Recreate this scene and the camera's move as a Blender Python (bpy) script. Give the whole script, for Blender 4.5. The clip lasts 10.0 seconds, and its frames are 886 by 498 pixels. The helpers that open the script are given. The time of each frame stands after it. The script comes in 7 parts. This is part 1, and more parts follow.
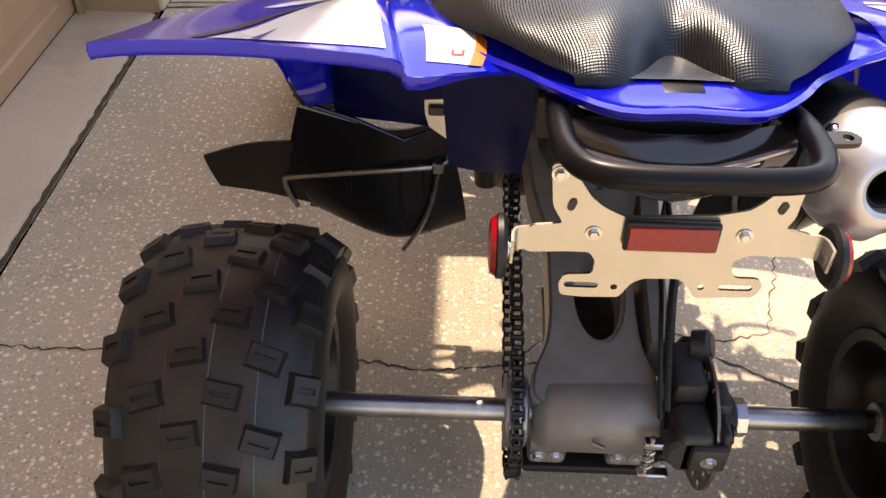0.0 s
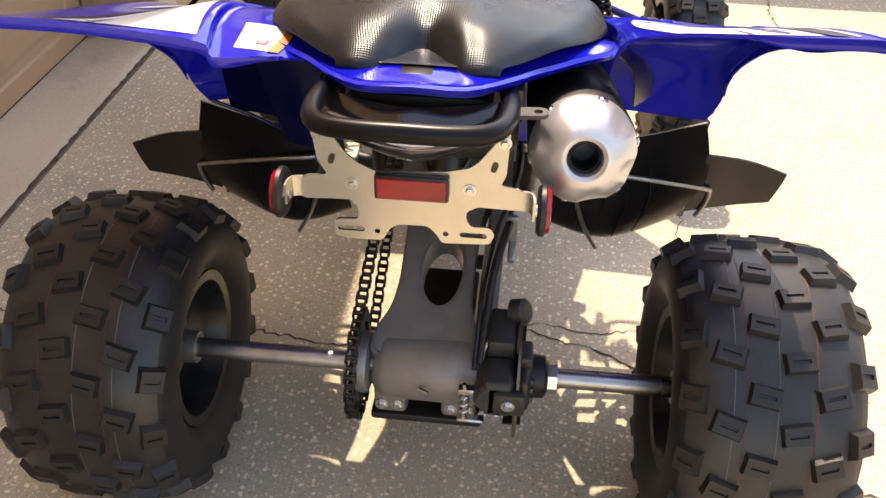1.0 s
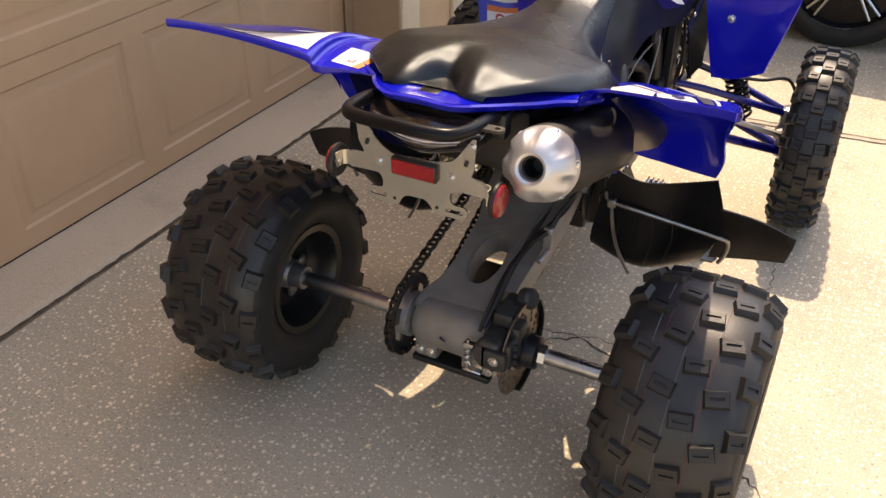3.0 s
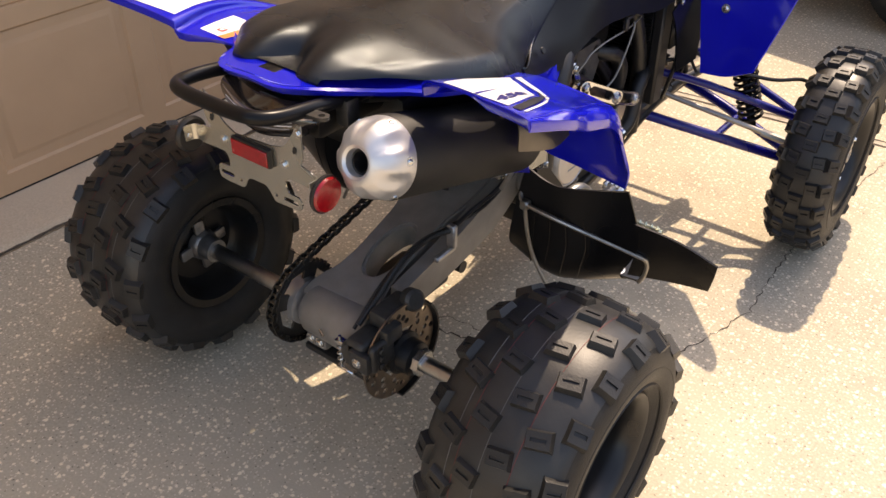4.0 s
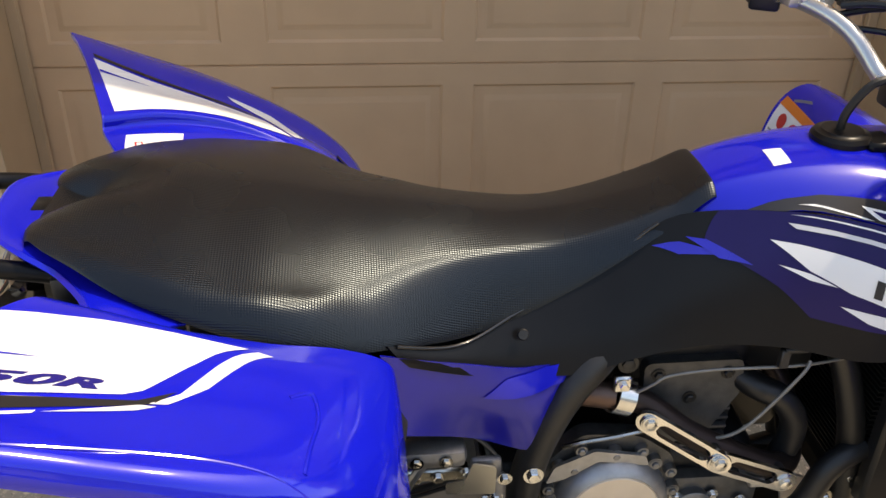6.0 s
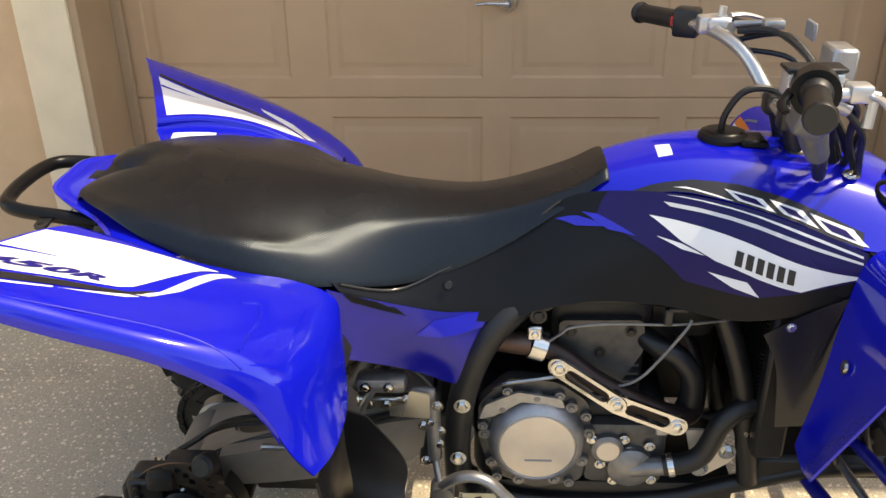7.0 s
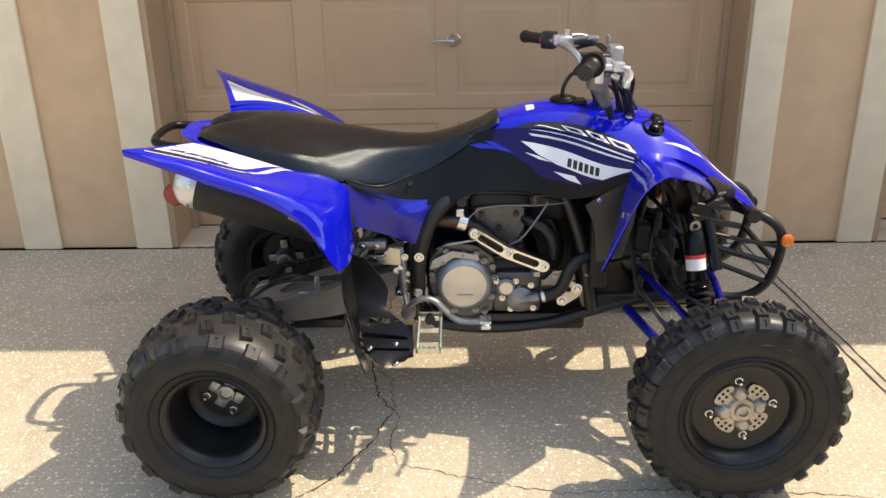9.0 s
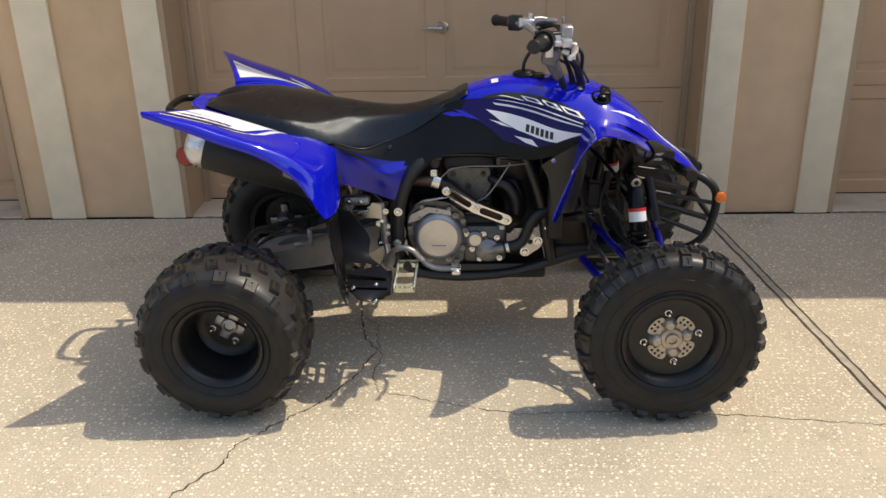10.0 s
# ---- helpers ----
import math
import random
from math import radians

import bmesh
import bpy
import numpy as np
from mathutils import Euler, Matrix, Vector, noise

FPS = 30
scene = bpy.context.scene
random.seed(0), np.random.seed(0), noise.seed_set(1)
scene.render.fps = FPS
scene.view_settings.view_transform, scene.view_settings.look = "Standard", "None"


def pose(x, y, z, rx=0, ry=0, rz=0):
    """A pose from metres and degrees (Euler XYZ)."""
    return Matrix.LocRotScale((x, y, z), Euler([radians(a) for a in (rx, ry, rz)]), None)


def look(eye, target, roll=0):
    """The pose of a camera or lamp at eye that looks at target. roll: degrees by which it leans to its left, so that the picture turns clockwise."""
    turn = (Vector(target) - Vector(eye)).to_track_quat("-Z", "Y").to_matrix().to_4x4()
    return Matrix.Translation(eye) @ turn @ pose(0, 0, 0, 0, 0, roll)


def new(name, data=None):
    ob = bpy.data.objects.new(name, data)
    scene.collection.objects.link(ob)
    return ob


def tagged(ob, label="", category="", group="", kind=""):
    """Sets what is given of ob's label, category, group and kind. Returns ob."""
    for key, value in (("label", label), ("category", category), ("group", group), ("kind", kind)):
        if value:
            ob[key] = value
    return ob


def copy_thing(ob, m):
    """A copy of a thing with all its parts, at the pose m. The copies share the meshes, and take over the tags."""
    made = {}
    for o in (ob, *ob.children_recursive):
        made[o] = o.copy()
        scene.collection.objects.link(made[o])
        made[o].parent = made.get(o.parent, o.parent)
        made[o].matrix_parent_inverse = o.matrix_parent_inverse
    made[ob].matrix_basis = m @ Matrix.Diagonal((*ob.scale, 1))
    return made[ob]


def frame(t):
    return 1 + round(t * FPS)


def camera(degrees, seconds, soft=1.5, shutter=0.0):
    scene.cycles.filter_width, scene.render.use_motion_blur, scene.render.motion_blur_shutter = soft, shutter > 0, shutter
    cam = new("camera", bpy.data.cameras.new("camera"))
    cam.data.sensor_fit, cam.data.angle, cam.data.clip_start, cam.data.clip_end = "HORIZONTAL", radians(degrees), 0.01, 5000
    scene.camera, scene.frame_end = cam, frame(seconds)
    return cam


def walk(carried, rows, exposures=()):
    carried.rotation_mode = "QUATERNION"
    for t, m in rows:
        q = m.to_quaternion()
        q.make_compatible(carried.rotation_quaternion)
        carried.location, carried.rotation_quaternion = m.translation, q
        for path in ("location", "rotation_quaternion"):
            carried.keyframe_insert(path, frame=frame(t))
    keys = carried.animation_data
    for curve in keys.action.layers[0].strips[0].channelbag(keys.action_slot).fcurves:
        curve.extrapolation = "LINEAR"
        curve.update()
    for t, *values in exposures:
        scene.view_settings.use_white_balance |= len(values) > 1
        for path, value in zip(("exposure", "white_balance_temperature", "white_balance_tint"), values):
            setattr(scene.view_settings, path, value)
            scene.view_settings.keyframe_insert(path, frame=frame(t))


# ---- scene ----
cam = camera(53.1, 10.0)
PATH = [
    (0, (-0.199, -0.801, 1.212), (-0.218, 0.733, -0.072), 1.4),
    (0.5, (-0.053, -0.942, 1.231), (-0.077, 0.589, -0.057), 2.4),
    (1, (0.118, -1.024, 1.265), (-0.028, 0.57, 0.066), 1.2),
    (1.5, (0.173, -1.163, 1.266), (-0.107, 0.52, 0.224), -0.2),
    (2, (0.255, -1.354, 1.297), (-0.105, 0.347, 0.308), -0.1),
    (2.2, (0.298, -1.398, 1.331), (-0.106, 0.292, 0.342), -0.4),
    (3.3, (0.773, -1.233, 1.412), (-0.082, 0.198, 0.307), 0.5),
    (3.5, (0.837, -1.155, 1.392), (-0.05, 0.271, 0.306), 0.3),
    (4, (0.982, -0.948, 1.382), (-0.016, 0.345, 0.227), 0.3),
    (4.5, (1.127, -0.713, 1.367), (-0.114, 0.276, 0.15), -0.6),
    (5, (1.202, -0.459, 1.36), (-0.252, 0.228, 0.172), -0.5),
    (5.2, (1.15, -0.313, 1.351), (-0.366, 0.282, 0.186), -0.15),
    (5.5, (1.075, -0.087, 1.354), (-0.522, 0.388, 0.247), 0.97),
    (5.8, (1.018, 0.129, 1.336), (-0.662, 0.437, 0.296), 1.54),
    (6, (0.995, 0.276, 1.328), (-0.723, 0.456, 0.321), 1.32),
    (6.2, (0.997, 0.394, 1.319), (-0.746, 0.458, 0.341), 0.42),
    (7.3, (1.5, 0.538, 1.376), (-0.292, 0.426, 0.495), -1.0),
    (7.5, (1.614, 0.563, 1.386), (-0.184, 0.434, 0.521), -1.1),
    (8, (1.892, 0.635, 1.396), (0.079, 0.488, 0.563), -1.3),
    (8.2, (2.003, 0.652, 1.412), (0.189, 0.506, 0.584), -1.2),
    (8.5, (2.171, 0.62, 1.428), (0.345, 0.511, 0.619), -1.2),
    (9, (2.397, 0.59, 1.46), (0.553, 0.559, 0.686), -0.9),
    (9.5, (2.578, 0.643, 1.465), (0.73, 0.632, 0.701), -0.3),
    (10, (2.771, 0.72, 1.468), (0.929, 0.653, 0.693), -1.2),
]
EXPOSURES = [(0.0, 1.70, 8400, 21), (0.5, 1.86, 8500, 19), (2.0, 1.53, 8900, 17), (3.5, 1.38, 8500, 19), (5.0, 1.23, 8300, 14), (5.5, 1.15, 8200, 12), (7.5, 1.42, 8200, 9), (8.5, 1.40, 7900, 10), (9.0, 1.30, 7700, 10), (9.5, 1.06, 7600, 10), (10.0, 0.80, 7450, 10)]
walk(cam, [(t, look(eye, target, roll)) for t, eye, target, roll in PATH], EXPOSURES)

# ---- exposure and world ----
SUN_K = (0.13, -0.56)          # run of the shadow per metre of height, along x and y
world = bpy.data.worlds.new("sky")
scene.world = world
world.use_nodes = True
wn = world.node_tree.nodes
sky = wn.new("ShaderNodeTexSky")
sky.sky_type = "NISHITA"
sky.sun_disc = False
sun_vec = Vector((-SUN_K[0], -SUN_K[1], 1.0)).normalized()
sky.sun_elevation = math.asin(sun_vec.z)
sky.sun_rotation = math.atan2(sun_vec.x, sun_vec.y)
sky.air_density, sky.dust_density, sky.ozone_density = 1.0, 1.5, 1.0
world.node_tree.links.new(sky.outputs[0], wn["Background"].inputs[0])
wn["Background"].inputs[1].default_value = 0.158
sun = new("sun", bpy.data.lights.new("sun", "SUN"))
sun.data.energy, sun.data.angle, sun.data.color = 2.02, radians(0.55), (1.0, 0.93, 0.82)
sun.matrix_world = look((0, 0, 6), Vector((0, 0, 6)) - sun_vec)


# ---- materials ----
def mat_nodes(name):
    m = bpy.data.materials.new(name)
    m.use_nodes = True
    t = m.node_tree
    return m, t, t.nodes["Principled BSDF"]


def simple(name, colour, rough=0.5, metal=0.0, var=0.15, scale=30.0, bump=0.0, bump_scale=200.0, coat=0.0, spec=0.5, rough_var=0.1):
    """A surface with mottling at two scales, uneven gloss and fine relief."""
    m, t, p = mat_nodes(name)
    co = t.nodes.new("ShaderNodeTexCoord")
    n1 = t.nodes.new("ShaderNodeTexNoise")
    n1.inputs["Scale"].default_value, n1.inputs["Detail"].default_value = scale, 6
    n2 = t.nodes.new("ShaderNodeTexNoise")
    n2.inputs["Scale"].default_value, n2.inputs["Detail"].default_value = scale * 0.13, 3
    for n in (n1, n2):
        t.links.new(co.outputs["Object"], n.inputs["Vector"])
    add = t.nodes.new("ShaderNodeMath")
    add.operation = "ADD"
    t.links.new(n1.outputs["Fac"], add.inputs[0])
    t.links.new(n2.outputs["Fac"], add.inputs[1])
    ramp = t.nodes.new("ShaderNodeMapRange")
    ramp.inputs["From Min"].default_value, ramp.inputs["From Max"].default_value = 0.65, 1.35
    ramp.inputs["To Min"].default_value, ramp.inputs["To Max"].default_value = 1 - var, 1 + var
    t.links.new(add.outputs[0], ramp.inputs["Value"])
    mul = t.nodes.new("ShaderNodeVectorMath")
    mul.operation = "SCALE"
    mul.inputs[0].default_value = colour
    t.links.new(ramp.outputs["Result"], mul.inputs["Scale"])
    t.links.new(mul.outputs[0], p.inputs["Base Color"])
    rr = t.nodes.new("ShaderNodeMapRange")
    rr.inputs["From Min"].default_value, rr.inputs["From Max"].default_value = 0.3, 0.7
    rr.inputs["To Min"].default_value, rr.inputs["To Max"].default_value = max(0.02, rough - rough_var), min(1, rough + rough_var)
    t.links.new(n2.outputs["Fac"], rr.inputs["Value"])
    t.links.new(rr.outputs["Result"], p.inputs["Roughness"])
    p.inputs["Metallic"].default_value = metal
    p.inputs["Specular IOR Level"].default_value = spec
    p.inputs["Coat Weight"].default_value = coat
    p.inputs["Coat Roughness"].default_value = 0.06
    if bump:
        nb = t.nodes.new("ShaderNodeTexNoise")
        nb.inputs["Scale"].default_value, nb.inputs["Detail"].default_value = bump_scale, 4
        t.links.new(co.outputs["Object"], nb.inputs["Vector"])
        b = t.nodes.new("ShaderNodeBump")
        b.inputs["Strength"].default_value, b.inputs["Distance"].default_value = bump, 0.002
        t.links.new(nb.outputs["Fac"], b.inputs["Height"])
        t.links.new(b.outputs[0], p.inputs["Normal"])
    return m


def concrete(name, base, fleck=1.0, stain=1.0):
    """Exposed-aggregate concrete: pale and dark flecks, blotches, stains and pits."""
    m, t, p = mat_nodes(name)
    N, L = t.nodes.new, t.links.new
    co = N("ShaderNodeTexCoord")

    def noise_tex(scale, detail=5):
        n = N("ShaderNodeTexNoise")
        n.inputs["Scale"].default_value, n.inputs["Detail"].default_value = scale, detail
        L(co.outputs["Object"], n.inputs["Vector"])
        return n.outputs["Fac"]

    def span(v, a, b, c, d):
        r = N("ShaderNodeMapRange")
        for k, x in zip(("From Min", "From Max", "To Min", "To Max"), (a, b, c, d)):
            r.inputs[k].default_value = x
        L(v, r.inputs["Value"])
        return r.outputs["Result"]

    def mix(f, a, b):
        x = N("ShaderNodeMix")
        x.data_type = "RGBA"
        L(f, x.inputs["Factor"]) if not isinstance(f, float) else None
        for v, i in ((a, 6), (b, 7)):
            if isinstance(v, tuple):
                x.inputs[i].default_value = (*v, 1)
            else:
                L(v, x.inputs[i])
        return x.outputs[2]

    blotch = span(noise_tex(1.7, 9), 0.32, 0.68, 0.0, 1.0)
    col = mix(blotch, tuple(0.80 * c for c in base), tuple(1.08 * c for c in base))
    grain = span(noise_tex(170, 3), 0.35, 0.7, 0.0, 1.0)
    col = mix(grain, col, tuple(1.12 * c for c in base))
    dirt = span(noise_tex(4.2, 8), 0.56, 0.74, 0.0, 0.42 * stain)
    col = mix(dirt, col, tuple(0.55 * c for c in base))
    vec = N("ShaderNodeVectorMath")
    wob = N("ShaderNodeTexNoise")
    wob.inputs["Scale"].default_value = 90
    L(co.outputs["Object"], wob.inputs["Vector"])
    vec.operation = "MULTIPLY_ADD"
    L(wob.outputs["Color"], vec.inputs[0])
    vec.inputs[1].default_value = (0.012, 0.012, 0.012)
    L(co.outputs["Object"], vec.inputs[2])
    height = None
    for scale, lo, hi, tone, share in ((40, 0.13, 0.205, 1.95, 0.72), (66, 0.16, 0.24, 1.85, 0.70), (120, 0.18, 0.28, 1.5, 0.6), (80, 0.10, 0.18, 0.5, 0.8)):
        v = N("ShaderNodeTexVoronoi")
        v.voronoi_dimensions = "2D"
        v.inputs["Scale"].default_value = scale
        L(vec.outputs[0], v.inputs["Vector"])
        pick = N("ShaderNodeSeparateColor")
        L(v.outputs["Color"], pick.inputs[0])
        near = span(v.outputs["Distance"], lo, hi, 1.0, 0.0)
        some = span(pick.outputs[0], share - 0.02, share + 0.02, 0.0, 0.95 * fleck)
        f = N("ShaderNodeMath")
        f.operation = "MULTIPLY"
        L(near, f.inputs[0]), L(some, f.inputs[1])
        col = mix(f.outputs[0], col, tuple(min(0.85, tone * c) for c in base))
        height = f.outputs[0]
    L(col, p.inputs["Base Color"])
    L(span(noise_tex(6), 0.3, 0.7, 0.72, 0.92), p.inputs["Roughness"])
    b = N("ShaderNodeBump")
    b.inputs["Strength"].default_value, b.inputs["Distance"].default_value = 0.35, 0.002
    L(noise_tex(260, 4), b.inputs["Height"])
    L(b.outputs[0], p.inputs["Normal"])
    return m


def vinyl(name, colour):
    """Seat cover with a fine pressed dimple pattern."""
    m, t, p = mat_nodes(name)
    N, L = t.nodes.new, t.links.new
    co = N("ShaderNodeTexCoord")
    rot = N("ShaderNodeMapping")
    rot.inputs["Rotation"].default_value = (0, 0, radians(45))
    L(co.outputs["UV"], rot.inputs["Vector"])
    sep = N("ShaderNodeSeparateXYZ")
    L(rot.outputs[0], sep.inputs[0])

    def wave(o):
        a = N("ShaderNodeMath")
        a.operation = "MULTIPLY"
        a.inputs[1].default_value = 2 * math.pi / 0.0043
        L(o, a.inputs[0])
        s = N("ShaderNodeMath")
        s.operation = "SINE"
        L(a.outputs[0], s.inputs[0])
        return s.outputs[0]

    mu = N("ShaderNodeMath")
    mu.operation = "MULTIPLY"
    L(wave(sep.outputs[0]), mu.inputs[0]), L(wave(sep.outputs[1]), mu.inputs[1])
    b = N("ShaderNodeBump")
    b.inputs["Strength"].default_value, b.inputs["Distance"].default_value = 0.19, 0.0010
    L(mu.outputs[0], b.inputs["Height"])
    L(b.outputs[0], p.inputs["Normal"])
    n = N("ShaderNodeTexNoise")
    n.inputs["Scale"].default_value = 9
    L(co.outputs["Object"], n.inputs["Vector"])
    r = N("ShaderNodeMapRange")
    r.inputs["From Min"].default_value, r.inputs["From Max"].default_value = 0.3, 0.7
    r.inputs["To Min"].default_value, r.inputs["To Max"].default_value = 0.23, 0.30
    L(n.outputs["Fac"], r.inputs["Value"])
    L(r.outputs["Result"], p.inputs["Roughness"])
    p.inputs["Base Color"].default_value = (*colour, 1)
    p.inputs["Specular IOR Level"].default_value = 0.42
    p.inputs["Specular Tint"].default_value = (0.80, 0.92, 1.0, 1)
    return m


BLUE = simple("blue_plastic", (0.0008, 0.0065, 0.43), 0.12, 0, 0.05, 14, 0.02, 60, coat=0.25, rough_var=0.05, spec=0.42)
# darker copy of the blue plastic, with shade put into its colour
SHADED_BLUE = simple("shaded_blue_plastic", (0.0026, 0.0050, 0.25), 0.2, 0, 0.08, 14, 0.02, 60, coat=0.15, spec=0.42)
# this navy holds the shade under tail and fenders in its base colour
SHADE_NAVY = simple("shade_navy_plastic", (0.0025, 0.0030, 0.034), 0.2, 0, 0.1, 14, 0.02, 60, spec=0.3)
BLUE_PAINT = simple("blue_painted_steel", (0.002, 0.004, 0.18), 0.28, 0, 0.1, 30, coat=0.2)
BLACK = simple("black_plastic", (0.0095, 0.0095, 0.0100), 0.42, 0, 0.2, 40, 0.12, 500)
GLOSS = simple("black_gloss_plastic", (0.0055, 0.0055, 0.0062), 0.3, 0, 0.2, 20, 0.03, 90, spec=0.2)
RUBBER = simple("tyre_rubber", (0.0175, 0.0171, 0.0163), 0.5, 0, 0.45, 24, 0.35, 420, rough_var=0.14, spec=0.28)
KNOB = simple("black_tread_block_rubber", (0.0175, 0.0172, 0.0163), 0.42, 0, 0.5, 24, 0.35, 420, spec=0.40)
DUSTY = simple("dusty_tread_rubber", (0.0215, 0.0212, 0.0200), 0.39, 0, 0.5, 20, 0.12, 240, spec=0.46)
VINYL = vinyl("black_seat_vinyl", (0.0046, 0.0056, 0.0080))
STEEL = simple("bare_steel", (0.42, 0.41, 0.39), 0.32, 1, 0.25, 40)
DARKSTEEL = simple("dark_steel", (0.06, 0.058, 0.055), 0.45, 0.8, 0.3, 60)
CAST = simple("cast_aluminium", (0.40, 0.40, 0.40), 0.42, 0.85, 0.2, 60, 0.25, 500)
SWING = simple("grey_painted_aluminium", (0.24, 0.225, 0.205), 0.42, 0.25, 0.2, 25, 0.1, 300)
PLATE = simple("raw_aluminium_sheet", (0.56, 0.545, 0.48), 0.27, 0.92, 0.1, 18)
CHROME = simple("zinc_plated_steel", (0.66, 0.66, 0.64), 0.2, 1, 0.15, 80)
SILVER = simple("satin_silver", (0.62, 0.62, 0.62), 0.36, 0.75, 0.08, 20, 0.05, 300)
ENGINE = simple("engine_grey_alloy", (0.022, 0.0225, 0.024), 0.42, 0.5, 0.3, 50, 0.2, 400)
DARKCAST = simple("dull_dark_casting", (0.24, 0.237, 0.232), 0.4, 0.75, 0.3, 50, 0.25, 400)
TAN = simple("champagne_cover", (0.74, 0.64, 0.51), 0.36, 0.4, 0.08, 30)
RED = simple("red_lens", (0.30, 0.004, 0.008), 0.18, 0, 0.25, 120, 0.3, 350, coat=0.35)
AMBER = simple("amber_lens", (0.75, 0.16, 0.02), 0.2, 0, 0.2, 120, 0.3, 350, coat=0.5)
WHITE = simple("white_decal", (0.80, 0.80, 0.79), 0.3, 0, 0.03, 20, coat=0.3)
DECAL_BLACK = simple("black_decal", (0.012, 0.012, 0.015), 0.3, 0, 0.1, 20)
DECAL_NAVY = simple("navy_decal", (0.009, 0.0045, 0.075), 0.3, 0, 0.1, 20, spec=0.25)
DECAL_BLUE = simple("blue_decal", (0.010, 0.012, 0.40), 0.28, 0, 0.1, 20)
DECAL_GREY = simple("grey_decal", (0.16, 0.16, 0.18), 0.35, 0, 0.1, 20)
ORANGE = simple("orange_decal", (0.75, 0.20, 0.03), 0.4, 0, 0.05, 20)
LABEL_RED = simple("red_decal", (0.55, 0.03, 0.03), 0.4, 0, 0.05, 20)
LABEL_GREY = simple("label_print", (0.25, 0.25, 0.26), 0.5, 0, 0.1, 20)
CONCRETE = concrete("exposed_concrete", (0.44, 0.384, 0.288))
APRON = concrete("smooth_concrete", (0.56, 0.46, 0.335), fleck=0.08, stain=1.5)
STUCCO = simple("tan_stucco", (0.66, 0.44, 0.26), 0.85, 0, 0.10, 9, 0.5, 160)
DOORPAINT = simple("tan_door_paint", (0.565, 0.362, 0.212), 0.55, 0, 0.06, 7, 0.12, 240)
TRIM = simple("cream_trim_board", (0.82, 0.68, 0.48), 0.75, 0, 0.09, 10, 0.5, 120)
SEAL = simple("black_rubber_seal", (0.02, 0.018, 0.016), 0.8, 0, 0.3, 30)
DIRT = simple("dark_joint_filler", (0.075, 0.060, 0.045), 0.95, 0, 0.5, 25, 0.5, 200)
CARPAINT = simple("pale_silver_car_paint", (0.52, 0.49, 0.45), 0.25, 0.3, 0.05, 6, coat=0.8)
ROOF = simple("brown_roof_shingle", (0.12, 0.09, 0.07), 0.9, 0, 0.4, 12, 0.5, 90)


# ---- mesh tools ----
def finish(bm, angle=38):
    bmesh.ops.remove_doubles(bm, verts=bm.verts, dist=1e-6)
    bmesh.ops.recalc_face_normals(bm, faces=bm.faces)
    for f in bm.faces:
        f.smooth = True
    lim = radians(angle)
    for e in bm.edges:
        e.smooth = e.is_manifold and len(e.link_faces) == 2 and e.calc_face_angle(0) < lim
    return bm


def part(name, bm, material, parent=None, label="", angle=38):
    finish(bm, angle)
    me = bpy.data.meshes.new(name)
    bm.to_mesh(me)
    bm.free()
    me.materials.append(material)
    ob = new(name, me)
    if parent is not None:
        ob.parent = parent
    if label:
        ob["label"] = label
    return ob


def join(*bms):
    out = bmesh.new()
    for b in bms:
        me = bpy.data.meshes.new("tmp")
        b.to_mesh(me)
        b.free()
        out.from_mesh(me)
        bpy.data.meshes.remove(me)
    return out


def turned(bm, m):
    bmesh.ops.transform(bm, matrix=m, verts=bm.verts)
    return bm


LEAN = 0.045        # the bike sits a little lower on its left side


def mirrored(bm):
    out = bm.copy()
    bmesh.ops.transform(out, matrix=Matrix.Diagonal((-1, 1, 1, 1)), verts=out.verts)
    bmesh.ops.reverse_faces(out, faces=out.faces)
    for v in out.verts:
        v.co.z -= LEAN * abs(v.co.x)
    return out


def box(lo, hi, bevel=0.0, seg=2):
    bm = bmesh.new()
    bmesh.ops.create_cube(bm, size=1)
    s = [b - a for a, b in zip(lo, hi)]
    c = [(a + b) / 2 for a, b in zip(lo, hi)]
    bmesh.ops.transform(bm, matrix=Matrix.Translation(c) @ Matrix.Diagonal((*s, 1)), verts=bm.verts)
    if bevel:
        bmesh.ops.bevel(bm, geom=bm.edges[:], offset=bevel, segments=seg, affect="EDGES", profile=0.5)
    return bm


def spline(pts, n=6, closed=False):
    """A smooth curve through points."""
    P = [Vector(p) for p in pts]
    if n <= 1 or len(P) < 3:
        return P
    out = []
    m = len(P)
    for i in range(m if closed else m - 1):
        if closed:
            a, b, c, d = P[(i - 1) % m], P[i], P[(i + 1) % m], P[(i + 2) % m]
        else:
            a, b, c, d = P[max(0, i - 1)], P[i], P[i + 1], P[min(m - 1, i + 2)]
        for k in range(n):
            t = k / n
            out.append(0.5 * ((2 * b) + (c - a) * t + (2 * a - 5 * b + 4 * c - d) * t * t + (3 * b - a - 3 * c + d) * t ** 3))
    if not closed:
        out.append(P[-1])
    return out


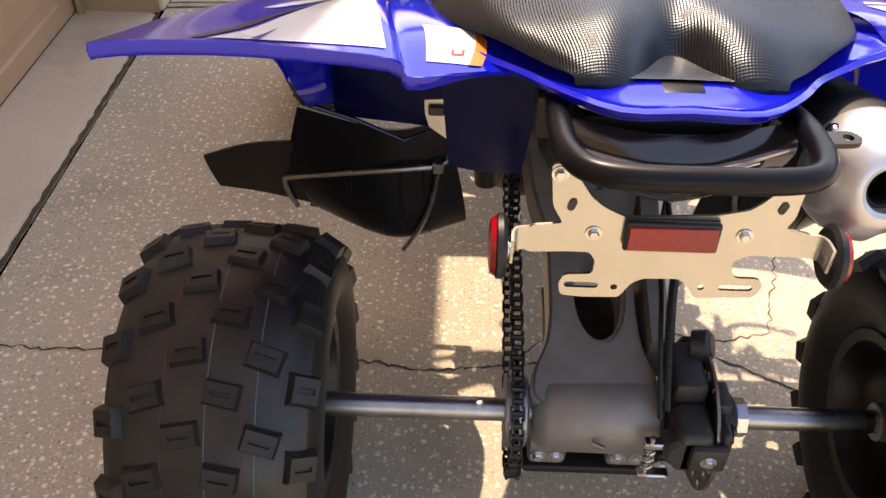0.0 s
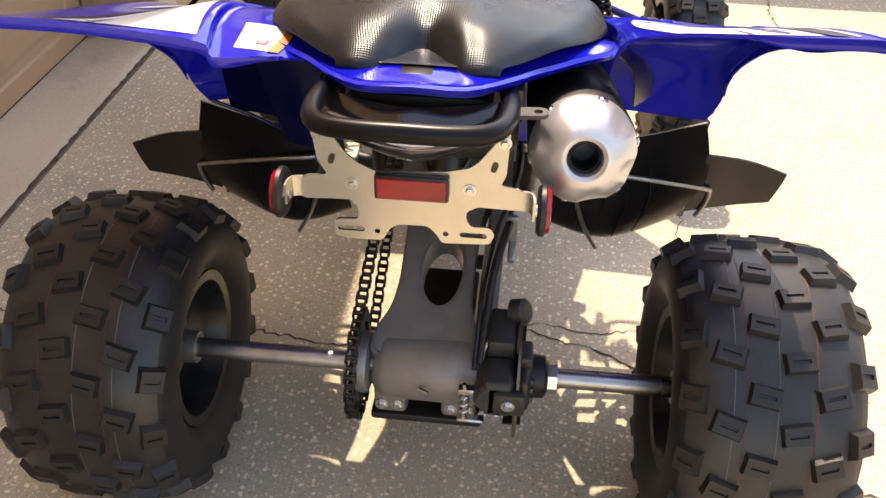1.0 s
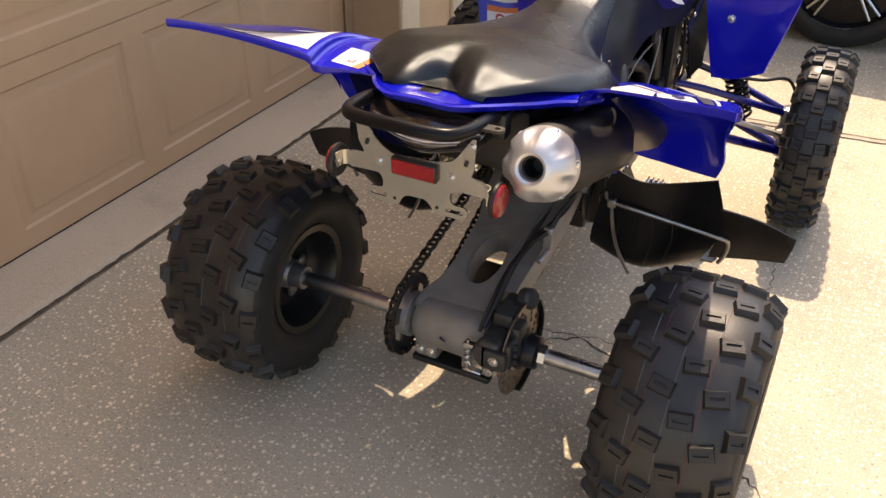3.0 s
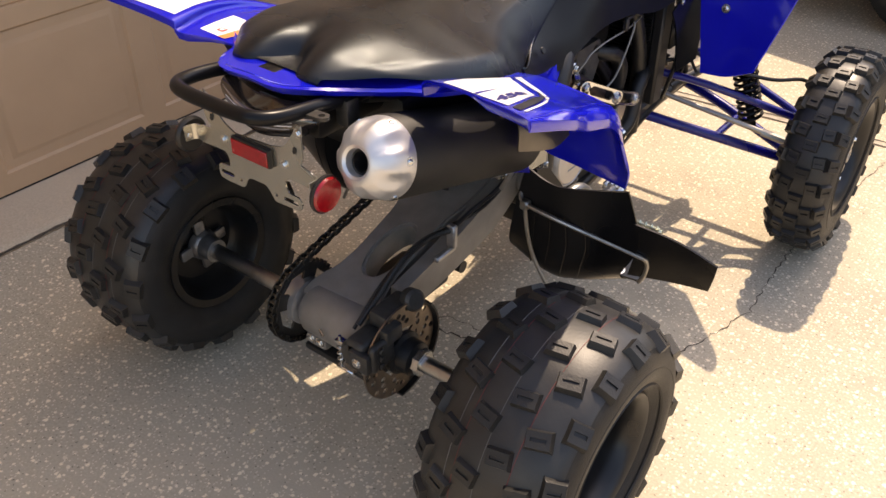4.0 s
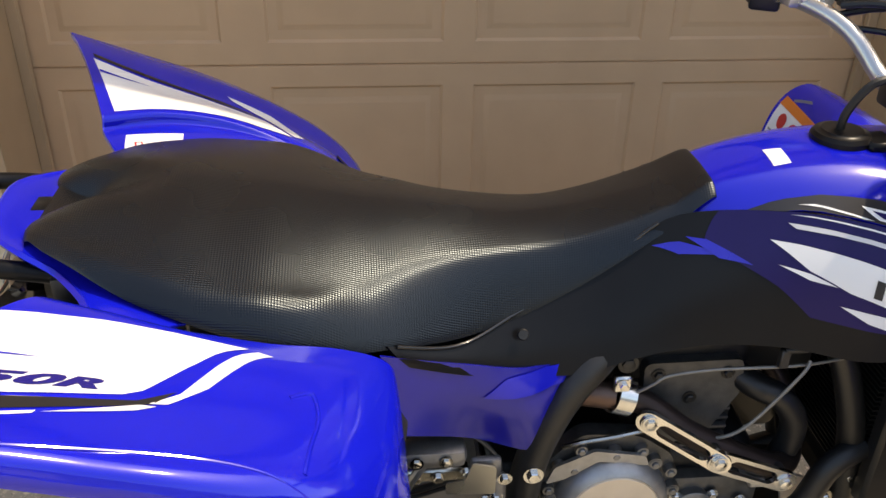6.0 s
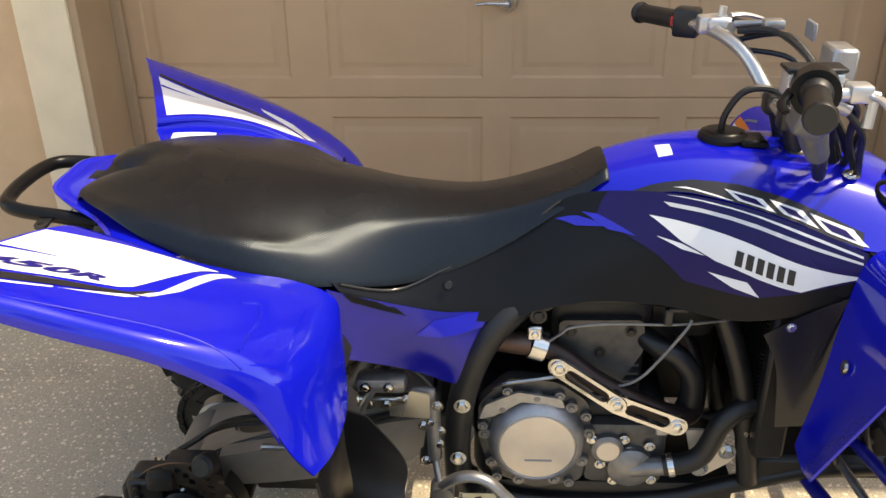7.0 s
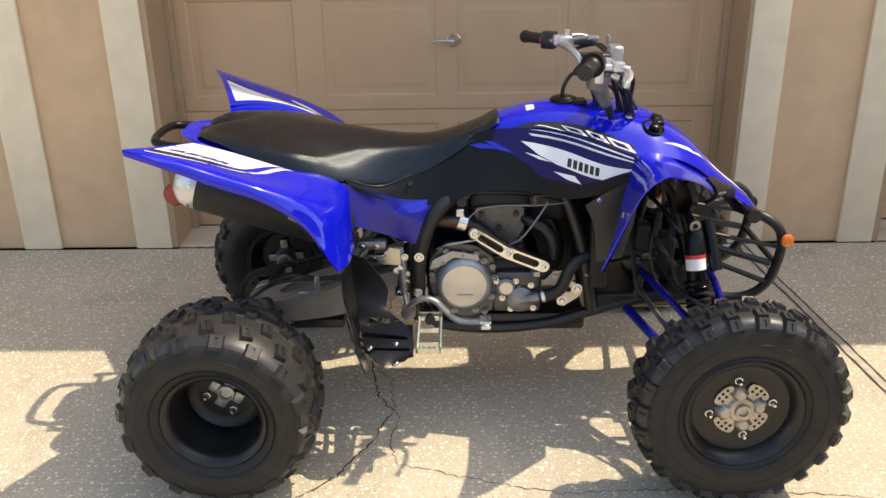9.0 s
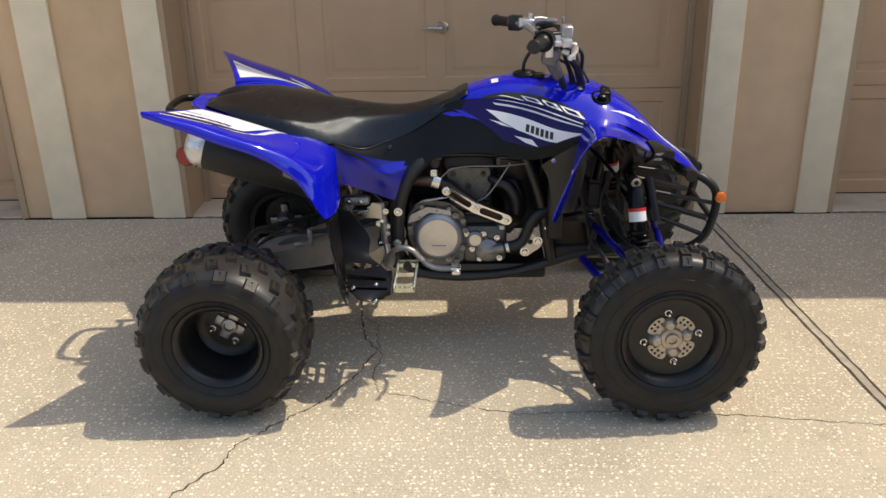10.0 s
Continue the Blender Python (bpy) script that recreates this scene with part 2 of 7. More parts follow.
def tube(pts, r, n=5, seg=10, closed=False, cap=True, flat=1.0):
    """A round bar along a smooth line; r is one radius or one for each end."""
    P = spline(pts, n, closed)
    bm = bmesh.new()
    rings, up = [], None
    for i, p in enumerate(P):
        if closed:
            d = P[(i + 1) % len(P)] - P[i - 1]
        else:
            d = P[min(i + 1, len(P) - 1)] - P[max(i - 1, 0)]
        d.normalize()
        if up is None:
            up = Vector((0, 0, 1)) if abs(d.z) < 0.9 else Vector((0, 1, 0))
        side = d.cross(up).normalized()
        up = side.cross(d).normalized()
        rad = r if not isinstance(r, (tuple, list)) else r[0] + (r[1] - r[0]) * i / (len(P) - 1)
        rings.append([bm.verts.new(p + rad * (math.cos(a) * side + flat * math.sin(a) * up)) for a in (2 * math.pi * k / seg for k in range(seg))])
    m = len(rings)
    for i in range(m if closed else m - 1):
        a, b = rings[i], rings[(i + 1) % m]
        for k in range(seg):
            bm.faces.new((a[k], a[(k + 1) % seg], b[(k + 1) % seg], b[k]))
    if cap and not closed:
        bm.faces.new(rings[0])
        bm.faces.new(rings[-1][::-1])
    return bm


def lathe(profile, centre=(0, 0, 0), axis="x", seg=40, closed=False, direction=None):
    """Turns (along, radius) pairs about an axis."""
    bm = bmesh.new()
    rings = []
    for u, r in profile:
        if r < 1e-5:
            rings.append([bm.verts.new((u, 0, 0))])
        else:
            rings.append([bm.verts.new((u, r * math.cos(2 * math.pi * k / seg), r * math.sin(2 * math.pi * k / seg))) for k in range(seg)])
    pairs = list(zip(rings[:-1], rings[1:])) + ([(rings[-1], rings[0])] if closed else [])
    for a, b in pairs:
        for k in range(seg):
            j = (k + 1) % seg
            if len(a) == 1 and len(b) == 1:
                continue
            if len(a) == 1:
                bm.faces.new((a[0], b[j], b[k]))
            elif len(b) == 1:
                bm.faces.new((a[k], a[j], b[0]))
            else:
                bm.faces.new((a[k], a[j], b[j], b[k]))
    if direction is not None:
        q = Vector((1, 0, 0)).rotation_difference(Vector(direction))
        rot = q.to_matrix().to_4x4()
    else:
        rot = {"x": Matrix(), "y": pose(0, 0, 0, 0, 0, 90), "z": pose(0, 0, 0, 0, -90, 0)}[axis]
    return turned(bm, Matrix.Translation(centre) @ rot)


def rod(a, b, r, seg=12):
    a, b = Vector(a), Vector(b)
    return lathe([(0, 0), (0, r), ((b - a).length, r), ((b - a).length, 0)], a, seg=seg, direction=b - a)


def bolt_bm(p, direction, r=0.006, h=0.005):
    """A hexagon head on a washer."""
    d = Vector(direction).normalized()
    return join(lathe([(0, 0), (0, r * 1.5), (0.0012, r * 1.5), (0.0012, 0)], p, seg=14, direction=d),
                lathe([(0, 0), (0, r), (h * 0.8, r), (h, r * 0.8), (h, 0)], p, seg=6, direction=d))


def sheet(rows, smooth=4, thick=0.0, across=True):
    """A smooth skin through rows of points; thick gives it a back."""
    R = [spline(r, smooth) for r in rows]
    if across and smooth > 1:
        cols = [spline([r[i] for r in R], smooth) for i in range(len(R[0]))]
        R = [[c[j] for c in cols] for j in range(len(cols[0]))]
    nr, nc = len(R), len(R[0])
    bm = bmesh.new()
    V = [[bm.verts.new(p) for p in r] for r in R]
    for i in range(nr - 1):
        for j in range(nc - 1):
            q = (V[i][j], V[i][j + 1], V[i + 1][j + 1], V[i + 1][j])
            if len({tuple(round(c, 6) for c in v.co) for v in q}) == 4:
                bm.faces.new(q)
    if thick:
        bm.normal_update()
        bmesh.ops.recalc_face_normals(bm, faces=bm.faces)
        bm.normal_update()
        nrm = {v: v.normal.copy() for v in bm.verts}
        g = bmesh.ops.extrude_face_region(bm, geom=bm.faces[:])
        old = list(nrm)
        new_v = [e for e in g["geom"] if isinstance(e, bmesh.types.BMVert)]
        for v in new_v:
            o = min(old, key=lambda w: (w.co - v.co).length_squared)
            v.co = v.co - nrm[o] * thick
    return bm


def slab(loops, frame_m, thick, bevel=0.0):
    """A flat plate: the first loop is its outline, the others are holes, in the plate's own x and y; it grows along its z."""
    bm = bmesh.new()
    edges = []
    for lp in loops:
        vs = [bm.verts.new((x, y, 0)) for x, y in lp]
        edges += [bm.edges.new((vs[i], vs[(i + 1) % len(vs)])) for i in range(len(vs))]
    bmesh.ops.triangle_fill(bm, edges=edges, use_beauty=True, use_dissolve=False, normal=(0, 0, 1))
    g = bmesh.ops.extrude_face_region(bm, geom=bm.faces[:])
    bmesh.ops.translate(bm, vec=(0, 0, thick), verts=[e for e in g["geom"] if isinstance(e, bmesh.types.BMVert)])
    return turned(bm, frame_m)


def ring_loop(cx, cy, r, n=14):
    return [(cx + r * math.cos(2 * math.pi * k / n), cy + r * math.sin(2 * math.pi * k / n)) for k in range(n)]


def slot_loop(x0, x1, cy, r, n=6):
    """A slot with round ends."""
    out = [(x1 + r * math.cos(a), cy + r * math.sin(a)) for a in (-math.pi / 2 + math.pi * k / n for k in range(n + 1))]
    return out + [(x0 + r * math.cos(a), cy + r * math.sin(a)) for a in (math.pi / 2 + math.pi * k / n for k in range(n + 1))]


def rounded(pts, r=0.01, n=4):
    """A polygon with its corners rounded."""
    out = []
    m = len(pts)
    for i in range(m):
        a, b, c = Vector((*pts[i - 1], 0)), Vector((*pts[i], 0)), Vector((*pts[(i + 1) % m], 0))
        d1, d2 = (a - b), (c - b)
        k = min(r, 0.45 * d1.length, 0.45 * d2.length)
        p, q = b + d1.normalized() * k, b + d2.normalized() * k
        for j in range(n + 1):
            t = j / n
            v = p * (1 - t) ** 2 + 2 * b * t * (1 - t) + q * t * t
            out.append((v.x, v.y))
    return out


def axes(origin, u, v):
    """The frame of a plate: its x along u, its y towards v."""
    u = Vector(u).normalized()
    w = u.cross(Vector(v)).normalized()
    v2 = w.cross(u)
    m = Matrix((u, v2, w)).transposed().to_4x4()
    m.translation = origin
    return m


def empty(name, at, label, category, group="", kind=""):
    ob = new(name)
    ob.location = at
    ob.empty_display_size = 0.1
    return tagged(ob, label, category, group, kind)

# ---- the place: drive, garage front, roof ----
WALL_X, DOOR_X = -1.13, -1.37
DOORS = [(-3.93, -1.42), (-0.61, 1.73), (2.38, 4.9)]      # openings along y


def structure(name, bm, material, label, angle=38):
    return tagged(part(name, bm, material, None, "", angle), label, "structure", kind="structure")


# driveway slab, with the joint and the cracks cut as grooves in a second skin
def ribbon(pts, widths, z0, z1, closed=False):
    """A flat irregular strip along a line."""
    bm = bmesh.new()
    P = [Vector((x, y, z1)) for x, y in pts]
    L, R = [], []
    for i, p in enumerate(P):
        d = (P[min(i + 1, len(P) - 1)] - P[max(i - 1, 0)]).normalized()
        s = Vector((-d.y, d.x, 0))
        w = widths[i % len(widths)]
        L.append(bm.verts.new(p + s * w))
        R.append(bm.verts.new(p - s * w))
    for i in range(len(P) - 1):
        bm.faces.new((L[i], L[i + 1], R[i + 1], R[i]))
    return bm


def jagged(pts, step=0.012, amp=0.006, seed=1):
    rnd = random.Random(seed)
    out = []
    for (x0, y0), (x1, y1) in zip(pts[:-1], pts[1:]):
        n = max(1, int(math.hypot(x1 - x0, y1 - y0) / step))
        for k in range(n):
            t = k / n
            out.append((x0 + (x1 - x0) * t + rnd.uniform(-amp, amp), y0 + (y1 - y0) * t + rnd.uniform(-amp, amp)))
    out.append(pts[-1])
    return out


drive = bmesh.new()
bmesh.ops.create_grid(drive, x_segments=2, y_segments=2, size=1)
turned(drive, Matrix.Translation((30 - 1.11, 0, 0)) @ Matrix.Diagonal((30, 45, 1, 1)))
ground = structure("ground", drive, CONCRETE, "tan exposed aggregate concrete driveway with hairline cracks")

CRACKS = [
    ([(-0.42, 0.33), (-0.25, 0.30), (-0.09, 0.315), (0.07, 0.345), (0.16, 0.40), (0.232, 0.37), (0.33, 0.345), (0.40, 0.30), (0.471, 0.266), (0.577, 0.157), (0.703, 0.046), (0.794, 0.029), (0.925, -0.069), (1.10, -0.16), (1.35, -0.30)], 0.0024, 1),
    ([(-0.10, 0.315), (-0.02, 0.385), (0.10, 0.39), (0.20, 0.415), (0.325, 0.397), (0.42, 0.43), (0.48, 0.62), (0.545, 0.85), (0.53, 1.1), (0.55, 1.5), (0.6, 1.9)], 0.0013, 2),
    ([(-1.10, 0.33), (-0.9, 0.32), (-0.66, 0.355), (-0.42, 0.33)], 0.002, 3),
    ([(1.05, 2.0), (1.02, 2.25), (1.06, 2.5), (1.0, 2.9)], 0.003, 4),
]
for line, w, seed in CRACKS:
    rnd = random.Random(seed + 40)
    pts = jagged(line, 0.012, 0.0055, seed)
    structure("crack", ribbon(pts, [w * rnd.uniform(0.35, 1.5) for _ in pts], 0, 0.0012), DIRT, "thin dark jagged crack in the concrete driveway")

# expansion joint across the drive, a worn filler strip between two slab edges
jp = jagged([(-1.11, 1.79), (-0.93, 1.806), (0.5, 1.945), (1.5, 2.04), (4.0, 2.28)], 0.05, 0.002, 9)
structure("expansion_joint", ribbon(jp, [0.014, 0.0155, 0.0135, 0.015], 0, 0.0014), simple("worn_wood_filler", (0.40, 0.355, 0.28), 0.9, 0, 0.35, 30, 0.4, 200), "weathered filler strip between two concrete slabs")
for off in (-0.017, 0.017):
    structure("joint_gap", ribbon([(x, y + off) for x, y in jp], [0.0034, 0.005, 0.003, 0.0045], 0, 0.0022), DIRT, "dark narrow gap along the filler strip")

# walls: stucco piers between the garage openings, each with two cream boards
PIERS = [(-1.42, -0.61), (1.73, 2.38), (-6.0, -3.93), (4.9, 8.0)]
for i, (a, b) in enumerate(PIERS):
    structure("wall_%d" % (i + 1), box((-1.75, a, 0.0), (WALL_X, b, 2.75), 0.004, 1), STUCCO, "tan stucco garage wall pier")
BOARDS = [(-1.272, -1.110), (-0.785, -0.633), (1.742, 1.885), (2.205, 2.352), (-4.1, -3.94), (4.91, 5.06)]
for a, b in BOARDS:
    structure("trim", box((WALL_X + 0.001, a, 0.004), (-1.108, b, 2.42), 0.004, 2), TRIM, "cream painted vertical trim board")
structure("wall_header", box((-1.75, -6.0, 2.2), (WALL_X + 0.002, 8.0, 2.75), 0.004, 1), STUCCO, "tan stucco wall above the garage doors")
structure("roof_eave", join(box((-1.75, -7, 2.62), (-0.60, 9, 2.70), 0.01, 1), box((-0.63, -7, 2.52), (-0.595, 9, 2.72), 0.004, 1)), TRIM, "overhanging eave with a cream fascia board")
structure("roof", turned(box((-3.4, -7, 0), (0.0, 9, 0.06)), pose(-0.60, 0, 2.71, 0, 22, 0)), ROOF, "brown shingle roof above the garages")


# unseen wall added on the far side to darken low reflections and sky fill
structure("wall_opposite", box((17.0, -40, 0.0), (17.6, 40, 4.4), 0.02, 1), simple("pale_grey_render", (0.36, 0.375, 0.39), 0.85, 0, 0.1, 3, 0.3, 60), "unseen pale grey wall added across the drive to darken reflections")

# jambs, apron and the sectional doors
def panel(y0, y1, z0, z1, x):
    """A pressed panel: a groove round a raised field."""
    bm = bmesh.new()
    steps = [(0.0, 0.0), (0.006, -0.006), (0.013, -0.012), (0.022, -0.012), (0.046, -0.0005), (0.052, 0.0)]
    rings = []
    for inset, d in steps:
        rings.append([bm.verts.new((x + d, y, z)) for y, z in ((y0 + inset, z0 + inset), (y1 - inset, z0 + inset), (y1 - inset, z1 - inset), (y0 + inset, z1 - inset))])
    for a, b in zip(rings[:-1], rings[1:]):
        for k in range(4):
            bm.faces.new((a[k], a[(k + 1) % 4], b[(k + 1) % 4], b[k]))
    bm.faces.new(rings[-1])
    return bm


def garage_door(a, b, cols):
    door = empty("garage_door", (DOOR_X, (a + b) / 2, 0), "tan sectional garage door with pressed rectangular panels, closed", "door", kind="structure")
    inv = Matrix.Translation((-DOOR_X, -(a + b) / 2, 0))
    z = 0.008
    for row in range(4):
        h = 0.527
        top = z + h
        bms = []
        zs = (z + 0.063, top - 0.061)
        # rails and stiles round the panels, as one stepped skin
        ys = [a] + [v for c in cols for v in c] + [b]
        bm = bmesh.new()
        zz = [z + 0.004, zs[0], zs[1], top - 0.004]
        for i in range(len(ys) - 1):
            for j in range(3):
                if i % 2 == 1 and j == 1:
                    continue
                q = [bm.verts.new((DOOR_X, y, w)) for y, w in ((ys[i], zz[j]), (ys[i + 1], zz[j]), (ys[i + 1], zz[j + 1]), (ys[i], zz[j + 1]))]
                bm.faces.new(q)
        bms.append(bm)
        for c0, c1 in cols:
            bms.append(panel(c0, c1, zs[0], zs[1], DOOR_X))
        # lips where the sections meet
        for w, s in ((z + 0.004, -1), (top - 0.004, 1)):
            lip = bmesh.new()
            q = [(DOOR_X, a, w), (DOOR_X, b, w), (DOOR_X - 0.007, b, w + 0.004 * s), (DOOR_X - 0.007, a, w + 0.004 * s)]
            lip.faces.new([lip.verts.new(p) for p in q])
            bms.append(lip)
        bms.append(box((DOOR_X - 0.04, a, z), (DOOR_X - 0.007, b, top)))
        part("door_section", turned(join(*bms), inv), DOORPAINT, door, "tan pressed steel door section")
        z = top
    part("bottom_seal", turned(box((DOOR_X - 0.03, a, 0.0), (DOOR_X - 0.004, b, 0.009), 0.002, 1), inv), SEAL, door, "black rubber seal")
    return door, inv


COLS = [(-0.53, -0.083), (0.035, 0.513), (0.598, 1.065), (1.145, 1.62)]
main_door, inv = garage_door(-0.60, 1.72, COLS)
hx, hy, hz = DOOR_X, 0.585, 0.83
rose = part("door_handle", turned(lathe([(0, 0.0), (0, 0.03), (0.006, 0.03), (0.011, 0.024), (0.024, 0.013), (0.036, 0.012), (0.036, 0)], (hx, hy, hz), "x", 24), inv), CHROME, main_door, "chrome lever handle")
part("lever", turned(tube([(hx + 0.032, hy, hz), (hx + 0.036, hy - 0.02, hz + 0.001), (hx + 0.036, hy - 0.06, hz + 0.002), (hx + 0.034, hy - 0.095, hz - 0.002)], (0.009, 0.0055), 4, 10, flat=0.8), inv), CHROME, rose)
for a, b in (DOORS[0], DOORS[2]):
    w = (b - a - 0.02) / 4
    garage_door(a + 0.01, b - 0.01, [(a + 0.01 + w * k + 0.05, a + 0.01 + w * (k + 1) - 0.05) for k in range(4)])
JAMB = simple("tan_jamb_paint", (0.44, 0.30, 0.18), 0.6, 0, 0.08, 8, 0.1, 200)
for a, b in DOORS:
    for y, s in ((a, 1), (b, -1)):
        y0, y1 = sorted((y + 0.002 * s, y - 0.03 * s))
        structure("door_jamb", join(box((DOOR_X - 0.05, y0, 0.003), (WALL_X + 0.012, y1, 2.2), 0.002, 1), box((DOOR_X + 0.008, min(y, y + 0.032 * s), 0.003), (DOOR_X + 0.03, max(y, y + 0.032 * s), 2.2), 0.004, 1)), JAMB, "tan painted garage door jamb with a stop strip")
    n = 60
    rnd = random.Random(5)
    bm = bmesh.new()
    prof = [(-1.9, 0.004), (-1.16, 0.004), (-1.142, 0.002), (-1.134, -0.004), (-1.130, -0.02)]
    rings = []
    for k in range(n + 1):
        y = a + (b - a) * k / n
        e = 0.006 * noise.noise((y * 3, a, 0)) + 0.004 * noise.noise((y * 11, a, 3))
        rings.append([bm.verts.new((x + (e if x > -1.5 else 0), y, z + (0.0015 * noise.noise((y * 14, x * 5, 1)) if x > -1.5 else 0))) for x, z in prof])
    for r0, r1 in zip(rings[:-1], rings[1:]):
        for k in range(len(prof) - 1):
            bm.faces.new((r0[k], r0[k + 1], r1[k + 1], r1[k]))
    structure("apron", bm, APRON, "stained smooth concrete sill before the garage door")
    gp = jagged([(-1.122, a), (-1.122, b)], 0.03, 0.002, 11)
    structure("apron_gap", ribbon(gp, [0.005, 0.0075, 0.0045, 0.0085], 0, 0.0016), DIRT, "dirty dark gap between sill and driveway")

# ---- the quad bike: rear axle at y = 0, nose towards +y ----
quad = empty("quad_bike", (0, 0, 0), "blue and black sport quad bike with knobbly tyres on a driveway", "quad bike")
AXLE_Z = 0.256


def q(name, bm, material, label="", parent=None, angle=38):
    return part(name, bm, material, parent or quad, label, angle)


def both(name, bm, material, label="", angle=38, parents=(None, None)):
    """A part and its mirror image."""
    other = mirrored(bm)
    return q(name, bm, material, label, parents[0], angle), q(name, other, material, label, parents[1], angle)


# -- wheels --
def knob(w, l, h):
    """A moulded tread block, wide across the tyre, its top cut by a closed slot."""
    bm = bmesh.new()

    def loop(x, y, z):
        return [bm.verts.new((a * x, b * y, z)) for a, b in ((-1, -1), (1, -1), (1, 1), (-1, 1))]

    rings = [loop(w * 0.60, l * 0.66, -0.004), loop(w * 0.53, l * 0.55, h * 0.72), loop(w * 0.50, l * 0.50, h), loop(w * 0.33, l * 0.11, h), loop(w * 0.32, l * 0.09, h * 0.74)]
    for p, q in zip(rings[:-1], rings[1:]):
        for k in range(4):
            bm.faces.new((p[k], p[(k + 1) % 4], q[(k + 1) % 4], q[k]))
    bm.faces.new(rings[-1])
    return bm


def carcass(profile):
    return [(u, r) for u, r in profile] + [(-u, r) for u, r in profile[::-1][1:]]


def radius_at(profile, u):
    """Radius and slope of the carcass at an offset from its middle."""
    pts = sorted(set(profile + [(-a, r) for a, r in profile]))
    pts = [p for p in pts if p[1] > profile[-1][1] * 0.78]
    for (a, ra), (b, rb) in zip(pts[:-1], pts[1:]):
        if a <= u <= b and b > a:
            return ra + (rb - ra) * (u - a) / (b - a), math.atan2(rb - ra, b - a)
    return pts[0][1], 0


def tread_blocks(wheel, profile, rows, h, seed):
    """Tread blocks set in rows round the tyre, shoulder lugs included; alike blocks share their mesh."""
    sm = [(v.x, v.y) for v in spline([(u, r, 0) for u, r in profile], 4)]
    rnd = random.Random(seed)
    for u, count, phase, w, l, tilt, skew in rows:
        r, slope = radius_at(sm, u)
        first = None
        for k in range(count):
            a = 2 * math.pi * (k + phase) / count + rnd.uniform(-0.004, 0.004)
            m = pose(0, 0, 0, math.degrees(a)) @ Matrix.Translation((u, 0, r)) @ pose(0, 0, 0, 0, -math.degrees(slope) * 0.85 + tilt, skew)
            if first is None:
                first = part("tread_block", knob(w, l, h), KNOB, wheel, "", 30)
                first.matrix_basis = m
            else:
                ob = new("tread_block", first.data)
                ob.parent = wheel
                ob.matrix_basis = m


REAR_TYRE = [(0.098, 0.123), (0.1085, 0.1315), (0.1205, 0.147), (0.129, 0.168), (0.127, 0.193), (0.116, 0.214), (0.094, 0.2275), (0.056, 0.2365), (0.0, 0.2395)]
REAR_ROWS = [(0.022, 16, 0.0, 0.037, 0.024, 0, 10), (-0.022, 16, 0.5, 0.037, 0.024, 0, -10), (0.066, 16, 0.45, 0.037, 0.025, 0, 16), (-0.066, 16, 0.95, 0.037, 0.025, 0, -16),
             (0.109, 16, 0.1, 0.032, 0.030, 4, 6), (-0.109, 16, 0.6, 0.032, 0.030, -4, -6)]
FRONT_TYRE = [(0.05, 0.137), (0.0585, 0.146), (0.067, 0.162), (0.0714, 0.186), (0.0697, 0.212), (0.0628, 0.234), (0.049, 0.2475), (0.0267, 0.253), (0, 0.2545)]
FRONT_ROWS = [(0.0, 24, 0.0, 0.031, 0.021, 0, 0), (0.030, 24, 0.5, 0.026, 0.024, 0, 6), (-0.030, 24, 0.5, 0.026, 0.024, 0, -6),
              (0.057, 24, 0.5, 0.027, 0.026, 8, 2), (-0.057, 24, 0.5, 0.027, 0.026, -8, -2)]
REAR_RIM = [(0.108, 0.1185), (0.112, 0.1275), (0.108, 0.132), (0.102, 0.128), (0.098, 0.116), (0.070, 0.111), (0.050, 0.108), (-0.050, 0.108), (-0.070, 0.111), (-0.098, 0.116), (-0.104, 0.132), (-0.110, 0.128), (-0.108, 0.112),
            (-0.09, 0.104), (-0.07, 0.100), (-0.050, 0.092), (-0.042, 0.084), (-0.042, 0.030), (-0.034, 0.028), (-0.034, 0.072), (-0.032, 0.086), (-0.02, 0.098), (0.070, 0.103), (0.095, 0.108)]
FRONT_RIM = [(0.0585, 0.134), (0.0628, 0.142), (0.0585, 0.147), (0.0533, 0.141), (0.0499, 0.13), (0.0344, 0.124), (-0.0344, 0.124), (-0.0499, 0.13), (-0.055, 0.147), (-0.0611, 0.142), (-0.0576, 0.126), (-0.043, 0.118), (0, 0.114), (0.012, 0.1), (0.02, 0.086), (0.02, 0.04), (0.027, 0.04), (0.028, 0.086), (0.024, 0.104), (0.03, 0.118), (0.0473, 0.124)]
RIM = simple("black_steel_rim", (0.014, 0.014, 0.014), 0.32, 0.3, 0.25, 40)


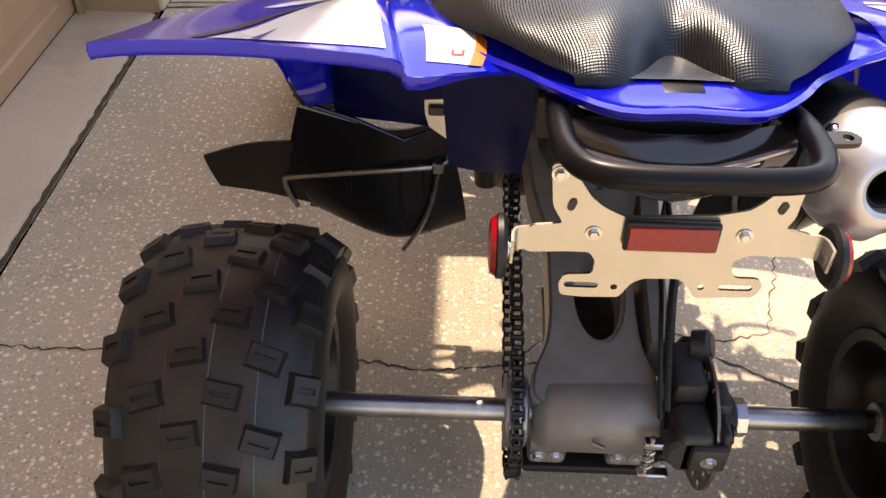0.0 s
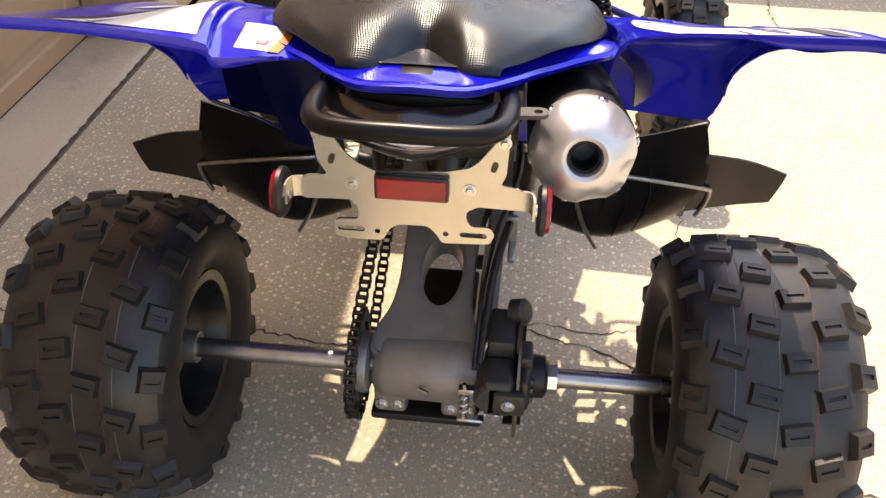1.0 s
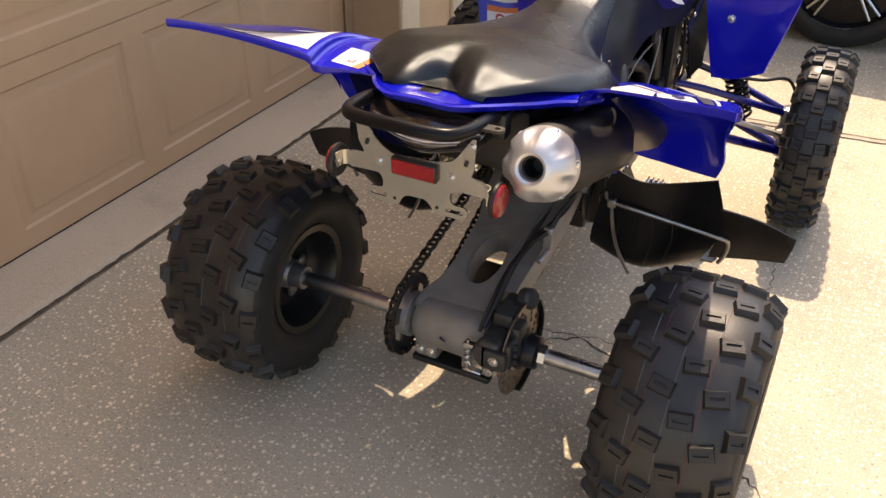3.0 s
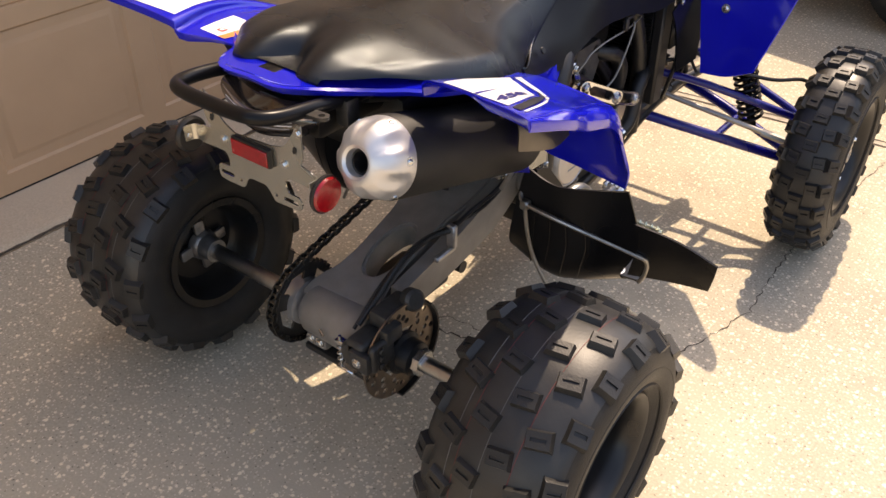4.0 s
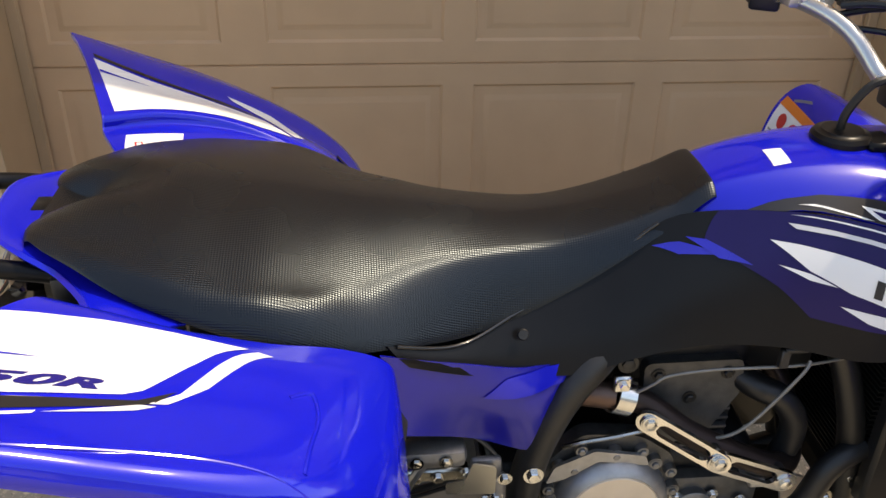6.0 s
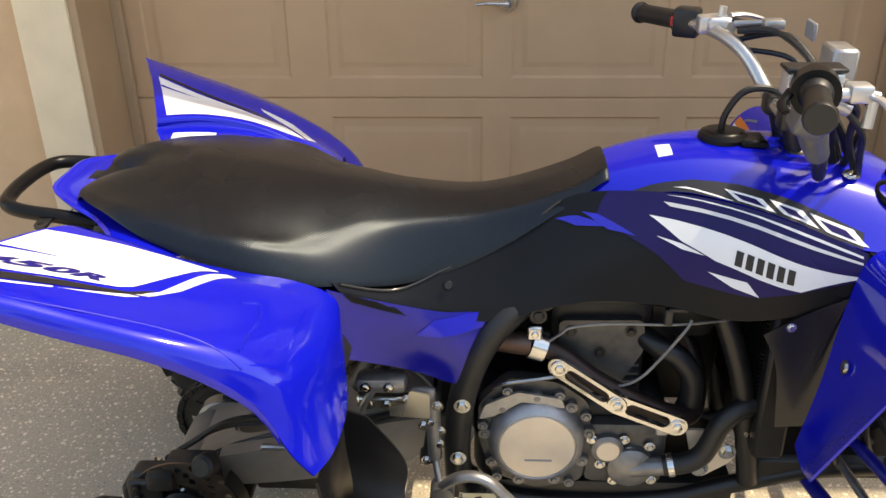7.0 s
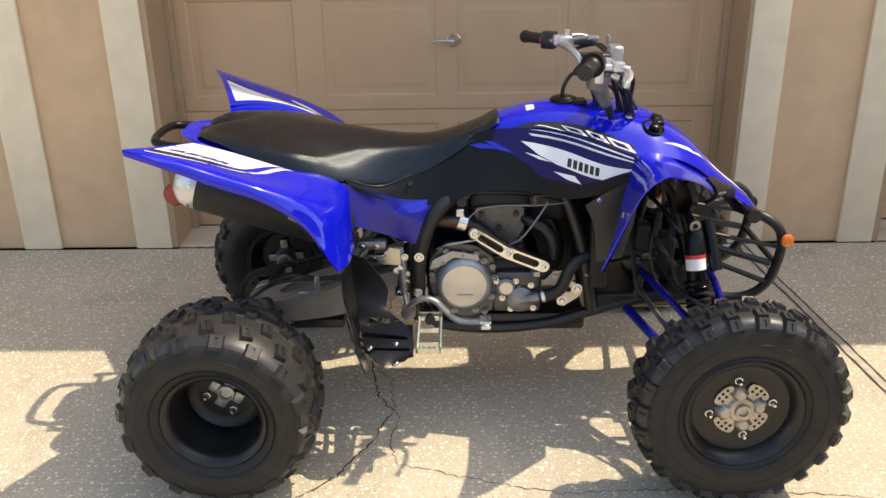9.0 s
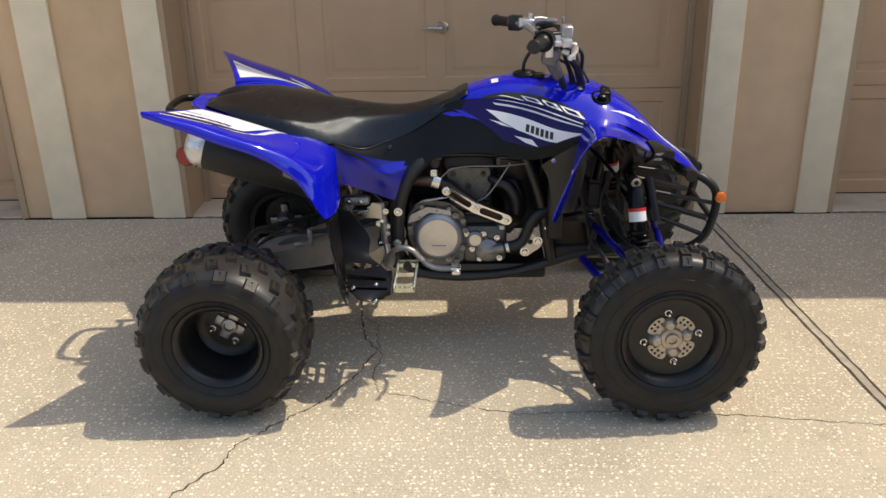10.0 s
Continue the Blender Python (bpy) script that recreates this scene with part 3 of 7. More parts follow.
def hub_face(front):
    """The hub that shows through the wheel."""
    if not front:
        arms = []
        for k in range(4):
            a = radians(45 + 90 * k)
            arms.append(turned(box((-0.012, -0.017, 0.0), (0.004, 0.014, 0.047), 0.005, 2), pose(0.020, 0, 0, math.degrees(a))))
        return turned(join(lathe([(-0.03, 0.022), (0.020, 0.027), (0.030, 0.022), (0.032, 0.015), (0.026, 0.013), (0.026, 0)], seg=28), *arms), Matrix.Translation((-0.050, 0, 0)))
    loops = []
    for k in range(4):
        a0 = radians(45 + 90 * k)
        outer = [(0.030, -0.40), (0.060, -0.52), (0.072, -0.42), (0.0735, -0.15), (0.0735, 0.15), (0.072, 0.42), (0.060, 0.52), (0.030, 0.40)]
        lp = [(r * math.cos(a0 + t), r * math.sin(a0 + t)) for r, t in outer]
        holes = [ring_loop(r * math.cos(a0 + t), r * math.sin(a0 + t), 0.0042, 8) for r, t in ((0.052, -0.28), (0.052, 0.0), (0.052, 0.28), (0.064, -0.22), (0.064, 0.22), (0.064, 0.0))]
        loops.append(slab([rounded(lp, 0.006, 3)] + holes, axes((0.030, 0, 0), (0, 1, 0), (0, 0, 1)), 0.004))
    for k in range(4):
        a = radians(90 * k + 6)
        loops.append(turned(lathe([(0.024, 0), (0.024, 0.024), (0.038, 0.021), (0.046, 0.012), (0.047, 0)], (0, 0, 0.042), seg=6), pose(0, 0, 0, 90 * k - 84)))
    return join(lathe([(0.0, 0.03), (0.036, 0.034), (0.042, 0.030), (0.043, 0.020), (0.052, 0.018), (0.052, 0.012), (0.046, 0.011), (0.046, 0)], seg=28), *loops)


def build_wheel(front):
    prof, rows, rim = (FRONT_TYRE, FRONT_ROWS, FRONT_RIM) if front else (REAR_TYRE, REAR_ROWS, REAR_RIM)
    wheel = q("wheel", lathe(rim, seg=64, closed=True), RIM, "black steel wheel with a knobbly tyre")
    sm = [(v.x, v.y) for v in spline([(u, r, 0) for u, r in prof], 4)]
    part("tyre", lathe(carcass(sm), seg=72), RUBBER, wheel, "black knobbly rubber tyre", 30)
    edge = 0.118 if not front else 0.064
    band = [(u, r + 0.0008) for u, r in sm if abs(u) < edge]
    part("tread_band", lathe(carcass(band), seg=72), DUSTY, wheel, "dusty grey tread between the blocks", 30)
    tread_blocks(wheel, prof, rows, 0.0105 if not front else 0.0100, 3 + front)
    part("hub", hub_face(front), CAST if not front else simple("front_hub_alloy", (0.40, 0.36, 0.31), 0.36, 0.75, 0.25, 60), wheel, "bare metal wheel hub")
    if not front:
        spider = [turned(box((-0.006, -0.013, 0.012), (0.006, 0.013, 0.062), 0.005, 2), pose(-0.052, 0, 0, 45 + 90 * k)) for k in range(4)]
        part("inner_hub", join(lathe([(-0.098, 0.017), (-0.098, 0.026), (-0.066, 0.028), (-0.060, 0.034), (-0.046, 0.036), (-0.046, 0.0)], seg=28), *spider), DARKCAST, wheel, "bare cast wheel hub on the axle side")
    rad = 0.054 if not front else 0.077
    for k in range(4):
        a = radians(90 * k + (45 if not front else 0)) + (0.10 if front else radians(45))
        p = (-0.034 if not front else 0.027, rad * math.cos(a), rad * math.sin(a))
        part("lug_nut", join(lathe([(0, 0), (0, 0.010), (0.004, 0.010), (0.005, 0.0)], p, seg=14), lathe([(0.002, 0), (0.002, 0.0078), (0.014, 0.0078), (0.016, 0.006), (0.020, 0.004), (0.020, 0)], p, seg=6)), CHROME, wheel)
    # tyre bead ring and moulded ribs on the sidewall
    for u, r in ((0.125, 0.150), (0.1285, 0.182)) if not front else ((0.0688, 0.158), (0.0714, 0.196)):
        part("sidewall_rib", lathe([(u - 0.002, r - 0.0022), (u + 0.0012, r), (u - 0.002, r + 0.0022)], seg=72), RUBBER, wheel)
    if not front:
        faint_red, faint_white = simple("faint_red_line", (0.13, 0.022, 0.022), 0.6, 0, 0.4, 30), simple("faint_white_line", (0.13, 0.13, 0.125), 0.6, 0, 0.4, 30)
        for u, material in ((-0.045, faint_red), (-0.004, faint_white), (0.046, faint_red), (-0.060, faint_white)):
            r = radius_at(sm, u)[0] + 0.0014
            bm = lathe([(u - 0.0006, r - 0.0003), (u - 0.0005, r), (u + 0.0005, r), (u + 0.0006, r - 0.0003)], seg=72)
            part("tread_stripe", bm, material, wheel, "thin faded painted line round the tread")
    return wheel


RX, FX, FY, FZ = 0.489, 0.532, 1.272, 0.266
rear = build_wheel(False)
rear.matrix_basis = pose(RX, 0, AXLE_Z, 12)
left = copy_thing(rear, pose(-0.473, 0, AXLE_Z, 40, 0, 180))
front_wheel = build_wheel(True)
front_wheel.matrix_basis = pose(FX, FY, FZ, 4, 0, 1.6)
copy_thing(front_wheel, pose(-FX, FY, FZ, 50, 0, 181.6))

# -- rear axle, carrier, chain drive and rear brake --
axle = q("axle", lathe([(-0.41, 0), (-0.41, 0.0165), (0.41, 0.0165), (0.41, 0)], (0, 0, AXLE_Z), seg=20), STEEL, "bare steel rear axle")
for s in (-1, 1):
    part("axle_sleeve", lathe([(0, 0.017), (0, 0.027), (0.03, 0.027), (0.034, 0.022), (0.05, 0.022), (0.05, 0.017)], (s * 0.40, 0, AXLE_Z), seg=24, direction=(s, 0, 0)), CAST, axle)
part("axle_nut", join(lathe([(0, 0.0165), (0, 0.027), (0.018, 0.027), (0.018, 0.0165)], (0.192, 0, AXLE_Z), seg=8, direction=(1, 0, 0)), lathe([(0, 0.0165), (0, 0.0285), (0.022, 0.0285), (0.022, 0.0165)], (0.166, 0, AXLE_Z), seg=8, direction=(1, 0, 0))), CHROME, axle, "plated axle lock nut")
carrier = q("axle_carrier", join(
    lathe([(-0.082, 0.0), (-0.082, 0.036), (-0.076, 0.046), (-0.062, 0.054), (0.06, 0.056), (0.084, 0.054), (0.092, 0.045), (0.092, 0.0)], (0, 0.0, AXLE_Z), seg=36),
    box((-0.082, -0.026, AXLE_Z - 0.086), (-0.028, 0.052, AXLE_Z - 0.03), 0.008, 2), box((0.028, -0.026, AXLE_Z - 0.086), (0.084, 0.052, AXLE_Z - 0.03), 0.008, 2)), SWING, "grey cast axle carrier")
for x in (-0.068, -0.043, 0.044, 0.070):
    part("bolt", bolt_bm((x, -0.0265, AXLE_Z - 0.066), (0, -1, 0), 0.0075, 0.006), CHROME, carrier)
part("skid_plate", box((-0.088, -0.028, AXLE_Z - 0.104), (0.095, 0.075, AXLE_Z - 0.088), 0.005, 2), BLACK, carrier, "black skid plate")
part("grease_nipple", rod((-0.004, -0.058, AXLE_Z + 0.008), (0.012, -0.066, AXLE_Z + 0.008), 0.003, 8), CHROME, carrier)
# swingarm: two beams joined before a window
arm_dir = Vector((0, 0.47, 0.154)).normalized()
arm_up = Vector((0, -arm_dir.z, arm_dir.y))
rim_line = rounded([(-0.088, -0.01), (-0.086, 0.035), (-0.064, 0.078), (-0.057, 0.13), (-0.058, 0.26), (-0.080, 0.35), (-0.092, 0.47), (0.092, 0.47), (0.086, 0.35), (0.066, 0.26), (0.064, 0.14), (0.068, 0.08), (0.086, 0.035), (0.088, -0.01)], 0.02, 4)
window = [(0.012 + 0.034 * math.cos(2 * math.pi * k / 24), 0.160 + 0.072 * math.sin(2 * math.pi * k / 24)) for k in range(24)]
window_edge = [(0.012 + 0.040 * math.cos(2 * math.pi * k / 24), 0.160 + 0.079 * math.sin(2 * math.pi * k / 24)) for k in range(24)]
at0 = Vector((0, 0, AXLE_Z))
arm_bm = join(slab([rim_line, window], axes(at0 - arm_up * 0.012, (1, 0, 0), arm_dir), 0.058), slab([[(x * 0.93, y * 0.985 + 0.003) for x, y in rim_line], window_edge], axes(at0 + arm_up * 0.0455, (1, 0, 0), arm_dir), 0.005))
swing = q("swingarm", join(
    arm_bm, lathe([(-0.12, 0), (-0.12, 0.036), (0.12, 0.036), (0.12, 0)], (0, 0.47, 0.41), seg=22)), SWING, "grey cast aluminium swingarm")
# the linkage box is a dark plate added to give the window its shade
part("linkage", box((-0.055, 0.105, 0.232), (0.072, 0.255, 0.262), 0.008, 2), DARKSTEEL, swing, "dark plate added below the arm to darken its window")
# side beam that carries the brake hose
part("side_beam", join(sheet([[(0.102, 0.06, 0.268), (0.108, 0.058, 0.338)], [(0.102, 0.20, 0.284), (0.112, 0.20, 0.372)], [(0.106, 0.36, 0.322), (0.116, 0.36, 0.424)], [(0.11, 0.46, 0.385), (0.112, 0.46, 0.435)]], 4, 0.028)), SWING, swing)
part("chain_roller", lathe([(-0.012, 0), (-0.012, 0.014), (0.012, 0.014), (0.012, 0)], (0.072, 0.286, 0.256), seg=14), DARKSTEEL, swing)
# sprocket and chain
SPX = -0.107
teeth = []
for k in range(38):
    for f, r in ((-0.30, 0.082), (-0.12, 0.089), (0.12, 0.089), (0.30, 0.082)):
        a = 2 * math.pi * (k + f) / 38
        teeth.append((r * math.cos(a), r * math.sin(a)))
windows = []
for k in range(4):
    a = 2 * math.pi * k / 4 + 0.4
    windows.append([(r * math.cos(a + t), r * math.sin(a + t)) for r, t in ((0.045, -0.42), (0.068, -0.52), (0.071, 0), (0.068, 0.52), (0.045, 0.42))])
sprocket = q("sprocket", slab([teeth] + windows, axes((SPX - 0.003, 0, AXLE_Z), (0, 1, 0), (0, 0, 1)), 0.006), DARKSTEEL, "dark steel rear sprocket")
for k in range(4):
    a = 2 * math.pi * (k + 0.5) / 4 + 0.4
    part("bolt", bolt_bm((SPX - 0.003, 0.054 * math.cos(a), AXLE_Z + 0.054 * math.sin(a)), (-1, 0, 0), 0.007, 0.007), CHROME, sprocket)
part("sprocket_hub", lathe([(-0.012, 0.017), (-0.012, 0.05), (0.016, 0.05), (0.02, 0.04), (0.02, 0.017)], (SPX, 0, AXLE_Z), seg=26), CAST, sprocket)
path = []
R1, R2, C2 = 0.088, 0.036, Vector((0, 0.50, 0.425))
d = Vector((0, C2.y, C2.z - AXLE_Z))
base = math.atan2(d.z, d.y)
th = math.acos((R1 - R2) / d.length)
for k in range(25):
    a = base + th + (2 * math.pi - 2 * th) * k / 24
    path.append((SPX, R1 * math.cos(a), AXLE_Z + R1 * math.sin(a)))
for k in range(9):
    a = base - th + 2 * th * k / 8
    path.append((SPX, C2.y + R2 * math.cos(a), C2.z + R2 * math.sin(a)))
loop = [Vector(p) for p in path]
dist = [0.0]
for i in range(len(loop)):
    dist.append(dist[-1] + (loop[(i + 1) % len(loop)] - loop[i]).length)
links = []
count = int(dist[-1] / 0.0155)
for k in range(count):
    s = dist[-1] * k / count
    i = max(j for j in range(len(loop)) if dist[j] <= s)
    a, b = loop[i], loop[(i + 1) % len(loop)]
    p = a + (b - a) * ((s - dist[i]) / max(1e-6, (b - a).length))
    t = (b - a).normalized()
    half = 0.0085 if k % 2 else 0.0065
    m = axes(p, t, Vector((1, 0, 0)).cross(t))
    for o in (-half, half):
        links.append(turned(box((-0.0095, -0.0062, o - 0.0012), (0.0095, 0.0062, o + 0.0012), 0.002, 1), m))
    links.append(rod(p - Vector((half, 0, 0)), p + Vector((half, 0, 0)), 0.0042, 7))
q("drive_chain", join(*links), simple("oily_chain_steel", (0.05, 0.047, 0.042), 0.32, 0.9, 0.4, 90), "oily dark steel drive chain")
# disc and calliper
DX = 0.146
loops = [ring_loop(0, 0, 0.100, 48)]
for k in range(10):
    for r, o in ((0.064, 0.0), (0.074, 0.17), (0.084, 0.34), (0.092, 0.06)):
        a = 2 * math.pi * k / 10 + o
        loops.append(ring_loop(r * math.cos(a), r * math.sin(a), 0.0066, 7))
for k in range(5):
    a = 2 * math.pi * k / 5
    loops.append([(r * math.cos(a + t), r * math.sin(a + t)) for r, t in ((0.030, -0.38), (0.055, -0.46), (0.055, 0.46), (0.030, 0.38))])
disc = q("brake_disc", slab(loops, axes((DX, 0, AXLE_Z), (0, 1, 0), (0, 0, 1)), 0.004), simple("worn_disc_steel", (0.23, 0.185, 0.145), 0.42, 0.85, 0.3, 40), "drilled steel rear brake disc")
q("disc_guard", sheet([[(DX + 0.014, 0.107 * math.cos(a), AXLE_Z + 0.107 * math.sin(a)), (DX - 0.016, 0.110 * math.cos(a), AXLE_Z + 0.110 * math.sin(a))] for a in [radians(v) for v in range(-95, 41, 9)]], 1, 0.004, False), BLACK, "black plastic disc guard")
CALLIPER = simple("dark_cast_calliper", (0.045, 0.044, 0.041), 0.46, 0.35, 0.35, 60, 0.1, 200)
calliper = q("brake_calliper", box((0.094, -0.066, AXLE_Z + 0.004), (0.146, 0.000, AXLE_Z + 0.058), 0.008, 2), CALLIPER, "dark cast rear brake calliper")
part("outer_half", box((0.150, -0.092, AXLE_Z + 0.010), (0.166, -0.030, AXLE_Z + 0.070), 0.008, 3), CALLIPER, calliper)
part("inner_half", box((0.096, -0.094, AXLE_Z - 0.004), (0.142, -0.030, AXLE_Z + 0.066), 0.010, 3), CALLIPER, calliper)
part("bridge", box((0.112, -0.104, AXLE_Z + 0.012), (0.160, -0.086, AXLE_Z + 0.054), 0.006, 2), CALLIPER, calliper)
for z in (0.022, 0.040, 0.058):
    part("cross_bolt", bolt_bm((0.166, -0.072, AXLE_Z + z), (1, 0, 0), 0.0062, 0.006), DARKSTEEL, calliper)
part("disc_hub", lathe([(0, 0.017), (0, 0.044), (0.010, 0.044), (0.016, 0.036), (0.040, 0.034), (0.046, 0.026), (0.046, 0.017)], (0.150, 0, AXLE_Z), seg=26, direction=(1, 0, 0)), ENGINE, disc, "dark splined disc carrier")
for k in range(5):
    a = 2 * math.pi * k / 5 + 0.3
    part("carrier_bolt", bolt_bm((0.150, 0.039 * math.cos(a), AXLE_Z + 0.039 * math.sin(a)), (1, 0, 0), 0.0055, 0.006), CHROME, disc)
for piece_name, piece in (("calliper_bracket", box((0.098, -0.03, AXLE_Z + 0.045), (0.142, 0.055, AXLE_Z + 0.092), 0.008, 2)), ("pad_carrier", box((0.146, -0.055, AXLE_Z + 0.052), (0.168, -0.01, AXLE_Z + 0.086), 0.006, 2)), ("piston_housing", lathe([(0, 0), (0, 0.027), (0.006, 0.030), (0.028, 0.030), (0.034, 0.025), (0.034, 0)], (0.112, -0.060, AXLE_Z + 0.030), seg=18, direction=(0, -1, 0))), ("lower_mount", box((0.092, -0.046, AXLE_Z - 0.062), (0.128, -0.022, AXLE_Z - 0.030), 0.006, 2))):
    part(piece_name, piece, CALLIPER, calliper)
part("calliper_cap", lathe([(0, 0), (0, 0.022), (0.020, 0.022), (0.026, 0.016), (0.026, 0)], (0.134, 0.048, AXLE_Z + 0.088), seg=18, direction=(1, -0.3, 0.4)), CALLIPER, calliper)
part("adjuster_spring", join(*[tube([(0.068 + 0.0075 * math.cos(a), -0.076 + 0.0075 * math.sin(a), AXLE_Z - 0.02 + 0.0016 * k) for a, k in ((j * 0.7, j) for j in range(28))], 0.0014, 1, 6)]), CHROME, calliper, "small plated return spring")
part("adjuster_bolt", join(rod((0.068, -0.076, AXLE_Z - 0.032), (0.068, -0.076, AXLE_Z + 0.045), 0.0032, 8), box((0.058, -0.082, AXLE_Z - 0.034), (0.100, -0.066, AXLE_Z - 0.028), 0.002, 1), box((0.058, -0.082, AXLE_Z + 0.026), (0.100, -0.066, AXLE_Z + 0.036), 0.002, 1)), CHROME, calliper)
for p in ((0.120, -0.047, AXLE_Z - 0.050), (0.135, -0.104, AXLE_Z + 0.034), (0.100, -0.047, AXLE_Z - 0.050)):
    part("bolt", bolt_bm(p, (0, -1, 0), 0.007, 0.006), CHROME, calliper)
hose_line = [(0.088, -0.045, AXLE_Z + 0.06), (0.092, 0.01, AXLE_Z + 0.10), (0.098, 0.07, AXLE_Z + 0.145), (0.11, 0.13, AXLE_Z + 0.168), (0.118, 0.19, AXLE_Z + 0.160)]
hose = q("brake_hose", tube(hose_line + [(0.12, 0.26, AXLE_Z + 0.17), (0.13, 0.34, AXLE_Z + 0.19), (0.12, 0.44, AXLE_Z + 0.22)], 0.0048, 5, 8), BLACK, "black brake hose")
hs = spline(hose_line, 110)
part("hose_spring", tube([hs[i] + 0.0062 * Vector((math.cos(i * 0.9), 0.0, math.sin(i * 0.9))) for i in range(60, len(hs), 1)], 0.0010, 1, 4), DARKSTEEL, hose, "coil guard round the hose")
part("hose_clamp", join(box((0.112, 0.188, AXLE_Z + 0.12), (0.132, 0.202, AXLE_Z + 0.172), 0.003, 1), box((0.118, 0.14, AXLE_Z + 0.112), (0.13, 0.20, AXLE_Z + 0.124), 0.003, 1)), CAST, hose)
cable = q("parking_brake_cable", tube([(0.08, -0.05, AXLE_Z + 0.05), (0.083, 0.03, AXLE_Z + 0.11), (0.09, 0.10, AXLE_Z + 0.14), (0.10, 0.2, AXLE_Z + 0.15), (0.125, 0.3, AXLE_Z + 0.165), (0.13, 0.42, AXLE_Z + 0.21)], 0.004, 5, 7), BLACK, "black brake cable")

# -- tail: grab bar, plate, lamps, silencer --
grab = q("grab_bar", tube([(0.098, 0.03, 0.772), (0.103, -0.05, 0.784), (0.109, -0.13, 0.800), (0.105, -0.188, 0.807), (0.088, -0.219, 0.811), (0.050, -0.230, 0.813), (0.000, -0.232, 0.814), (-0.050, -0.230, 0.813), (-0.088, -0.219, 0.811), (-0.105, -0.188, 0.807), (-0.108, -0.13, 0.800), (-0.103, -0.05, 0.784), (-0.100, 0.03, 0.772)], 0.0114, 6, 14), GLOSS, "black tubular steel grab bar")
part("bracket_tab", slab([slot_loop(-0.014, 0.014, 0, 0.010), ring_loop(0.012, 0, 0.005)], axes((0.128, -0.145, 0.797), (1, 0.1, 0), (0, 1, 0)), 0.005), DARKSTEEL, grab)
for s in (-1, 1):
    part("mounting_lug", box((s * 0.11 - 0.014, -0.075, 0.745), (s * 0.11 + 0.014, -0.045, 0.792), 0.006, 2), DARKSTEEL, grab)
lamp = q("tail_lamp", join(sheet([[(-0.105, -0.105, 0.792), (0, -0.135, 0.792), (0.105, -0.105, 0.792)], [(-0.108, -0.125, 0.772), (0, -0.156, 0.766), (0.108, -0.125, 0.772)], [(-0.075, -0.125, 0.738), (0, -0.146, 0.728), (0.075, -0.125, 0.738)], [(-0.05, -0.06, 0.722), (0, -0.06, 0.72), (0.05, -0.06, 0.722)]], 4, 0.01)), simple("smoked_lamp_plastic", (0.02, 0.016, 0.016), 0.12, 0, 0.1, 20, coat=0.8), "dark smoked tail lamp housing")
part("lens", sheet([[(-0.102, -0.126, 0.776), (0, -0.1575, 0.771), (0.102, -0.126, 0.776)], [(-0.092, -0.129, 0.763), (0, -0.1585, 0.756), (0.092, -0.129, 0.763)], [(-0.080, -0.1285, 0.752), (0, -0.1555, 0.744), (0.080, -0.1285, 0.752)]], 4, 0.006), simple("clear_red_lens", (0.50, 0.42, 0.40), 0.1, 0.3, 0.10, 25, coat=0.9), lamp, "pale reflective lamp lens")
for dz, w, m in ((0.771, 0.070, WHITE), (0.7655, 0.074, LABEL_GREY), (0.760, 0.074, WHITE), (0.7545, 0.070, LABEL_GREY)):
    part("lens_line", tube([(w * k, -0.1595 + 0.027 * (w * k / 0.1) ** 2, dz + 0.006 * k * k - 0.003) for k in (-1, -0.5, 0, 0.5, 1)], 0.0009, 4, 6), m, lamp)
q("tail_box", box((-0.085, -0.10, 0.72), (0.085, 0.06, 0.79), 0.012, 2), BLACK, "black plastic box below the tail")
tail_label = q("tail_label", slab([rounded([(-0.035, 0), (0.05, 0), (0.048, 0.022), (-0.035, 0.022)], 0.002)], axes((0, -0.101, 0.755), (1, 0, 0), (0, -0.25, 1)), 0.0012), LABEL_GREY, "grey metal label plate")
# aluminium plate bracket
PY = -0.160
outline = rounded([(-0.114, 0.776), (-0.109, 0.733), (-0.098, 0.713), (-0.126, 0.71), (-0.135, 0.696), (-0.135, 0.685), (-0.128, 0.678), (-0.091, 0.68), (-0.07, 0.68), (-0.063, 0.669), (-0.064, 0.653), (-0.091, 0.651), (-0.095, 0.639), (-0.092, 0.625), (-0.071, 0.623), (-0.035, 0.624), (-0.025, 0.643), (-0.015, 0.649), (0.019, 0.65), (0.028, 0.642), (0.038, 0.626), (0.095, 0.629), (0.101, 0.643), (0.095, 0.653), (0.072, 0.653), (0.066, 0.663), (0.066, 0.674), (0.079, 0.682), (0.124, 0.681), (0.138, 0.686), (0.137, 0.702), (0.126, 0.71), (0.104, 0.714), (0.11, 0.727), (0.112, 0.782), (0.106, 0.783), (0.079, 0.744), (0.068, 0.734), (0.04, 0.727), (-0.042, 0.722), (-0.062, 0.732), (-0.075, 0.743), (-0.093, 0.77), (-0.107, 0.779)], 0.0045, 3)
bracket = q("plate_bracket", slab([outline, slot_loop(-0.086, -0.060, 0.6385, 0.0035), slot_loop(0.062, 0.088, 0.6405, 0.0035), ring_loop(-0.041, 0.637, 0.0035, 10), ring_loop(0.042, 0.640, 0.0035, 10)], axes((0, PY, 0), (1, 0, 0), (0, 0, 1)), 0.0028), PLATE, "bent raw aluminium number plate bracket")
for x, z in ((-0.069, 0.703), (0.069, 0.705), (-0.106, 0.768), (0.106, 0.770)):
    part("bolt", bolt_bm((x, PY - 0.003, z), (0, -1, 0), 0.0052, 0.005), CHROME, bracket)
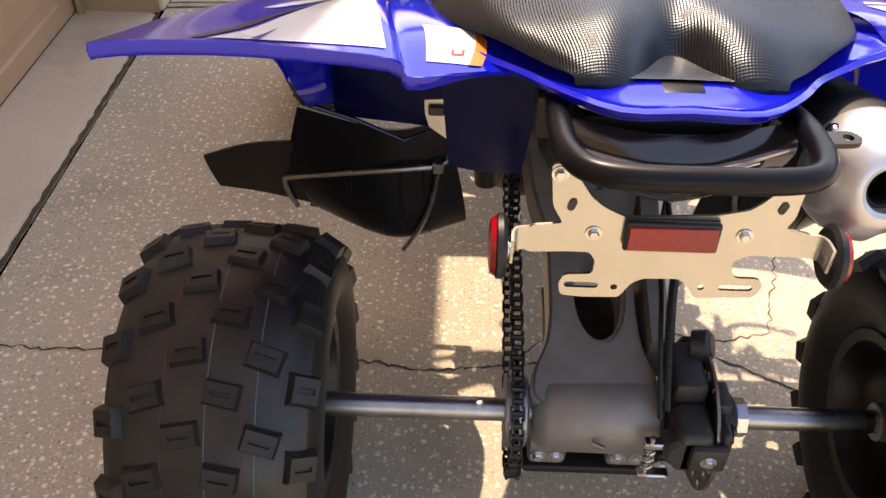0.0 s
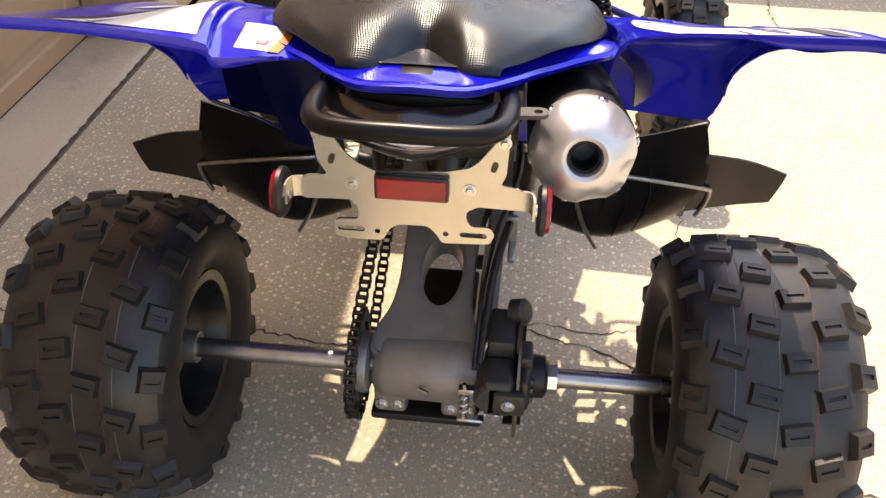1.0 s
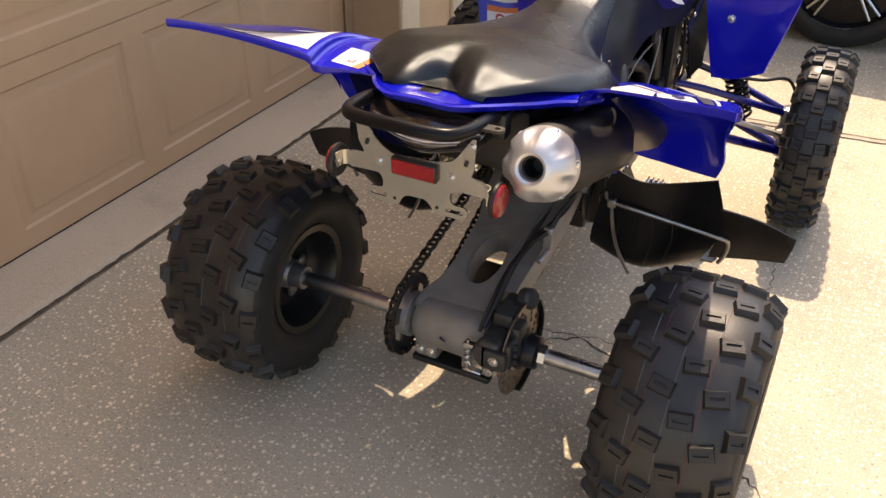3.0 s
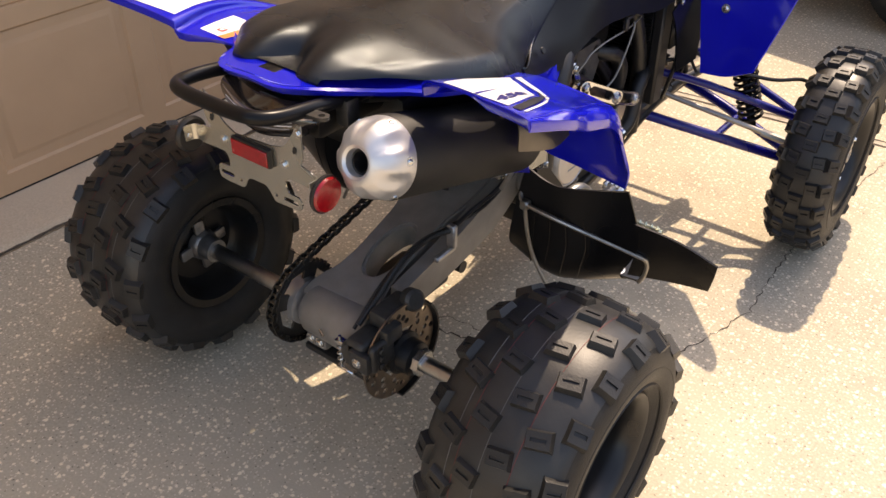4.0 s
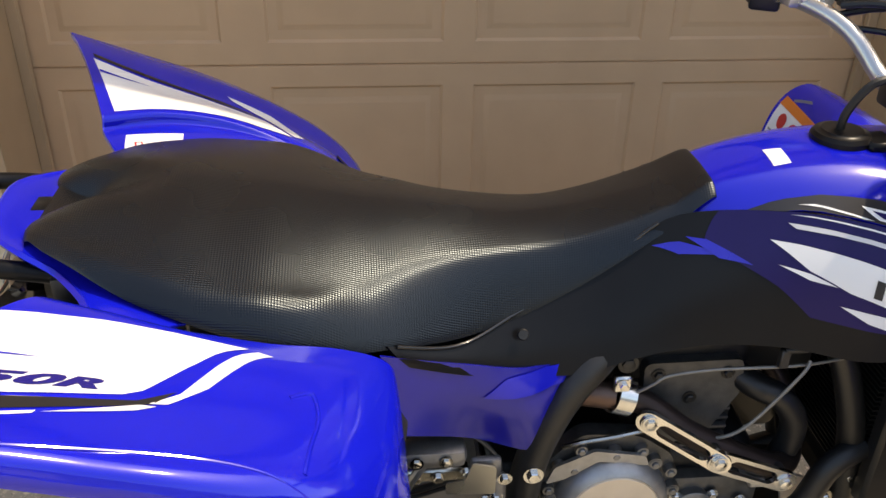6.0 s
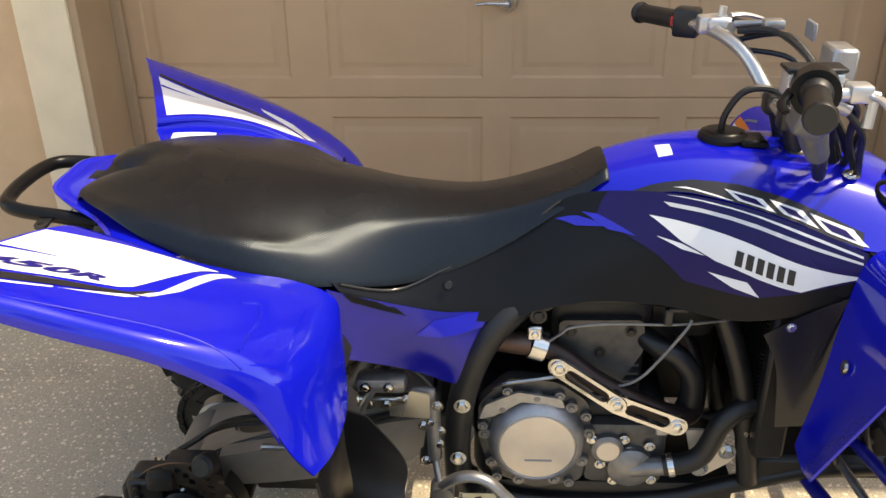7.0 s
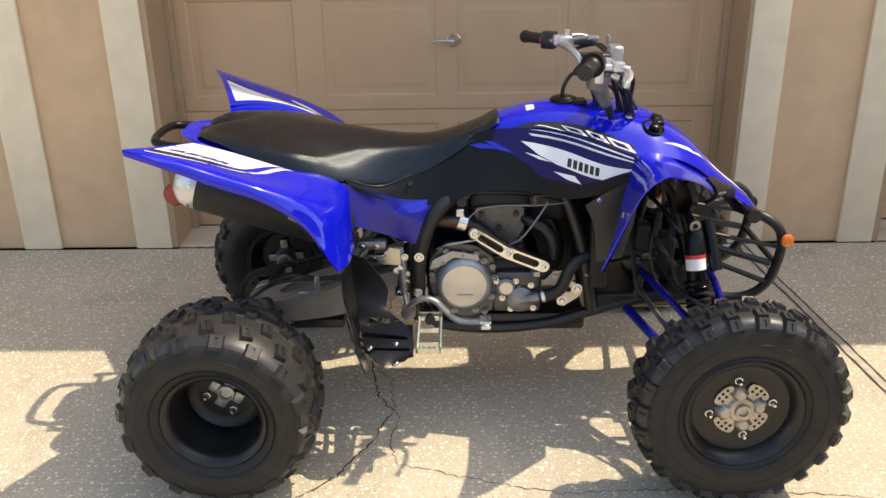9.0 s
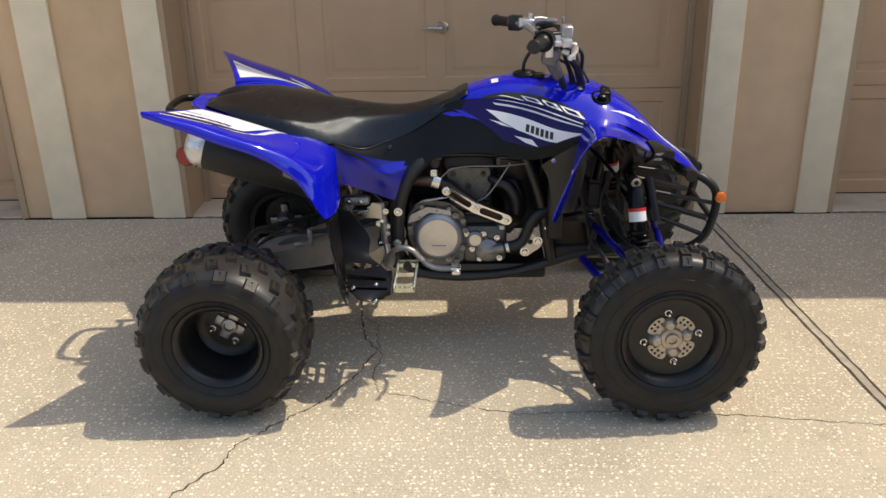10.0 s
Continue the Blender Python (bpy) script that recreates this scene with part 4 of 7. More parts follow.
part("reflector", box((-0.042, PY - 0.012, 0.689), (0.045, PY - 0.003, 0.722), 0.003, 2), BLACK, bracket, "black frame of the red reflector")
part("reflector_lens", box((-0.039, PY - 0.0145, 0.692), (0.042, PY - 0.0115, 0.719), 0.001, 1), RED, bracket, "rectangular red reflector")
for s in (-1, 1):
    c = (s * 0.152, PY - 0.004, 0.685)
    part("bent_wing", sheet([[(s * 0.128, PY, z), (s * 0.139, PY - 0.002, z), (s * 0.1445, PY - 0.010, z), (s * 0.1455, PY - 0.024, z)] for z in (0.681, 0.694, 0.708)], 4, 0.0026), PLATE, bracket)
    drum = part("side_marker", lathe([(-0.004, 0), (-0.004, 0.027), (0.000, 0.031), (0.005, 0.031), (0.006, 0.029), (0.006, 0)], c, seg=28, direction=(s, 0.0, 0)), BLACK, bracket, "round black marker housing")
    part("marker_nut", bolt_bm((s * 0.148, PY - 0.014, 0.690), (-s, 0, 0), 0.006, 0.006), CHROME, drum)
    part("side_lens", lathe([(0.0065, 0), (0.0065, 0.0285), (0.011, 0.026), (0.0125, 0.018), (0.0128, 0)], c, seg=28, direction=(s, 0, 0)), RED, bracket, "round red side reflector")
for x, z in ((-0.092, 0.735), (0.096, 0.738)):
    part("oval_hole", slab([slot_loop(-0.003, 0.003, 0, 0.0035)], axes((x, PY - 0.0032, z), (0.3, 0, 1), (-1, 0, 0.3)), 0.001), DARKSTEEL, bracket)
# silencer
MT, MF = Vector((0.198, -0.138, 0.742)), Vector((0.196, 0.36, 0.590))
md = (MF - MT).normalized()
silencer = q("silencer", lathe([(0.058, 0.0), (0.058, 0.0625), (0.063, 0.066), (0.425, 0.068), (0.440, 0.062), (0.458, 0.042), (0.474, 0.024), (0.474, 0)], MT, seg=40, direction=md), simple("matt_black_silencer", (0.014, 0.0135, 0.013), 0.55, 0.2, 0.25, 30, 0.15, 400), "matt black silencer")
cap_prof = [(0.05, 0.0205), (0.004, 0.0205), (0.0, 0.0215), (-0.003, 0.0262), (-0.002, 0.0325), (0.004, 0.040), (0.009, 0.047), (0.017, 0.0545), (0.028, 0.0605), (0.042, 0.0635), (0.056, 0.0645), (0.062, 0.064)]
cap_bm = lathe(cap_prof, (0, 0, 0), seg=96)
for v in cap_bm.verts:
    # scallops pressed between the rivets
    r, a = math.hypot(v.co.y, v.co.z), math.atan2(v.co.z, v.co.y)
    dip = max(0.0, math.cos(6 * (a - 0.5 - math.pi / 6))) ** 0.8 * math.exp(-((v.co.x - 0.026) / 0.016) ** 2) if r > 0.04 else 0
    v.co.x += 0.007 * dip
    v.co.y, v.co.z = v.co.y * (1 - 0.085 * dip), v.co.z * (1 - 0.085 * dip)
cap = part("end_cap", turned(cap_bm, Matrix.Translation(MT) @ Vector((1, 0, 0)).rotation_difference(md).to_matrix().to_4x4()), SILVER, silencer, "satin silver end cap of the exhaust")
part("outlet", lathe([(0.012, 0.0202), (0.010, 0.0165), (0.012, 0.0152), (0.056, 0.0152), (0.056, 0.0)], MT, seg=28, direction=md), BLACK, silencer, "black exhaust outlet")
mq = Vector((1, 0, 0)).rotation_difference(md)
for k in range(6):
    a = 2 * math.pi * k / 6 + 0.5
    rad = mq @ Vector((0, math.cos(a), math.sin(a)))
    p0 = MT + md * 0.044 + rad * 0.0632
    part("cap_rivet", bolt_bm(p0, rad * 0.9 - md * 0.3, 0.0045, 0.003), CHROME, silencer)
q("heat_shield", sheet([[(0.285, 0.16, 0.66), (0.276, 0.165, 0.715), (0.23, 0.17, 0.752)], [(0.315, 0.22, 0.65), (0.300, 0.225, 0.70), (0.24, 0.23, 0.735)], [(0.322, 0.262, 0.662), (0.302, 0.270, 0.688), (0.24, 0.28, 0.705)]], 3, 0.003), simple("scuffed_titanium_shield", (0.14, 0.125, 0.105), 0.3, 0.8, 0.5, 12), "scuffed metal heat shield over the exhaust")
q("exhaust_pipe", tube([(0.185, 0.30, 0.606), (0.140, 0.345, 0.610), (0.098, 0.39, 0.615), (0.090, 0.46, 0.595), (0.10, 0.54, 0.585), (0.115, 0.60, 0.585)], 0.021, 5, 14), simple("heat_tinted_pipe", (0.13, 0.085, 0.07), 0.4, 0.8, 0.4, 20), "heat-tinted exhaust pipe")


# -- plastics: skins with a (u, v) address, so that stickers follow them --
class Skin:
    def __init__(self, rows, smooth=5):
        R = [spline(r, smooth) for r in rows]
        cols = [spline([r[i] for r in R], smooth) for i in range(len(R[0]))]
        self.grid = [[c[j] for c in cols] for j in range(len(cols[0]))]
        self.nr, self.nc = len(self.grid), len(self.grid[0])

    def at(self, u, v):
        """u runs along the rows' order, v across a row, both 0 to 1."""
        a, b = min(max(u, 0), 1) * (self.nr - 1), min(max(v, 0), 1) * (self.nc - 1)
        i, j = min(int(a), self.nr - 2), min(int(b), self.nc - 2)
        s, t = a - i, b - j
        g = self.grid
        return (g[i][j] * (1 - s) + g[i + 1][j] * s) * (1 - t) + (g[i][j + 1] * (1 - s) + g[i + 1][j + 1] * s) * t

    def normal(self, u, v, e=0.012):
        n = (self.at(u + e, v) - self.at(u - e, v)).cross(self.at(u, v + e) - self.at(u, v - e))
        return n.normalized()

    def mesh(self, thick, flip=1, hole=None):
        """The skin with a back; cells whose middle lies in hole(point) are left open, with walls round them."""
        bm = bmesh.new()
        g, nr, nc = self.grid, self.nr, self.nc
        V = [[bm.verts.new(p) for p in r] for r in g]
        W = [[bm.verts.new(g[i][j] - flip * thick * self.normal(i / (nr - 1), j / (nc - 1))) for j in range(nc)] for i in range(nr)]
        kept = {(i, j) for i in range(nr - 1) for j in range(nc - 1) if hole is None or not hole((g[i][j] + g[i + 1][j + 1]) / 2)}
        for i, j in kept:
            for A in (V, W):
                bm.faces.new((A[i][j], A[i][j + 1], A[i + 1][j + 1], A[i + 1][j]))
            for near, p, q in (((i - 1, j), (i, j), (i, j + 1)), ((i + 1, j), (i + 1, j), (i + 1, j + 1)), ((i, j - 1), (i, j), (i + 1, j)), ((i, j + 1), (i, j + 1), (i + 1, j + 1))):
                if near not in kept:
                    bm.faces.new((V[p[0]][p[1]], V[q[0]][q[1]], W[q[0]][q[1]], W[p[0]][p[1]]))
        for v in [v for v in bm.verts if not v.link_faces]:
            bm.verts.remove(v)
        return bm

    def sticker(self, poly, lift=0.0009, flip=1, cuts=22):
        """A polygon in (u, v) laid on the skin."""
        bm = bmesh.new()
        f = bm.faces.new([bm.verts.new((u, v, 0)) for u, v in poly])
        for ax in (0, 1):
            lo, hi = min(p[ax] for p in poly), max(p[ax] for p in poly)
            for k in range(1, cuts):
                c = k / cuts
                if lo < c < hi:
                    co, no = [0, 0, 0], [0, 0, 0]
                    co[ax], no[ax] = c, 1
                    bmesh.ops.bisect_plane(bm, geom=bm.verts[:] + bm.edges[:] + bm.faces[:], plane_co=co, plane_no=no)
        for v in bm.verts:
            u, w = v.co.x, v.co.y
            v.co = self.at(u, w) + flip * lift * self.normal(u, w)
        return bm


# seat
def seat_mesh():
    # y, top, half width, bottom of the skirt, shoulder across and down (shares of the half width and of the height)
    S = [(-0.104, 0.835, 0.098, 0.830, 0.72, 0.45), (-0.082, 0.849, 0.134, 0.828, 0.76, 0.46), (-0.04, 0.862, 0.172, 0.822, 0.78, 0.5), (0.02, 0.864, 0.204, 0.809, 0.8, 0.52), (0.07, 0.861, 0.223, 0.795, 0.84, 0.5), (0.12, 0.853, 0.236, 0.777, 0.87, 0.48), (0.17, 0.848, 0.240, 0.757, 0.88, 0.45),
         (0.22, 0.838, 0.234, 0.741, 0.83, 0.45), (0.27, 0.828, 0.214, 0.728, 0.70, 0.37), (0.32, 0.82, 0.190, 0.719, 0.60, 0.26), (0.37, 0.812, 0.160, 0.703, 0.58, 0.20), (0.42, 0.8048, 0.135, 0.699, 0.60, 0.16), (0.47, 0.8008, 0.117, 0.708, 0.62, 0.15), (0.52, 0.803, 0.104, 0.728, 0.63, 0.17),
         (0.57, 0.812, 0.096, 0.756, 0.65, 0.18), (0.62, 0.826, 0.089, 0.79, 0.66, 0.19), (0.66, 0.839, 0.081, 0.816, 0.68, 0.15), (0.685, 0.8525, 0.074, 0.834, 0.7, 0.13), (0.7, 0.8605, 0.07, 0.843, 0.7, 0.13), (0.708, 0.861, 0.067, 0.845, 0.7, 0.16)]
    fine = []
    for i in range(len(S) - 1):
        for k in range(3):
            t = k / 3
            a, b, c, d = S[max(0, i - 1)], S[i], S[i + 1], S[min(len(S) - 1, i + 2)]
            fine.append(tuple(0.5 * (2 * b[n] + (c[n] - a[n]) * t + (2 * a[n] - 5 * b[n] + 4 * c[n] - d[n]) * t * t + (3 * b[n] - a[n] - 3 * c[n] + d[n]) * t ** 3) for n in range(6)))
    fine.append(S[-1])
    n = 44
    bm = bmesh.new()
    rows = []
    for y, zt, w, zb, fs, fd in fine:
        row = []
        for k in range(n + 1):
            s = -1 + 2 * k / n
            a = abs(s)
            b = min(1.0, a / 0.97)
            x = math.copysign(w * (b if a < 0.97 else 1 - 0.06 * (a - 0.97) / 0.03), s)
            drop = fd * (b / fs) ** 1.55 if b < fs else fd + (1 - fd) * ((b - fs) / (1 - fs)) ** 1.4
            z = zt - (zt - zb) * drop
            rear = max(0.0, min(1.0, (0.06 - y) / 0.14))
            z -= 0.027 * rear * math.exp(-(x / 0.036) ** 2) + 0.004 * rear * math.exp(-((abs(x) - 0.125) / 0.03) ** 2)
            yy = y + rear ** 2 * (0.036 * math.exp(-(x / 0.034) ** 2) + 0.10 * max(0, abs(x) - 0.07) ** 1.3 / 0.13)
            # the knee flutes low on the wide part
            fl = math.exp(-((y - 0.235) / 0.07) ** 2) * math.exp(-((a - 0.86) / 0.10) ** 2)
            z += 0.006 * fl
            row.append(bm.verts.new((x, yy, z)))
        rows.append(row)
    for r0, r1 in zip(rows[:-1], rows[1:]):
        for k in range(n):
            bm.faces.new((r0[k], r0[k + 1], r1[k + 1], r1[k]))
    # back wall, rounded over, and a flat base
    back = []
    for f, dz, dy in ((1, 0.006, -0.006), (1, 0.014, -0.005), (1, 0.020, 0.004)):
        back.append([bm.verts.new((v.co.x * (1 - 0.02 * dz / 0.03), v.co.y + dy, max(0.812, v.co.z - dz))) for v in rows[0]])
    seq = [rows[0]] + back
    for r0, r1 in zip(seq[:-1], seq[1:]):
        for k in range(n):
            bm.faces.new((r0[k + 1], r0[k], r1[k], r1[k + 1]))
    nose = [bm.verts.new((v.co.x * 0.95, v.co.y + 0.003, v.co.z - 0.035)) for v in rows[-1]]
    for k in range(n):
        bm.faces.new((rows[-1][k], rows[-1][k + 1], nose[k + 1], nose[k]))
    under = [[r[0], r[-1]] for r in rows]
    for (a, b), (c, d) in zip(under[:-1], under[1:]):
        bm.faces.new((a, c, d, b))
    # the cover's pattern runs over the surface: metres across and along
    across = {}
    for row in rows:
        run = 0.0
        for k in range(n // 2, n + 1):
            run += (row[k].co - row[k - 1].co).length if k > n // 2 else 0.0
            across[row[k]], across[row[n - k]] = run, -run
    uv = bm.loops.layers.uv.new("cover")
    for f in bm.faces:
        for lp in f.loops:
            lp[uv].uv = (across.get(lp.vert, 3 * lp.vert.co.x), lp.vert.co.y + (0 if lp.vert in across else lp.vert.co.z))
    return bm


seat = q("seat", seat_mesh(), VINYL, "black dimpled vinyl seat", angle=60)
sub = seat.modifiers.new("smooth", "SUBSURF")
sub.levels = sub.render_levels = 1
part("seat_latch", box((-0.022, -0.122, 0.806), (0.022, -0.085, 0.826), 0.005, 2), GLOSS, seat, "small black seat latch")

# tail of the bodywork below the seat
half = [(0.0, -0.156, 0.829), (0.060, -0.154, 0.827), (0.104, -0.112, 0.820), (0.136, -0.064, 0.811), (0.165, -0.038, 0.809), (0.195, -0.018, 0.811), (0.228, 0.002, 0.811), (0.250, 0.045, 0.806)]
inner = [(0.0, -0.075, 0.822), (0.035, -0.078, 0.822), (0.075, -0.055, 0.817), (0.11, -0.025, 0.812), (0.135, 0.0, 0.808), (0.16, 0.02, 0.806), (0.195, 0.05, 0.800), (0.215, 0.09, 0.788)]
lower = [(x * 0.98, y + 0.010, z - 0.011) for x, y, z in half]


def mirror_line(pts):
    return [(-x, y, z) for x, y, z in pts[:0:-1]] + pts


tail_rows = [mirror_line(inner), [tuple((Vector(a) * 0.22 + Vector(b) * 0.78) + Vector((0, 0, -0.004))) for a, b in zip(mirror_line(inner), mirror_line(half))], mirror_line(half), mirror_line(lower)]
tail = q("tail_fairing", Skin(tail_rows, 3).mesh(0.003, -1), BLUE, "glossy blue tail fairing")

# rear fenders
REAR_FENDER = [
    [(0.226, -0.020, 0.814), (0.240, -0.036, 0.845), (0.290, -0.059, 0.865), (0.385, -0.095, 0.884), (0.468, -0.135, 0.903), (0.496, -0.153, 0.909)],
    [(0.232, 0.035, 0.806), (0.246, 0.026, 0.828), (0.297, 0.018, 0.840), (0.378, 0.000, 0.852), (0.470, -0.036, 0.873), (0.490, -0.050, 0.868)],
    [(0.240, 0.100, 0.797), (0.256, 0.096, 0.807), (0.298, 0.090, 0.813), (0.368, 0.075, 0.817), (0.456, 0.048, 0.836), (0.474, 0.036, 0.826)],
    [(0.238, 0.175, 0.777), (0.262, 0.178, 0.781), (0.286, 0.172, 0.786), (0.356, 0.155, 0.788), (0.444, 0.130, 0.804), (0.464, 0.118, 0.794)],
    [(0.222, 0.250, 0.754), (0.250, 0.249, 0.757), (0.275, 0.246, 0.760), (0.342, 0.236, 0.759), (0.426, 0.206, 0.764), (0.450, 0.187, 0.750)],
    [(0.203, 0.302, 0.716), (0.230, 0.304, 0.708), (0.258, 0.303, 0.703), (0.326, 0.295, 0.700), (0.404, 0.265, 0.706), (0.434, 0.240, 0.692)],
    [(0.200, 0.310, 0.662), (0.226, 0.314, 0.648), (0.252, 0.316, 0.640), (0.317, 0.312, 0.636), (0.396, 0.294, 0.634), (0.436, 0.276, 0.622)],
    [(0.208, 0.312, 0.612), (0.230, 0.317, 0.590), (0.254, 0.321, 0.577), (0.312, 0.323, 0.571), (0.375, 0.316, 0.569), (0.423, 0.301, 0.574)],
]
fend = Skin(REAR_FENDER, 5)
LEFT_FENDER = [
    [(-0.118, -0.034, 0.796), (-0.190, -0.066, 0.811), (-0.243, -0.092, 0.819), (-0.258, -0.094, 0.838), (-0.370, -0.134, 0.870), (-0.450, -0.168, 0.887), (-0.484, -0.186, 0.892)],
    [(-0.150, 0.025, 0.800), (-0.205, 0.005, 0.814), (-0.258, -0.012, 0.820), (-0.274, -0.014, 0.838), (-0.375, -0.046, 0.838), (-0.450, -0.066, 0.850), (-0.495, -0.080, 0.850)],
    [(-0.200, 0.090, 0.792), (-0.240, 0.082, 0.802), (-0.270, 0.076, 0.806), (-0.287, 0.072, 0.820), (-0.372, 0.048, 0.810), (-0.442, 0.032, 0.820), (-0.485, 0.016, 0.819)],
    [(-0.225, 0.170, 0.770), (-0.250, 0.166, 0.776), (-0.268, 0.162, 0.778), (-0.288, 0.158, 0.786), (-0.355, 0.142, 0.782), (-0.422, 0.130, 0.790), (-0.468, 0.112, 0.780)],
    [(-0.220, 0.238, 0.742), (-0.240, 0.236, 0.744), (-0.258, 0.234, 0.746), (-0.278, 0.232, 0.748), (-0.340, 0.220, 0.742), (-0.406, 0.210, 0.749), (-0.448, 0.181, 0.719)],
    [(-0.204, 0.285, 0.706), (-0.224, 0.286, 0.700), (-0.242, 0.287, 0.696), (-0.262, 0.287, 0.692), (-0.322, 0.280, 0.686), (-0.388, 0.268, 0.694), (-0.434, 0.240, 0.661)],
    [(-0.200, 0.303, 0.652), (-0.220, 0.306, 0.642), (-0.238, 0.308, 0.632), (-0.258, 0.309, 0.626), (-0.316, 0.308, 0.620), (-0.380, 0.294, 0.612), (-0.424, 0.272, 0.596)],
    [(-0.208, 0.312, 0.602), (-0.226, 0.316, 0.586), (-0.242, 0.319, 0.574), (-0.260, 0.321, 0.565), (-0.312, 0.322, 0.556), (-0.368, 0.315, 0.552), (-0.412, 0.301, 0.552)],
]
lfend = Skin(LEFT_FENDER, 5)
fend_parts = (q("rear_fender", fend.mesh(0.0035, -1), BLUE, "glossy blue plastic rear fender", angle=50), q("rear_fender", lfend.mesh(0.0035, 1), BLUE, "glossy blue plastic rear fender", angle=50))

# turned-down lips along the fenders' outer and rear edges
for skin, pr, sgn in ((fend, fend_parts[0], 1), (lfend, fend_parts[1], -1)):
    outer = [skin.at(k / 20, 1) for k in range(17)]
    v0 = 0.12 if sgn < 0 else 0.55
    back = [skin.at(0, v0 + (1 - v0) * k / 16) for k in range(17)]
    fall = [min(1.0, 0.1 + k / 3) for k in range(17)]
    part("outer_lip", Skin([[p + Vector((0, 0, -d)) + Vector((sgn * e, 0, 0)) for p in outer] for d, e in ((0.0, 0.0), (0.007, 0.0015), (0.015, 0.0))], 1).mesh(0.0025, sgn), BLUE, pr, "", 60)
    part("rear_lip", Skin([[p + Vector((0, e, -d * f)) for p, f in zip(back, fall)] for d, e in ((0.0, 0.0), (0.006, -0.0012), (0.013, 0.002))], 1).mesh(0.0025, -sgn), BLUE, pr, "", 60)
# pressed creases in the fender
for line, r in (([(0.500, 0.535), (0.531, 0.512), (0.550, 0.562), (0.562, 0.619), (0.571, 0.688), (0.588, 0.762)], 0.0030), ([(0.02, 0.905), (0.1, 0.844), (0.206, 0.795), (0.344, 0.765), (0.456, 0.762), (0.544, 0.788), (0.625, 0.844)], 0.0018)):
    part("pressed_crease", tube([fend.at(u, v) + 0.35 * r * fend.normal(u, v) for u, v in line], r, 6, 8), BLUE, fend_parts[0])


def stickers(name, skin, items, parents, flip=1, mirror=True, lift=0.0009):
    for poly, material, *more in items:
        lf = lift + (more[0] if more else 0)
        bm = skin.sticker(poly, lf, flip)
        other = mirrored(bm) if mirror else None
        part(name, bm, material, parents[0], "", 60)
        if other:
            part(name, other, material, parents[1], "", 60)


# flap under the tail and inner fender wall, their shade put into the dark navy
q("side_flap", Skin([[(-0.215, -0.030, 0.800), (-0.165, -0.030, 0.797), (-0.112, -0.03, 0.79)], [(-0.210, 0.010, 0.715), (-0.165, 0.005, 0.710), (-0.118, 0.005, 0.71)], [(-0.205, 0.050, 0.630), (-0.165, 0.045, 0.625), (-0.122, 0.045, 0.625)]], 3).mesh(0.003, -1), SHADE_NAVY, "plastic flap under the tail, coloured dark navy for its shade")
flap_bracket = part("flap_bracket", slab([rounded([(-0.238, 0.655), (-0.209, 0.657), (-0.207, 0.598), (-0.214, 0.603), (-0.232, 0.617), (-0.237, 0.635)], 0.002, 2)], axes((0, 0.150, 0), (1, 0, 0), (0, 0, 1)), 0.0025), PLATE, quad, "bare metal bracket beside the flap")
part("bracket_pad", box((-0.233, 0.142, 0.635), (-0.213, 0.151, 0.649), 0.002, 1), DARKSTEEL, flap_bracket)
q("fender_wall", Skin([[(-0.09, 0.270, 0.745), (-0.23, 0.265, 0.745), (-0.36, 0.235, 0.725)], [(-0.09, 0.280, 0.64), (-0.23, 0.280, 0.63), (-0.37, 0.272, 0.62)], [(-0.10, 0.286, 0.52), (-0.23, 0.290, 0.53), (-0.37, 0.290, 0.545)]], 3).mesh(0.003, 1), SHADE_NAVY, "plastic inner fender wall, coloured dark navy for its shade")
q("wall_rim", tube([(-0.398, 0.272, 0.566), (-0.338, 0.276, 0.543), (-0.272, 0.276, 0.512), (-0.231, 0.276, 0.531)], 0.0035, 1, 8), SHADE_NAVY, "thin rim along the inner fender wall")
both("inner_guard", Skin([[(0.09, 0.285, 0.73), (0.15, 0.285, 0.73), (0.202, 0.280, 0.72)], [(0.09, 0.290, 0.64), (0.15, 0.290, 0.64), (0.200, 0.292, 0.64)], [(0.10, 0.290, 0.52), (0.16, 0.290, 0.52), (0.225, 0.300, 0.535)]], 3).mesh(0.003, -1), SHADED_BLUE, "inner mud guard, its blue deepened to stand for shade")

# tank cover and nose
TANK = [
    (0.655, [(0.0, 0.832), (0.046, 0.826), (0.084, 0.790)]), (0.715, [(0.0, 0.861), (0.052, 0.855), (0.090, 0.822)]), (0.80, [(0.0, 0.884), (0.058, 0.876), (0.102, 0.843)]), (0.88, [(0.0, 0.892), (0.068, 0.881), (0.126, 0.836)]),
    (0.96, [(0.0, 0.886), (0.085, 0.873), (0.152, 0.818)]), (1.05, [(0.0, 0.876), (0.10, 0.862), (0.183, 0.790)]), (1.13, [(0.0, 0.852), (0.11, 0.839), (0.180, 0.785)]), (1.22, [(0.0, 0.796), (0.100, 0.785), (0.150, 0.746)]),
    (1.31, [(0.0, 0.706), (0.080, 0.698), (0.108, 0.672)]), (1.40, [(0.0, 0.629), (0.055, 0.624), (0.078, 0.606)]), (1.455, [(0.0, 0.568), (0.030, 0.565), (0.042, 0.555)])]
tank = Skin([mirror_line([(x, y, z) for x, z in pts]) for y, pts in TANK], 5)
tank_part = q("tank_cover", tank.mesh(0.004, -1), BLUE, "glossy blue tank cover and nose", angle=55)
stickers("nose_stripe", tank, [([(0.752, 0.66), (0.775, 0.70), (0.86, 0.66), (0.93, 0.60), (0.93, 0.585), (0.85, 0.60)], WHITE)], (tank_part, tank_part), -1)
